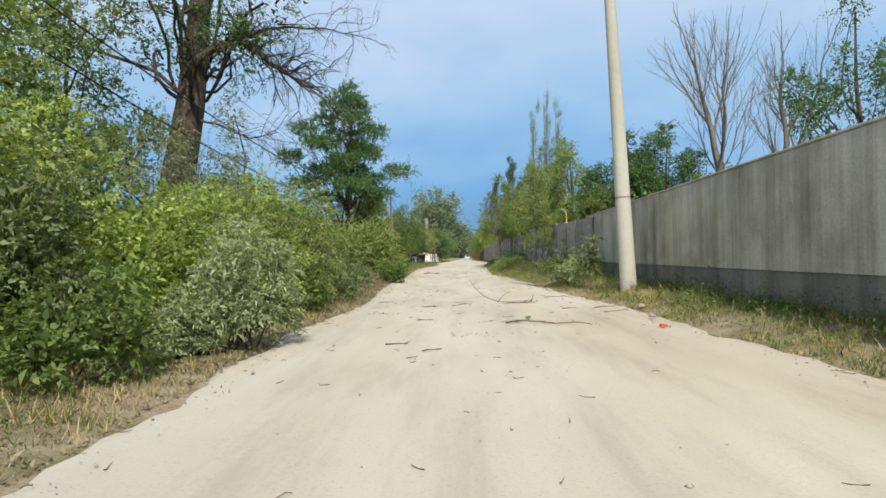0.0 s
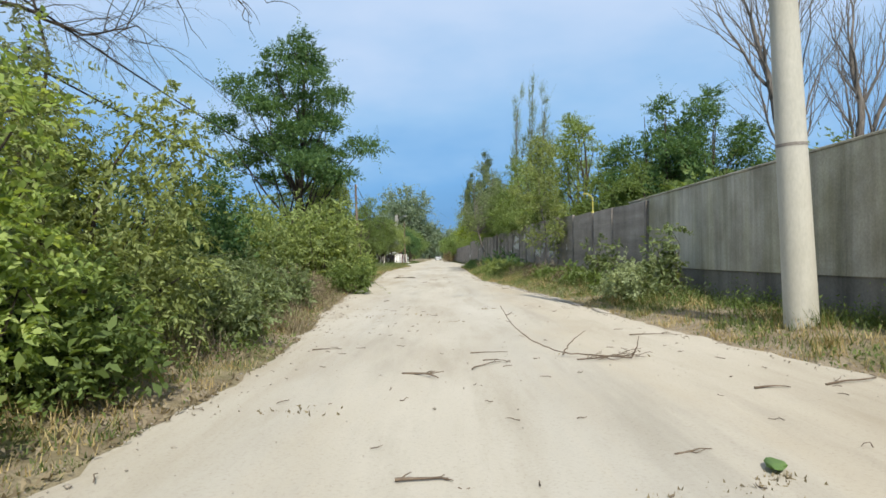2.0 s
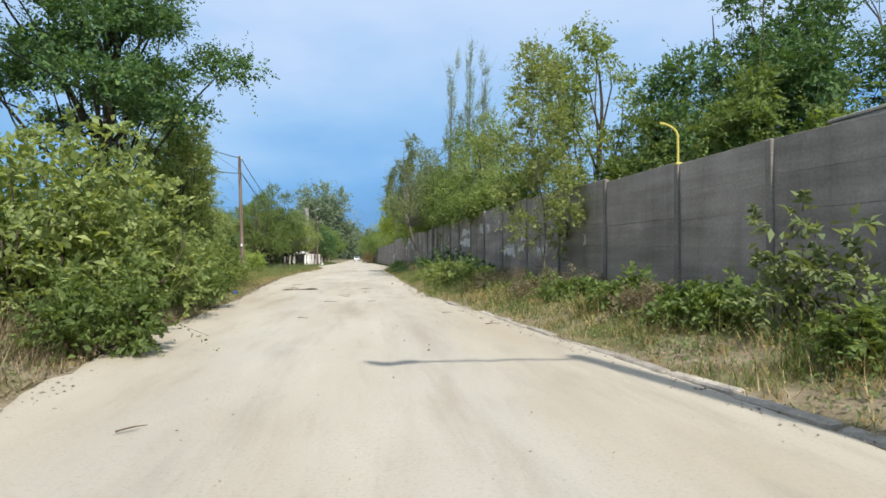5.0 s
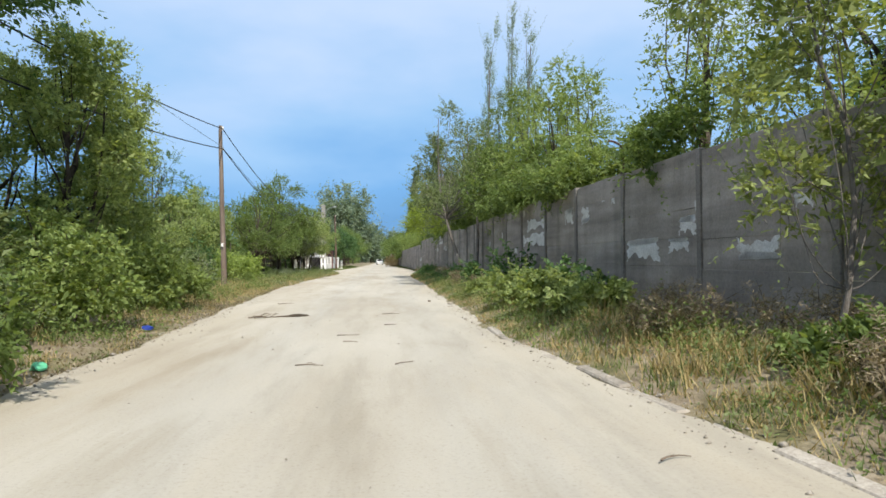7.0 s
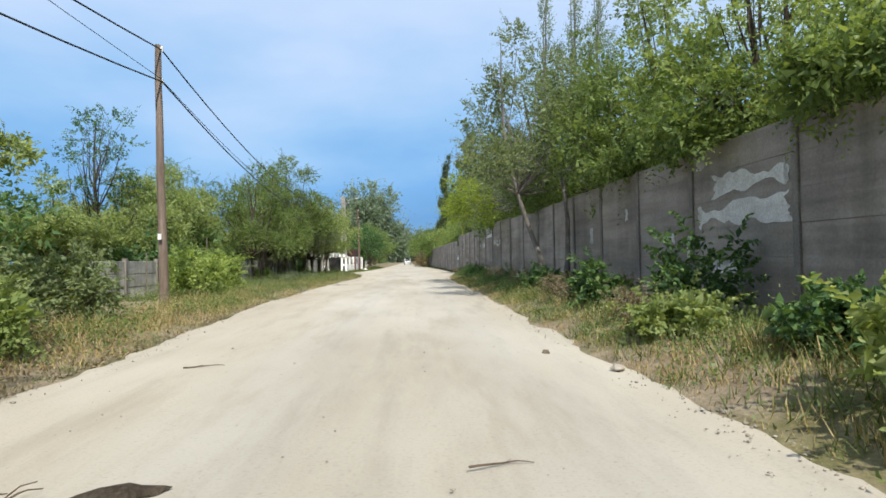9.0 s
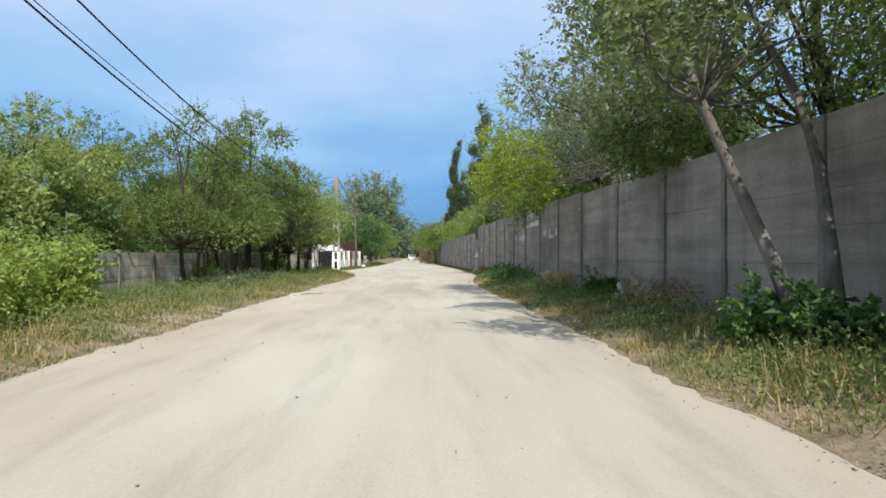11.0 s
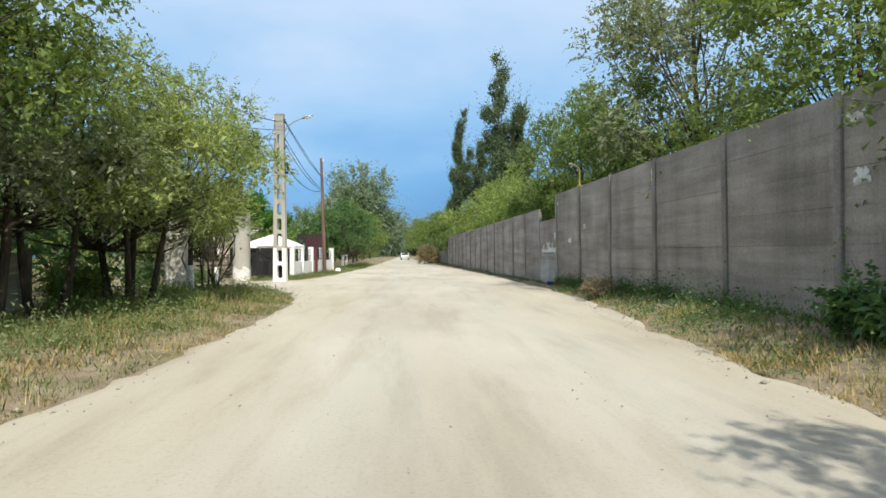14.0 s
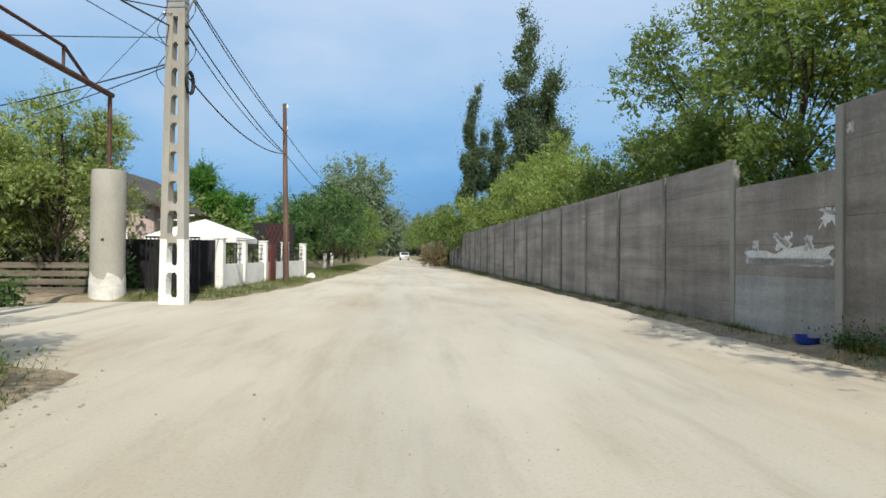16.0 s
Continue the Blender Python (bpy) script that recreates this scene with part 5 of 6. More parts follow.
plant("tree", (-10.8, 20.4, 0.1), "tall", 9.6, 2.6, 17000, 0.12, L_GREEN, 14, "leafy tree beside the old trunk", "tree", low=3.6)
plant("tree", (-7.6, 11.4, 0.1), "tall", 7.2, 2.4, 16000, 0.105, L_GREEN, 13, "leafy tree behind the roadside scrub", "tree", low=1.0)
# left, past the wooden pole
bare_tree("tree", (-12.3, 68.0, 0.1), 7.0, 21, "half-bare slender tree with few leaves", 0.10, (0.3, 0), 0.50, 4, M_BARK)
veg("tall", ((-12.5, 68.4, 7.6, 2.4), (-15.2, 84.4, 8.2, 2.6)), leaves=4200, size=0.13, leaf=L_DEEP, label="sparse dark tree over the garden fence", name="tree", category="tree", fill=0.0)
veg("bush", ((-7.1, 64.0, 2.0, 1.2), (-7.3, 66.4, 1.9, 1.2)), leaves=9000, size=0.085, leaf=L_SUNNY, label="bright yellow-green vine bush on the garden fence", name="bush", **SCRUB)
veg("bush", ((-7.3, 77.0, 0.5, 0.6), (-6.9, 79.6, 0.6, 0.7), (-7.6, 81.4, 0.6, 0.6), (-6.4, 75.4, 0.5, 0.5), (-6.5, 83.0, 0.4, 0.5)), leaves=3000, size=0.07, leaf=L_DUSTY, label="low grey-green clump of weeds on the verge", name="bush", **SCRUB)
veg("bush", ((-8.6, 69.0, 2.6, 1.3), (-9.1, 81.2, 0.8, 0.7), (-9.0, 92.4, 1.1, 0.8), (-8.7, 79.4, 0.8, 0.5)), leaves=5000, size=0.10, leaf=L_GREEN, label="green undergrowth against the garden fence", name="bush", **SCRUB)
for fruit_leaf, fruit_rows in ((L_GREEN, ((-8.3, 77.0, 6.6, 2.8), (-8.8, 83.0, 7.4, 2.9))), (L_DUSTY, ((-7.4, 91.0, 5.8, 2.5), (-7.9, 87.2, 6.4, 2.5)))):
    veg("round", fruit_rows, leaves=26000, size=0.090, leaf=fruit_leaf, label="low spreading fruit tree with a dark trunk in the grass", name="tree", category="tree", group="fruit trees on the verge", low=1.3, stems=2, trunk=0.13, fork=2, fill=0.14)
veg("round", ((-6.95, 94.2, 6.3, 2.6),), leaves=24000, size=0.085, leaf=L_ORCHARD, label="small fruit tree with a limewashed trunk", name="tree", category="tree", group="fruit trees on the verge", low=1.9, trunk=0.085, lime=0.85, fill=0.14, fork=3, shift=(0.4, -0.5), limb=0.18)
veg("bush", ((-6.9, 95.7, 3.7, 1.3),), leaves=6500, size=0.08, leaf=L_ORCHARD, label="thin leafy shoots beside the limewashed fruit tree", name="bush", low=1.6, fill=0.08, **SCRUB)
veg("tall", ((-7.8, 99.4, 3.6, 0.8),), leaves=1500, size=0.075, leaf=L_ORCHARD, label="young limewashed fruit tree beside the lane", name="tree", category="tree", group="fruit trees on the verge", low=2.0, trunk=0.055, lime=0.85, fill=0.05, reach=0.25)
veg("round", ((-7.5, 88.4, 5.6, 2.3), (-6.9, 90.8, 5.4, 2.3)), leaves=20000, size=0.085, leaf=L_ORCHARD, label="spreading fruit tree with forked dark stems", name="tree", category="tree", group="fruit trees on the verge", low=1.7, trunk=0.11, stems=2, fill=0.16, shift=(0.5, 0), limb=0.16, fork=3)
veg("round", ((-8.4, 85.2, 8.6, 3.2),), leaves=36000, size=0.10, leaf=L_GREEN, label="tall dark trunked tree with a full green crown", name="tree", category="tree", group="fruit trees on the verge", low=2.6, trunk=0.17, fill=0.16, limb=0.14, fork=3)
veg("round", ((-9.1, 80.9, 5.2, 2.2), (-8.5, 83.2, 4.8, 1.9)), leaves=20000, size=0.08, leaf=L_ORCHARD, label="dusty pale-leaved tree hanging over the low fence", name="tree", category="tree", group="trees hanging over the low fence", low=2.1, trunk=0.09, droop=0.6, fill=0.12, limb=0.16, fork=3)

veg("round", ((-12.0, 69.6, 5.0, 2.4), (-11.8, 73.6, 6.0, 2.4), (-13.2, 78.0, 6.6, 3.0), (-16.0, 88.0, 6.8, 2.8), (-16.0, 95.0, 6.4, 2.8), (-12.0, 64.5, 4.2, 2.2)), leaves=20000, size=0.105, leaf=L_ORCHARD, label="garden tree behind the low fence", name="tree", category="tree", group="garden trees", low=1.6, fork=3)
veg("round", ((-12.4, 97.5, 5.2, 2.2), (-11.6, 108.9, 5.2, 2.3), (-14.6, 110.0, 6.0, 2.6)), leaves=19000, size=0.10, leaf=L_ORCHARD, label="leafy garden tree by the side lane", name="tree", category="tree", group="garden trees", low=1.0)
veg("bush", ((-11.5, 109.0, 2.2, 1.3), (-13.8, 109.0, 2.4, 1.4), (-9.9, 108.6, 1.5, 0.9), (-10.4, 104.4, 1.1, 0.7), (-9.9, 98.0, 1.2, 0.8)), leaves=3000, size=0.08, leaf=L_DEEP, label="small garden shrub by the slatted fence", name="bush", **SCRUB)
plant("tree", (-12.6, 126.0, 0.1), "round", 6.2, 2.8, 52000, 0.14, L_VIVID, 31, "dense round-headed deep green tree behind the tent", "tree", low=0.9, fill=0.34, limb=0.12)
# left, far down the road
veg("round", ((-6.3, 131.0, 6.0, 2.9), (-6.6, 138.0, 6.6, 3.1)), name="tree", leaves=16000, size=0.13, leaf=L_DEEP, label="roadside tree with limewashed trunk", category="tree", group="far roadside trees", low=1.4, trunk=0.12, lime=1.1)
veg("round", ((-8.3, 129.0, 4.4, 1.9), (-10.5, 137.0, 5.4, 2.6), (-7.8, 147.0, 7.6, 3.4)), name="tree", leaves=12000, size=0.16, leaf=L_DEEP, label="dark green roadside tree beyond the white fence", category="tree", group="far roadside trees", low=0.8)
veg("round", ((-7.5, 158.0, 8.4, 3.8), (-8.0, 171.0, 9.0, 4.2), (-8.2, 187.0, 9.5, 4.6), (-9.0, 206.0, 10.0, 5.2), (-9.0, 230.0, 11.0, 6.0)), name="tree", leaves=9500, size=0.21, leaf=L_GREEN, label="full green roadside tree far down the road", category="tree", group="far roadside trees", low=0.8)
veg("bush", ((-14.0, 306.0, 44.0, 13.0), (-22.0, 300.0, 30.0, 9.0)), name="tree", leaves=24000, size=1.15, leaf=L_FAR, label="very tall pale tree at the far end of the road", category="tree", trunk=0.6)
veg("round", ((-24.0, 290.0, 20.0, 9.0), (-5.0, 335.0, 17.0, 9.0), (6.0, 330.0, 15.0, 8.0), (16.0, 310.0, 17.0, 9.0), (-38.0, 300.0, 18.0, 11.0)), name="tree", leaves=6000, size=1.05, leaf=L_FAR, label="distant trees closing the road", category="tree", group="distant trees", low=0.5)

BACK = dict(category="tree", group="thicket behind the verge", name="tree")
veg("bush", [(-13.5 - 1.5 * math.sin(k * 1.7), 6.0 + 6.2 * k, 4.2 + 0.9 * math.sin(k * 2.3), 3.6) for k in range(15)], leaves=3600, size=0.24, leaf=L_DEEP, label="dark thicket behind the roadside scrub", **BACK)
veg("bush", [(-17.0 - 1.8 * math.sin(k * 1.3), 66.0 + 6.6 * k, 4.6 + 0.9 * math.sin(k * 2.9), 3.8) for k in range(9)], leaves=5000, size=0.22, leaf=L_GREEN, label="green garden thicket behind the fences", **BACK)
veg("bush", [(12.0 + 1.5 * math.sin(k * 1.9), 31.0 + 7.5 * k, 5.6 + 0.8 * math.sin(k * 2.1), 4.0) for k in range(15)], leaves=4200, size=0.23, leaf=L_GREEN, label="overgrown thicket behind the panel wall", **BACK)
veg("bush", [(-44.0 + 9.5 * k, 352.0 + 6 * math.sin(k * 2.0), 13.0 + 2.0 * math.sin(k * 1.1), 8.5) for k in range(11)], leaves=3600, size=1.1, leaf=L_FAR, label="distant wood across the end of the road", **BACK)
veg("bush", [(-13.0, 122.0 + 14.0 * k, 5.5, 5.0) for k in range(12)], leaves=4500, size=0.28, leaf=L_GREEN, label="hedge of trees behind the far yards", **BACK)

# right: in front of the walls
veg("bush", ((4.5, 26.4, 1.0, 0.9), (5.3, 27.8, 1.2, 0.7)), leaves=6000, size=0.072, leaf=L_SILVER, label="leafy pale bush in front of the wall's end", name="bush", near=True, aspect=0.42, **SCRUB)
veg("bush", ((5.2, 26.0, 2.3, 0.45), (4.9, 30.2, 1.9, 0.6)), leaves=1500, size=0.10, leaf=L_OLIVE, label="tall leafy shoots in front of the wall's end", name="bush", near=True, aspect=0.4, **SCRUB)
veg("bush", ((4.9, 29.0, 0.8, 0.7), (4.6, 31.6, 0.8, 0.7), (4.6, 34.0, 0.8, 0.7), (4.4, 36.4, 0.6, 0.7), (4.3, 38.4, 0.6, 0.6)), leaves=2600, size=0.090, leaf=L_GREEN, near=True, label="knee-high green weeds below the wall", name="bush", **SCRUB)
veg("bush", ((3.7, 43.6, 0.8, 0.7), (3.4, 45.4, 1.0, 0.7), (3.4, 47.4, 0.9, 0.8), (3.3, 51.6, 0.6, 0.6)), leaves=3000, size=0.100, leaf=L_ORCHARD, near=True, label="broad-leaved olive green weeds at the foot of the wall", name="bush", aspect=0.55, **SCRUB)
veg("bush", ((4.4, 53.2, 1.9, 0.7), (3.7, 55.9, 1.2, 0.6), (3.9, 49.4, 0.8, 0.7), (4.4, 46.6, 1.1, 0.8), (4.0, 61.2, 0.9, 0.8), (4.7, 70.6, 0.5, 0.5), (4.0, 78.6, 0.6, 0.5), (3.6, 80.6, 0.5, 0.5), (4.2, 83.2, 0.7, 0.6)), leaves=2400, size=0.095, leaf=L_DEEP, near=True, label="dark green nettles and shrub at the foot of the wall", name="bush", **SCRUB)
veg("bush", ((4.6, 42.2, 0.8, 0.7), (4.8, 39.8, 0.8, 0.8), (4.0, 37.4, 0.6, 0.6), (4.8, 37.0, 0.9, 0.7), (3.8, 41.0, 0.6, 0.6), (4.4, 33.0, 0.6, 0.6), (3.6, 53.0, 0.6, 0.6), (3.5, 57.6, 0.7, 0.6), (4.3, 57.0, 0.8, 0.7), (4.1, 65.6, 0.8, 0.7), (4.2, 73.4, 0.7, 0.6), (4.1, 92.2, 0.6, 0.6)), leaves=3000, size=0.08, leaf=L_DEAD, label="dead brown scrub by the wall", name="bush", aspect=0.16, fill=0.1, **SCRUB)
veg("tall", ((4.7, 39.3, 6.6, 1.4),), leaves=15000, size=0.09, leaf=L_WILLOW, label="slender climbing tree against the dark wall", name="tree", category="tree", trunk=0.032, fill=0.08, low=0.4, limb=0.3, bark=M_PALE_BARK)
veg("round", ((4.3, 61.6, 9.4, 2.8),), leaves=26000, size=0.10, leaf=L_OLIVE, label="crooked pale-barked tree in front of the wall", name="tree", category="tree", low=3.0, lean=(-0.6, 3.4), trunk=0.13, bark=M_PALE_BARK, stems=2, fill=0.12, limb=0.2, fork=3)
veg("round", ((6.5, 74.8, 6.4, 1.7),), leaves=11000, size=0.105, leaf=L_YELLOW, label="bright yellow-green tree leaning over the wall", name="tree", category="tree", low=2.7, shift=(-3.6, 0.2), trunk=0.08, fork=6, fill=0.05, limb=0.16, bark=M_PALE_BARK)
# right: behind the walls
bare_tree("dead_tree", (15.0, 37.3, 0.0), 15.5, 41, "tall dead grey tree behind the wall", 0.34, (-0.8, 0), 0.46, 5, M_PALE_BARK, 3, "dead trees", 0.55)
bare_tree("dead_tree", (18.9, 38.8, 0.0), 15.5, 42, "tall dead grey tree behind the wall", 0.34, (0.4, 0), 0.40, 5, M_PALE_BARK, 3, "dead trees", 0.6)
OVER = dict(name="tree", category="tree", group="trees behind the wall")
veg("round", ((15.6, 27.0, 11.5, 2.8), (20.0, 38.5, 6.4, 2.6), (11.6, 44.0, 8.0, 2.4)), leaves=14000, size=0.12, leaf=L_DEEP, label="full green tree behind the wall", low=1.5, **OVER)
veg("round", ((9.7, 38.0, 8.2, 2.5), (12.0, 38.4, 8.6, 2.8)), leaves=30000, size=0.12, leaf=L_DEEP, label="broad dark green tree behind the wall", low=2.2, stems=3, **OVER)
veg("tall", ((6.9, 41.0, 8.0, 1.7), (7.6, 55.8, 8.8, 2.2), (7.0, 60.0, 9.0, 2.4)), leaves=12000, size=0.115, leaf=L_BRIGHT, label="airy yellow-green tree leaning over the wall", low=1.5, fill=0.12, **OVER)
veg("round", ((7.0, 50.8, 5.2, 2.0), (6.9, 54.8, 7.8, 2.2)), leaves=11000, size=0.115, leaf=L_BRIGHT, label="bright yellow-green tree over the dark panel wall", low=2.6, lean=(-0.8, 0), fork=3, fill=0.12, **OVER)
veg("tall", ((8.1, 47.8, 9.6, 1.8),), leaves=8000, size=0.13, leaf=L_BRIGHT, label="airy yellow-green tree with thin foliage behind the wall", low=2.0, fill=0.05, **OVER)
veg("round", ((7.0, 45.2, 4.8, 1.7), (6.8, 59.4, 8.6, 2.7), (7.0, 64.6, 9.4, 3.0), (8.2, 34.6, 4.6, 1.6), (8.0, 38.2, 4.8, 1.6)), leaves=15000, size=0.115, leaf=L_GREEN, label="leafy tree over the dark panel wall", low=2.2, lean=(-0.8, 0), fork=3, **OVER)
veg("round", ((6.4, 70.4, 9.6, 3.2), (7.8, 78.4, 8.6, 2.9)), leaves=23000, size=0.11, leaf=L_DUSTY, label="large grey-green tree whose boughs hang over the road", low=3.4, lean=(-1.6, 0), trunk=0.16, fork=4, fill=0.10, limb=0.2, **OVER)
veg("round", ((7.0, 82.4, 7.6, 2.7), (7.3, 87.6, 8.4, 2.8), (7.3, 97.4, 8.0, 2.8), (8.0, 112.5, 5.6, 2.6)), leaves=16000, size=0.125, leaf=L_GREEN, label="leafy green tree over the dark panel wall", low=1.8, trunk=0.09, **OVER)
veg("round", ((7.4, 93.6, 11.6, 3.2),), leaves=22000, size=0.13, leaf=L_DUSTY, label="tall grey-green tree with loose crown behind the wall", low=3.0, trunk=0.14, fill=0.12, **OVER)
veg("round", ((7.6, 103.4, 8.8, 3.1), (8.8, 108.6, 10.2, 3.4)), leaves=26000, size=0.13, leaf=L_GREEN, label="tall green full-crowned tree behind the panel wall", low=2.2, trunk=0.12, **OVER)
veg("round", ((6.8, 117.0, 6.0, 2.6), (6.6, 123.5, 7.0, 3.0), (6.2, 131.0, 7.0, 3.2), (8.8, 128.0, 9.0, 3.6)), leaves=11000, size=0.165, leaf=L_BRIGHT, label="bright green tree over the far wall", low=1.6, **OVER)
veg("round", ((4.2, 141.0, 5.6, 2.6), (4.6, 151.0, 6.6, 3.2), (4.2, 164.0, 7.0, 3.6), (4.6, 180.0, 7.6, 4.0), (4.6, 200.0, 8.4, 4.6), (5.0, 226.0, 9.0, 5.2), (6.0, 262.0, 11.0, 6.5)), name="tree", leaves=8000, size=0.22, leaf=L_GREEN, label="roadside tree far down the road", category="tree", group="far roadside trees", low=0.5)
veg("bush", ((2.3, 150.0, 2.6, 1.7),), name="bush", leaves=5000, size=0.16, leaf=L_ROSE, label="reddish bush at the roadside far off", **SCRUB)
# crowns that hang over the low fence and the panel wall
veg("bush", ((-11.3, 70.6, 4.2, 1.8), (-11.4, 75.4, 4.4, 1.8)), name="tree", leaves=14000, size=0.085, leaf=L_ORCHARD, label="dusty pale-leaved tree hanging over the low fence", category="tree", group="trees hanging over the low fence", low=1.3, trunk=0.07)
veg("round", ((5.95, 50.8, 4.4, 1.4), (5.9, 54.4, 4.9, 1.6), (5.9, 58.6, 5.0, 1.7), (5.7, 68.0, 5.4, 1.8), (6.0, 78.6, 4.8, 1.5)), leaves=9000, size=0.10, leaf=L_GREEN, label="leafy climber hanging over the top of the wall", low=2.7, trunk=0.05, lean=(-0.6, 0), fork=7, **OVER)
veg("round", ((-12.9, 107.9, 4.6, 2.0), (-10.7, 107.8, 5.8, 2.3)), name="tree", leaves=20000, size=0.095, leaf=L_ORCHARD, label="loose garden tree in front of the pink house", category="tree", group="garden trees", low=0.7)
veg("bush", ((7.6, 80.5, 5.2, 1.9), (7.4, 84.5, 5.6, 1.9), (7.4, 88.5, 5.8, 2.0), (7.3, 91.6, 6.0, 2.1), (7.3, 95.0, 6.2, 2.0), (7.4, 99.4, 6.0, 2.0)), leaves=7000, size=0.13, leaf=L_BRIGHT, label="bright undergrowth standing behind the panel wall", **OVER)
# poplars
POP = dict(name="poplar", category="tree", group="poplars")
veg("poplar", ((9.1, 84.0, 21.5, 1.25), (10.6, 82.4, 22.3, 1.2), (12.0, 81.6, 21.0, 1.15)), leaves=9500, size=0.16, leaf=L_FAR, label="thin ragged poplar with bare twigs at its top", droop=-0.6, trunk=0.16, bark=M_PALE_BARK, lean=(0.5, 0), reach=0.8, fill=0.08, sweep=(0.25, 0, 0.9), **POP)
veg("poplar", ((9.9, 147.0, 24.9, 3.5), (12.2, 148.0, 18.0, 2.2), (6.9, 166.0, 22.3, 2.3), (9.2, 160.0, 16.5, 2.1)), leaves=24000, size=0.31, leaf=L_POPLAR, label="tall dark poplar bent by the wind", droop=-0.3, trunk=0.26, lean=(1.2, 0), reach=1.05, fill=0.30, sweep=(0.55, 0, 0.8), **POP)


# ---- grass and weeds ----
def blades(name, leaf, n, seed, spots, h, label, wide=0.007):
    """A sward of single blades in tufts; spots gives places on the verge."""
    rng = np.random.default_rng(seed)
    x, y, tall = spots(rng, n)
    z = ground_z(x, y) - 0.02
    hh = h * 0.8 * tall * rng.uniform(0.3, 1.25, n)
    a = rng.uniform(0, 2 * np.pi, n)
    lean = rng.uniform(0.2, 1.3, n) * hh
    d = np.stack([np.cos(a), np.sin(a), 0 * a], -1)
    s = np.stack([-np.sin(a), np.cos(a), 0 * a], -1) * (wide * rng.uniform(0.6, 1.4, n))[:, None]
    p = np.stack([x, y, z], -1)
    up = np.array([0, 0, 1.0])
    tip = p + d * lean[:, None] + up * hh[:, None]
    verts = np.stack([p - s, p + s, tip], 1).reshape(-1, 3)
    ob = sheet(name, verts, np.arange(3 * n).reshape(-1, 3), leaf)
    return tagged(ob, label, "grass", kind="stuff")


def verge(side, y0, y1, out0, out1, tufts, tuft_r, skew=1.0):
    def spots(rng, n):
        cy = rng.uniform(y0, y1, tufts)
        co = out0 + (out1 - out0) * rng.uniform(0, 1, tufts) ** skew
        ct = rng.uniform(0.55, 1.25, tufts)
        k = rng.integers(0, tufts, n)
        y = cy[k] + rng.normal(size=n) * tuft_r
        o = np.maximum(0.02, co[k] + rng.normal(size=n) * tuft_r)
        x = edge_left(cy[k]) - o if side < 0 else edge_right(cy[k]) + o
        if side > 0:
            x = np.minimum(x, np.where(y < 28.5, 6.0, WALL_X(y) - 0.1))
        return x, y, ct[k] * np.clip(0.55 + 0.5 * o, 0.5, 1.25)
    return spots


def lane_clear(spots):
    """Keeps the side lane free of grass."""
    def kept(rng, n):
        x, y, t = spots(rng, n)
        y = np.where((y > 98.4) & (y < 105.2), np.where(y < 101.8, 96.5, 107.0) + rng.normal(size=n) * 0.6, y)
        return x, y, t
    return kept


blades("dry_grass", L_DRY, 20000, 51, verge(-1, 4, 62, 0.05, 1.6, 420, 0.13), 0.22, "dry yellow grass along the left verge")
blades("grass", L_GRASS, 16000, 52, verge(-1, 4, 62, 0.3, 2.2, 380, 0.14), 0.24, "green grass and weeds along the left verge")
blades("dry_grass", L_DRY, 17000, 53, lane_clear(verge(-1, 62, 98, 0.0, 2.8, 300, 0.20)), 0.24, "dry yellow grass under the fruit trees")
blades("grass", L_GRASS, 36000, 54, lane_clear(verge(-1, 62, 98, 0.25, 4.8, 520, 0.24)), 0.24, "green grass under the fruit trees")
blades("dry_grass", L_DEAD, 11000, 61, verge(-1, 19, 37, 0.15, 1.9, 170, 0.22), 0.62, "tall dry stems below the bushes")
blades("dry_grass", L_DRY, 5200, 63, verge(-1, 50, 66, 0.4, 2.6, 120, 0.25), 0.34, "tall dry grass below the wooden pole")
blades("dry_grass", L_DRY, 2600, 62, verge(1, 26, 45, 0.4, 1.7, 60, 0.2), 0.42, "tall dry stems below the wall")
blades("grass", L_GRASS, 36000, 55, verge(-1, 106.2, 150, 0.0, 2.0, 900, 0.22), 0.19, "short green grass in front of the yard fences")
blades("dry_grass", L_DRY, 20000, 56, verge(1, 6, 64, 0.05, 1.6, 480, 0.13), 0.29, "dry grass along the foot of the walls")
blades("grass", L_GRASS, 30000, 57, verge(1, 6, 64, 0.1, 2.4, 700, 0.15), 0.31, "green grass along the foot of the walls")
blades("dry_grass", L_DRY, 14000, 58, verge(1, 64, 98, 0.0, 1.0, 240, 0.15), 0.22, "dry yellow grass along the panel wall")
blades("grass", L_GRASS, 17000, 59, verge(1, 64, 98, 0.2, 2.2, 420, 0.15), 0.22, "green grass along the panel wall")
blades("grass", L_GRASS, 9000, 60, verge(1, 99, 150, 0.05, 0.9, 400, 0.12), 0.2, "short grass at the foot of the far wall")


blades("grass", L_GRASS, 9000, 64, verge(-1, 4, 97, 0.02, 0.22, 420, 0.07), 0.13, "low tufts of grass creeping over the road's edge")
blades("dry_grass", L_DRY, 9000, 65, verge(1, 4, 97, 0.02, 0.22, 420, 0.07), 0.13, "low dry tufts creeping over the road's edge")


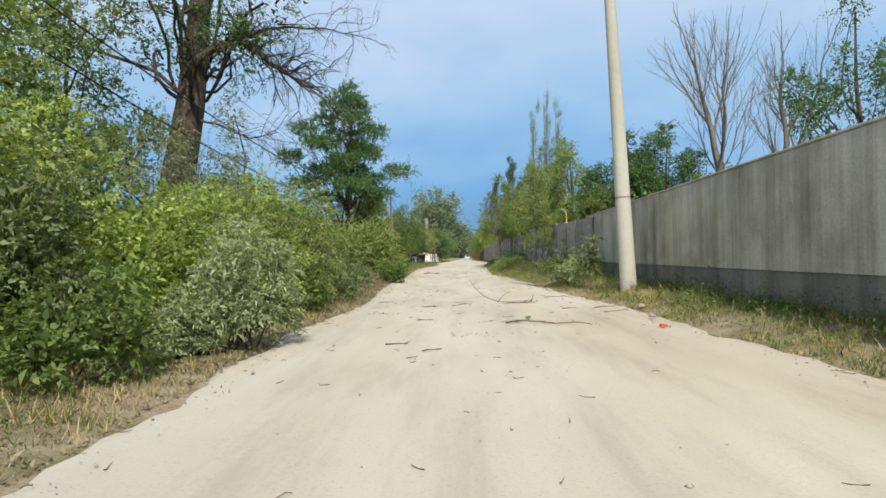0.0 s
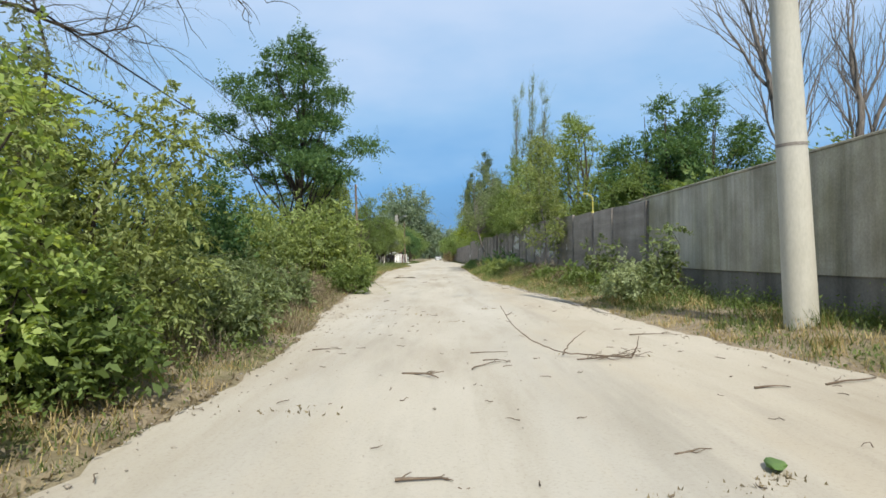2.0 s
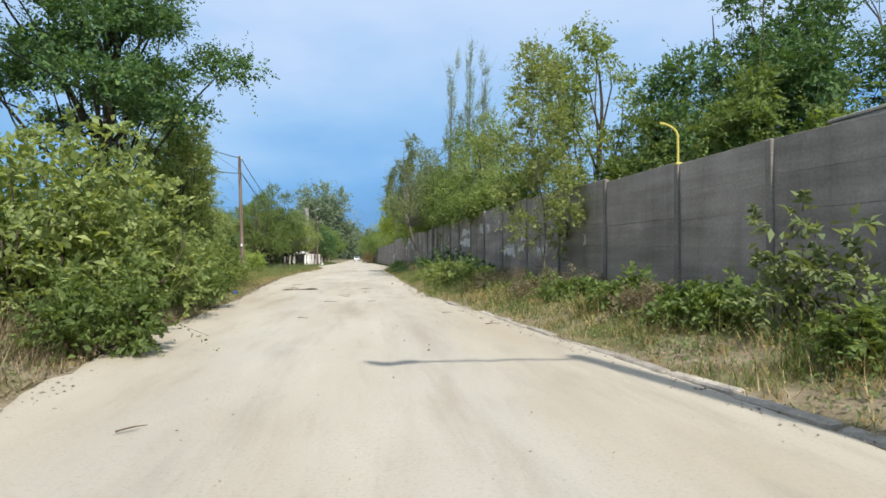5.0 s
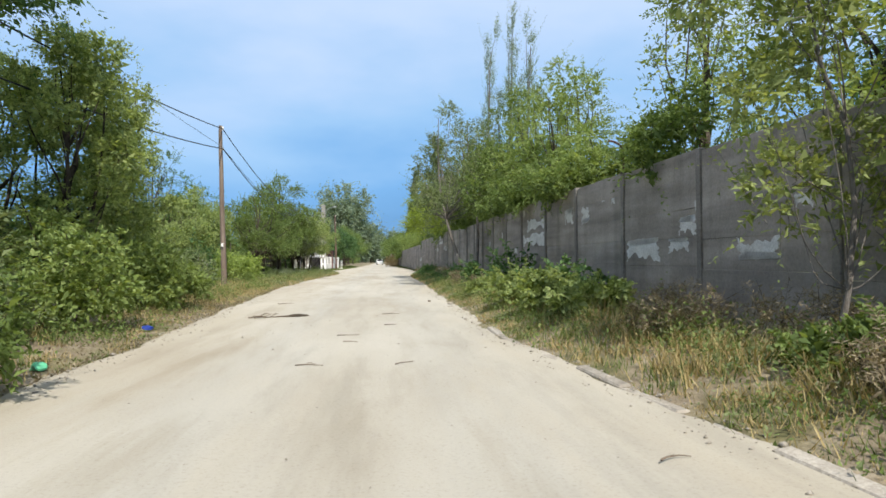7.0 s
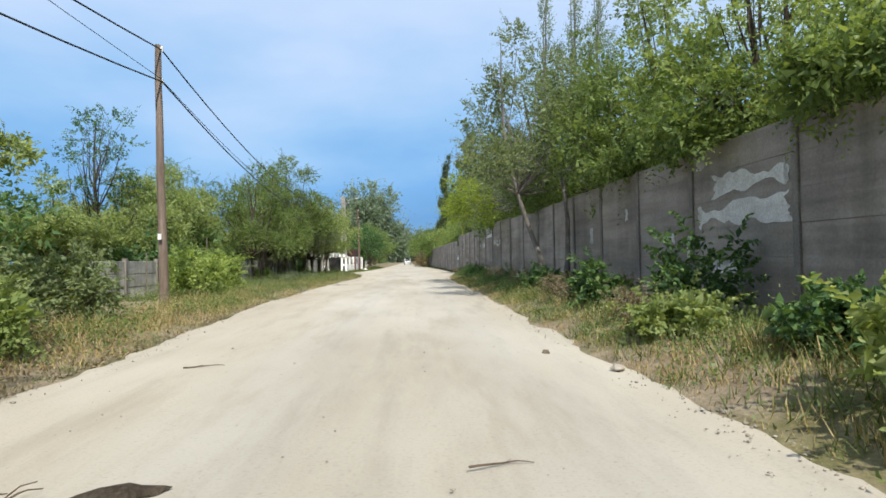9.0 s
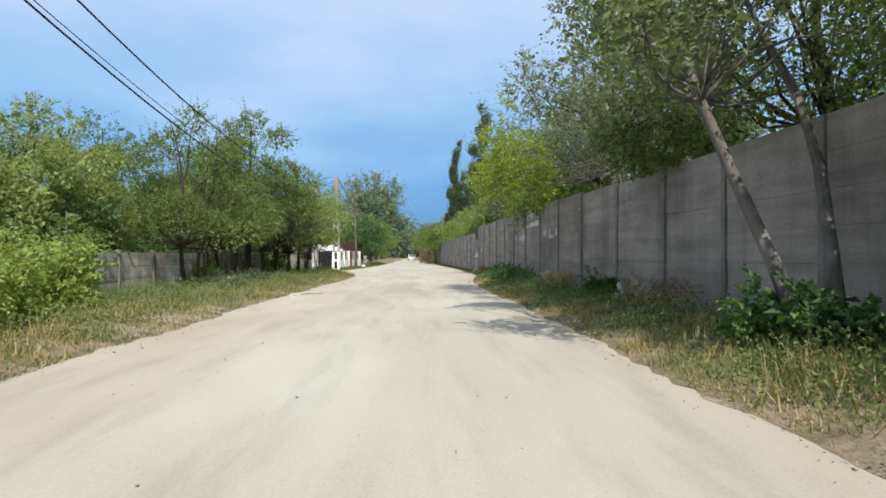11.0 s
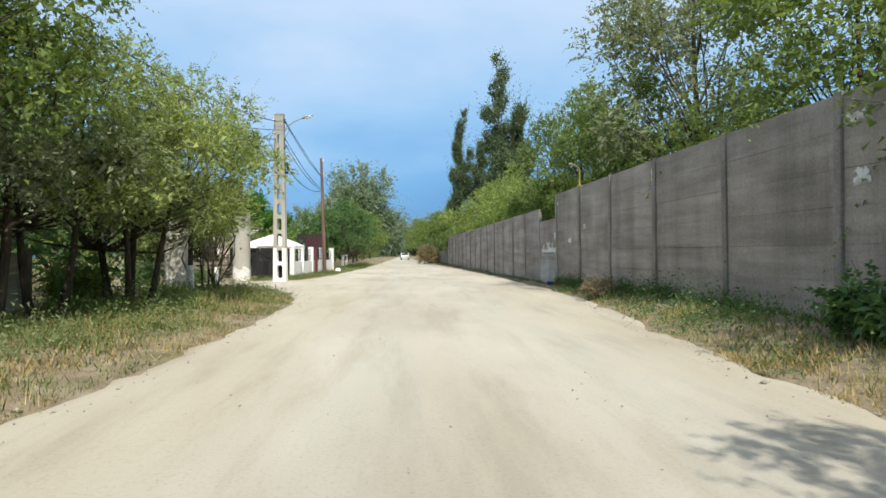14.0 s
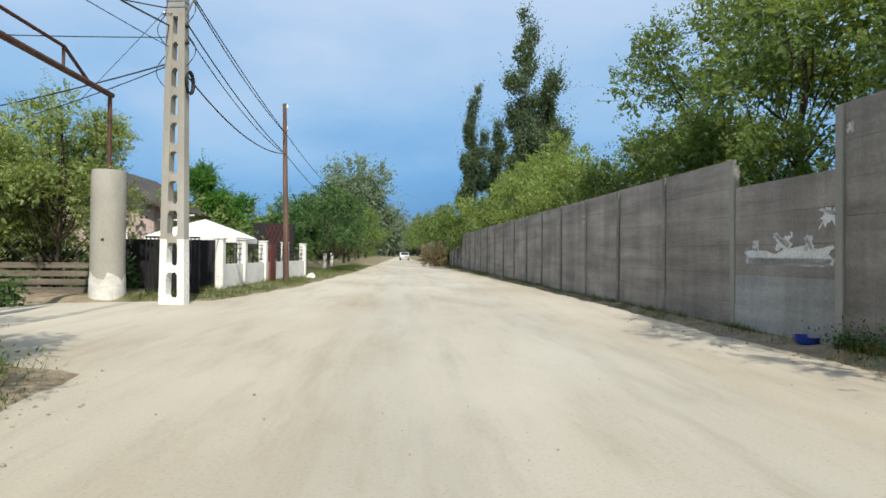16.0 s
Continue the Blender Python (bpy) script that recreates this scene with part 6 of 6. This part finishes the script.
def weeds(name, leaf, n, seed, spots, h, size, label):
    """Low broad-leaved weeds."""
    rng = np.random.default_rng(seed)
    x, y, tall = spots(rng, n)
    z = ground_z(x, y) + np.abs(rng.normal(size=n)) * h * 0.5 * tall + 0.02
    out = rng.normal(size=(n, 3)) * 0.6 + np.array([0, 0, 0.3])
    return tagged(sheet(name, *leaves_at(rng, np.stack([x, y, z], -1), out, size, 0.45, 0.1, small=True), leaf), label, "weeds", kind="stuff")


weeds("weeds", L_GREEN, 30000, 71, verge(1, 8, 62, 0.3, 2.4, 260, 0.28), 0.34, 0.058, "leafy green weeds along the right verge")
weeds("weeds", L_OLIVE, 7000, 72, verge(1, 24, 62, 0.3, 1.6, 120, 0.25), 0.30, 0.055, "olive green weeds along the right verge")
weeds("weeds", L_GREEN, 22000, 73, verge(-1, 8, 62, 0.5, 2.2, 220, 0.28), 0.36, 0.060, "leafy green weeds along the left verge")
weeds("weeds", L_OLIVE, 22000, 74, lane_clear(verge(-1, 62, 98, 0.5, 3.8, 150, 0.30)), 0.30, 0.060, "grey-green weeds on the left verge")
weeds("weeds", L_DEEP, 26000, 75, verge(1, 62, 98, 0.3, 2.0, 170, 0.30), 0.30, 0.058, "dark nettles along the panel wall")
weeds("weeds", L_GREEN, 20000, 77, lane_clear(verge(-1, 62, 98, 0.8, 4.4, 90, 0.34)), 0.36, 0.060, "leafy green weeds in patches on the verge")
weeds("leaf_litter", L_DEAD, 12000, 76, verge(-1, 4, 62, -0.35, 1.2, 700, 0.3, 0.8), 0.03, 0.06, "dead leaves at the road's edge")


# ---- litter on the road ----
def branch(at, length, turn, r, seed, label="broken dry branch lying on the dusty road", forks=3):
    ob = thing("fallen_branch", (*at, 0.0), label, "branch", "branches on the road", turn=turn)
    rng = np.random.default_rng(seed)
    main = bend((-length / 2, 0, 0.02), (length / 2, 0, 0.02), rng, 0.05 * length, 9)
    main[:, 2] = 0.015 + np.abs(main[:, 2] - 0.02) * 0.35
    sheet("stick", *tube_arrays(main, np.linspace(r, r * 0.35, 9), 6), M_TWIG, ob, True)
    for k in range(forks):
        i = rng.integers(1, 8)
        a = rng.uniform(-1.1, 1.1)
        ln = length * rng.uniform(0.15, 0.4)
        end = main[i] + np.array([np.cos(a), np.sin(a), rng.uniform(0.0, 0.25)]) * ln
        end[2] = max(0.01, end[2])
        sheet("twig", *tube_arrays(bend(main[i], end, rng, 0.06 * ln, 5), np.linspace(r * 0.55, r * 0.2, 5), 4), M_TWIG, ob, True)


def bent_branch(ways, r, seed, label, stubs=0):
    """A crooked fallen branch that follows the places given."""
    rng = np.random.default_rng(seed)
    key = np.array(ways, float)
    ob = thing("fallen_branch", (key[0, 0], key[0, 1], 0.0), label, "branch", "branches on the road")
    key[:, :2] -= key[0, :2]
    t = np.linspace(0, len(key) - 1, 5 * len(key))
    path = np.stack([np.interp(t, np.arange(len(key)), key[:, k]) for k in range(3)], -1)
    for _ in range(2):
        path[1:-1] = (path[:-2] + 2 * path[1:-1] + path[2:]) / 4
    path[1:-1] += rng.normal(size=(len(path) - 2, 3)) * np.array([0.006, 0.006, 0.003])
    sheet("stick", *tube_arrays(path, np.linspace(r, r * 0.3, len(path)) * rng.uniform(0.85, 1.15, len(path)), 6), M_TWIG, ob, True)
    for k in range(stubs):
        i = rng.integers(2, len(path) - 2)
        end = path[i] + np.array([rng.normal() * 0.09, rng.normal() * 0.09, rng.uniform(0.0, 0.05)])
        sheet("stub", *tube_arrays(bend(path[i], end, rng, 0.01, 4), np.linspace(r * 0.5, r * 0.2, 4), 4), M_TWIG, ob, True)
    return ob


bent_branch(((1.38, 14.65, 0.03), (1.66, 14.84, 0.05), (2.01, 14.76, 0.03), (2.24, 14.42, 0.03), (2.69, 14.58, 0.04), (2.89, 14.34, 0.02)), 0.019, 1, "long crooked dry branch lying on the dusty road", 5)
bent_branch(((2.25, 19.3, 0.02), (1.85, 19.35, 0.04), (1.44, 19.56, 0.04), (1.10, 19.8, 0.16), (0.86, 19.9, 0.36), (0.72, 20.0, 0.60)), 0.012, 2, "long thin whip rising out of the heap of twigs", 2)
bent_branch(((1.44, 19.5, 0.03), (1.55, 19.6, 0.16), (1.78, 19.7, 0.30)), 0.009, 3, "thin dry twig standing out of the heap")
bent_branch(((2.28, 19.4, 0.02), (2.34, 19.4, 0.12), (2.40, 19.5, 0.25)), 0.013, 5, "broken dry twig standing out of the heap")
branch((2.0, 19.3), 0.9, 10, 0.009, 4, "small heap of thin dry twigs on the road", 18)
branch((-0.3, 18.3), 0.45, -30, 0.016, 6)
branch((-0.2, 15.4), 0.30, 3, 0.012, 7)
branch((-0.35, 12.2), 0.32, 10, 0.013, 8)
branch((0.2, 11.6), 0.28, 28, 0.011, 9)
branch((0.55, 19.8), 0.5, 8, 0.008, 10, forks=1)
branch((3.04, 17.65), 0.36, 5, 0.013, 11, forks=0)
branch((3.3, 21.4), 0.8, -4, 0.010, 12)
branch((4.0, 18.0), 0.9, 32, 0.011, 13, forks=2)
branch((0.45, 18.9), 0.6, 52, 0.009, 19, forks=1)
branch((3.9, 16.8), 0.6, 20, 0.010, 14)
branch((-2.35, 47.1), 0.8, 14, 0.016, 15, forks=16)
branch((-3.6, 74.4), 0.7, 8, 0.014, 16, forks=2)
branch((-2.6, 51.2), 0.45, 15, 0.010, 17)
for k in range(14):
    rr = np.random.default_rng(300 + k)
    yy = rr.uniform(8, 60)
    branch((rr.uniform(edge_left(yy) + 0.2, edge_right(yy) - 0.2), yy), rr.uniform(0.12, 0.4), rr.uniform(-50, 50), 0.008, 320 + k, "short dry twig on the dusty road", 1)


def scrap(name, at, size, material, seed, label, category, turn=None):
    """A crumpled bit of rubbish."""
    bm = bmesh.new()
    bmesh.ops.create_icosphere(bm, subdivisions=2, radius=1.0)
    rng = np.random.default_rng(seed)
    for v in bm.verts:
        v.co *= rng.uniform(0.7, 1.15)
        v.co = Vector((v.co.x * size[0], v.co.y * size[1], max(-0.35, v.co.z) * size[2] + size[2] * 0.35))
    ob = part(name, bm, material)
    ob.matrix_basis = pose(*at, 0, 0, rng.uniform(0, 180) if turn is None else turn)
    return tagged(ob, label, category)


scrap("bark_piece", (-1.72, 47.25, 0.0), (0.24, 0.08, 0.05), M_BARK, 1, "dark strip of bark lying on the road", "bark", 14)
scrap("plastic_wrapper", (4.0, 13.9, 0.02), (0.08, 0.05, 0.04), M_RED_PLASTIC, 2, "crumpled red wrapper in the dust", "litter")
scrap("plastic_bag", (-3.75, 40.9, 0.02), (0.12, 0.09, 0.07), M_GREEN_PLASTIC, 3, "crumpled green plastic on the verge", "litter")
scrap("plastic_bag", (-3.95, 44.6, 0.05), (0.11, 0.08, 0.06), M_BLUE, 4, "crumpled blue plastic in the weeds", "litter")
scrap("rag", (2.05, 50.3, 0.02), (0.10, 0.07, 0.05), M_STONE, 5, "pale lump of rubble at the road's edge", "rubble")
scrap("stone", (4.55, 17.2, 0.05), (0.12, 0.08, 0.06), M_STONE, 6, "pale stone in the grass below the wall", "stone")
scrap("stone", (4.2, 15.2, 0.05), (0.10, 0.07, 0.05), M_STONE, 7, "pale stone in the grass below the wall", "stone")
scrap("stone", (1.57, 51.6, 0.0), (0.06, 0.05, 0.04), M_TWIG, 8, "small dark stone on the road", "stone")
scrap("ball", (-5.55, 119.6, 0.03), (0.22, 0.20, 0.20), M_WHITE, 9, "white stone beside the verge", "stone")

basin = bmesh.new()
cone(basin, 0, 0, 0.0, 0.11, 0.12, 0.16, 24)
for f in [f for f in basin.faces if f.normal.z > 0.9]:
    bmesh.ops.inset_individual(basin, faces=[f], thickness=0.02)
    f.normal_update()
    for v in f.verts:
        v.co.z -= 0.095
basin_ob = part("basin", basin, M_BLUE)
basin_ob.matrix_basis = pose(4.40, 98.75, 0.05, 3, 2, 0)
tagged(basin_ob, "blue plastic basin on the ground by the panel wall", "basin")

def strewn(centres):
    """Places in small drifts round the centres given."""
    def spots(rng, n):
        k = rng.integers(0, len(centres), n)
        c = np.array(centres)[k]
        return c[:, 0] + rng.normal(size=n) * c[:, 2], c[:, 1] + rng.normal(size=n) * c[:, 2] * 0.45, rng.uniform(0.4, 1.0, n)
    return spots


weeds("leaf_litter", L_DEAD, 420, 77, strewn([(-0.75, 25.0, 0.22), (-1.6, 24.6, 0.35), (-0.9, 26.9, 0.18), (-2.0, 26.4, 0.3), (1.1, 26.4, 0.12), (0.2, 23.6, 0.2)]), 0.02, 0.055, "drifts of dead leaves and bark crumbs on the road")
weeds("leaf_litter", L_DEAD, 500, 78, strewn([(1.9, 19.7, 0.35), (2.6, 14.6, 0.4), (0.6, 13.2, 0.3), (-1.4, 17.0, 0.3), (3.2, 12.4, 0.3), (-2.3, 47.1, 0.3)]), 0.02, 0.05, "drifts of dead leaves and chips on the road")

weeds("bark_chips", L_DEAD, 900, 79, strewn([(1.25, 15.1, 0.18), (1.55, 15.25, 0.16), (1.8, 15.4, 0.1), (1.5, 14.95, 0.12)]), 0.02, 0.045, "pale bark chips and crumbs in a patch on the road")
scrap("moss_clod", (1.86, 15.52, 0.03), (0.10, 0.06, 0.025), L_DEEP, 571, "green mossy clod on the road", "clod")


def twig_litter(n, seed, y0, y1):
    """Short bits of dry twig, strewn more thickly towards the road's edges."""
    rng = np.random.default_rng(seed)
    pieces = []
    for _ in range(n):
        y = rng.uniform(y0, y1)
        f = rng.beta(0.6, 0.6)
        x = float(edge_left(y)) * (1 - f) + float(edge_right(y)) * f
        a, ln = rng.uniform(0, 3.14), rng.uniform(0.03, 0.16)
        end = np.array([x + ln * np.cos(a), y + ln * np.sin(a), 0.012])
        pieces.append(tube_arrays(bend((x, y, 0.012), end, rng, 0.008, 4), (0.0045, 0.004, 0.0035, 0.002), 4))
    return tagged(sheet("twig_litter", *joined(pieces), M_TWIG), "short bits of dry twig strewn over the road", "twigs", kind="stuff")


twig_litter(190, 88, 6, 27)

# old kerb stones half buried along the right edge
kerb = thing("kerb", (0, 0, 0), "row of old half-buried concrete kerb stones", "kerb", kind="structure")
kerb_me = None
for k in range(19):
    y = 25.6 + 1.02 * k
    x = float(edge_right(y)) - 0.02
    if kerb_me is None:
        first = part("kerb_stone", cube(-0.075, 0.075, -0.5, 0.5, -0.14, 0.022, 0.02), M_STONE, kerb)
        kerb_me, ob = first.data, first
    else:
        ob = new("kerb_stone", kerb_me)
        ob.parent = kerb
    ob.matrix_basis = pose(x + wall_rng.uniform(-0.03, 0.03), y, wall_rng.uniform(-0.04, 0.018), wall_rng.uniform(-1.5, 1.5), wall_rng.uniform(-9, 9), math.degrees(math.atan2(float(edge_right(y - 0.5) - edge_right(y + 0.5)), 1.0)))


# gravel and clods
def gravel(name, n, seed, y0, y1, edge_only, size, label):
    rng = np.random.default_rng(seed)
    y = rng.uniform(y0, y1, n)
    f = rng.uniform(0, 1, n)
    if edge_only:
        f = np.where(f < 0.5, f ** 2 * 0.35 - 0.02, 1.02 - (1 - f) ** 2 * 0.35)
    x = edge_left(y) + (edge_right(y) - edge_left(y)) * f
    keep = x > -5.5
    x, y = x[keep], y[keep]
    n = len(x)
    s = size * np.exp(rng.normal(size=n) * 0.5)
    octa = np.array([[1, 0, 0], [-1, 0, 0], [0, 1, 0], [0, -1, 0], [0, 0, 1], [0, 0, -1]], float)
    tris = np.array([[0, 2, 4], [2, 1, 4], [1, 3, 4], [3, 0, 4], [2, 0, 5], [1, 2, 5], [3, 1, 5], [0, 3, 5]])
    jit = octa[None] * rng.uniform(0.5, 1.2, (n, 6, 1)) * (s[:, None, None] * np.array([1, 0.85, 0.6]))
    verts = jit + np.stack([x, y, 0.004 + 0.2 * s], -1)[:, None]
    faces = (np.arange(n)[:, None, None] * 6 + tris[None]).reshape(-1, 3)
    return tagged(sheet(name, verts.reshape(-1, 3), faces, M_STONE), label, "gravel", kind="stuff")


gravel("gravel", 6000, 81, 3, 110, True, 0.010, "loose stones and clods along the road's edges")
gravel("gravel", 1600, 83, 24, 49, True, 0.011, "clods and stones along the old kerb")
gravel("gravel", 3000, 82, 3, 110, False, 0.007, "fine loose gravel strewn over the road")


for k in range(11):
    rr = np.random.default_rng(500 + k)
    yy = rr.uniform(64, 95)
    xx = float(edge_left(yy)) - rr.uniform(0.1, 1.4)
    scrap("paper_scrap", (xx, yy, float(ground_z(xx, yy)) + 0.02), (rr.uniform(0.025, 0.06), rr.uniform(0.02, 0.05), 0.02), M_STONE, 520 + k, "scrap of white litter in the dry grass", "litter")


def broken_slab(at, turn, tilt, size):
    """A broken piece of concrete left in the weeds."""
    bm = cube(-size[0] / 2, size[0] / 2, -0.04, 0.04, 0.0, size[1], 0.012)
    rng = np.random.default_rng(int(at[1] * 10))
    for v in bm.verts:
        if v.co.z > size[1] * 0.5:
            v.co.x += rng.uniform(-0.06, 0.06)
            v.co.z += rng.uniform(-0.08, 0.04)
    ob = part("broken_slab", bm, M_BARE)
    ob.matrix_basis = pose(*at, tilt, 0, turn)
    return tagged(ob, "broken pale concrete slab leaning in the weeds", "slab", "broken slabs by the wall")


broken_slab((4.50, 67.5, 0.15), 62, -14, (0.50, 0.68))
broken_slab((4.45, 68.2, 0.15), 75, -22, (0.34, 0.55))
broken_slab((4.40, 75.2, 0.15), 68, -16, (0.48, 0.62))
broken_slab((4.45, 75.9, 0.15), 60, -20, (0.36, 0.56))


def dry_vine(at, h, wide, seed):
    """Leafless stems of a climber that hang over the fence in a tangle."""
    rng = np.random.default_rng(seed)
    top = thing("dry_vine", at, "dry brown leafless vine hanging in a tangle over the fence", "vine", "dry vines on the garden fence")
    for k in range(16):
        y = rng.uniform(-wide, wide)
        knee = np.array([rng.uniform(-0.3, 0.3), y, h * rng.uniform(0.75, 1.05)])
        end = knee + np.array([rng.uniform(-0.1, 0.5), rng.normal() * 0.5, -h * rng.uniform(0.25, 0.6)])
        foot = np.array([rng.uniform(-0.15, 0.15), y * 0.5 + rng.normal() * 0.2, -0.05])
        rise, fall = bend(foot, knee, rng, 0.14, 7), bend(knee, end, rng, 0.12, 6, 0.18)
        stem = joined([tube_arrays(np.concatenate([rise, fall[1:]]), np.linspace(0.016, 0.004, 12), 5)])
        sheet("stem", *stem, M_TWIG, top, True)
    return top


dry_vine((-9.15, 81.4, 0.0), 3.0, 0.9, 301)
dry_vine((-9.0, 84.0, 0.0), 3.2, 1.1, 302)
dry_vine((-9.1, 86.6, 0.0), 2.6, 0.8, 303)
for x, y, h in ((-8.7, 69.8, 2.3), (-8.5, 66.8, 1.5), (-8.9, 64.4, 1.6)):
    stake = rod("stake", [(x, y, -0.1), (x + 0.03, y, h * 0.5), (x + 0.02, y + 0.02, h)], 0.022, M_PLANK)
    tagged(stake, "thin grey wooden stake by the garden fence", "stake", "stakes by the fence")


# ---- far down the road ----
hx = np.linspace(-900, 900, 61)
hz = np.array([60 + 26 * noise.noise((v * 0.004, 1.0, 0)) + 8 * noise.noise((v * 0.02, 4.0, 0)) for v in hx])
hv = np.concatenate([np.stack([hx, np.full(61, 1900.0), np.full(61, -2.0)], -1), np.stack([hx, np.full(61, 2200.0), hz], -1), np.stack([hx, np.full(61, 2600.0), np.full(61, -2.0)], -1)])
k = np.arange(60)
# The woods' blue-green has the haze of distance mixed into the colour.
hill = sheet("backdrop", hv, np.concatenate([np.stack([k + a, k + a + 1, k + a + 62, k + a + 61], -1) for a in (0, 61)]), surface("hazy_distant_woods", (0.06, 0.10, 0.10), (0.08, 0.125, 0.12), (0.10, 0.15, 0.14), 0.01, 0.05, 1.0, 0.0), None, True)
tagged(hill, "low blue-green wooded hill on the horizon", "hill", kind="structure")


def car(x, y, turn):
    ob = thing("car", (x, y, 0.0), "small white car standing far down the road", "car", turn=turn)
    bm = bmesh.new()
    side = ((-2.0, 0.3), (-2.0, 0.75), (-1.75, 0.92), (-1.2, 0.96), (-0.75, 1.42), (0.85, 1.45), (1.55, 0.98), (2.0, 0.88), (2.05, 0.3))
    a = [bm.verts.new((-0.82, u, z)) for u, z in side]
    b = [bm.verts.new((0.82, u, z)) for u, z in side]
    bm.faces.new(a)
    bm.faces.new(b[::-1])
    for k in range(len(side)):
        bm.faces.new((a[k], a[(k + 1) % len(side)], b[(k + 1) % len(side)], b[k]))
    body = part("body", bm, M_CAR, ob)
    bm = bmesh.new()
    v = [bm.verts.new(p) for p in ((-0.72, -1.19, 1.0), (0.72, -1.19, 1.0), (0.66, -0.80, 1.40), (-0.66, -0.80, 1.40))]
    bm.faces.new(v)
    g = part("windscreen", bm, M_PANE, ob)
    g.modifiers.new("thick", "SOLIDIFY").thickness = 0.02
    for s in (-1, 1):
        part("headlight", cube(s * 0.6 - 0.14, s * 0.6 + 0.14, -2.02, -1.98, 0.60, 0.74, 0.01), M_GLASS, ob)
        for u in (-1.25, 1.3):
            bm = bmesh.new()
            bmesh.ops.create_cone(bm, cap_ends=True, segments=18, radius1=0.31, radius2=0.31, depth=0.2, matrix=Matrix.Translation((s * 0.76, u, 0.31)) @ Matrix.Rotation(radians(90), 4, "Y"))
            w = part("wheel", bm, M_TYRE, ob)
    return ob


car(-0.3, 205.0, 2)
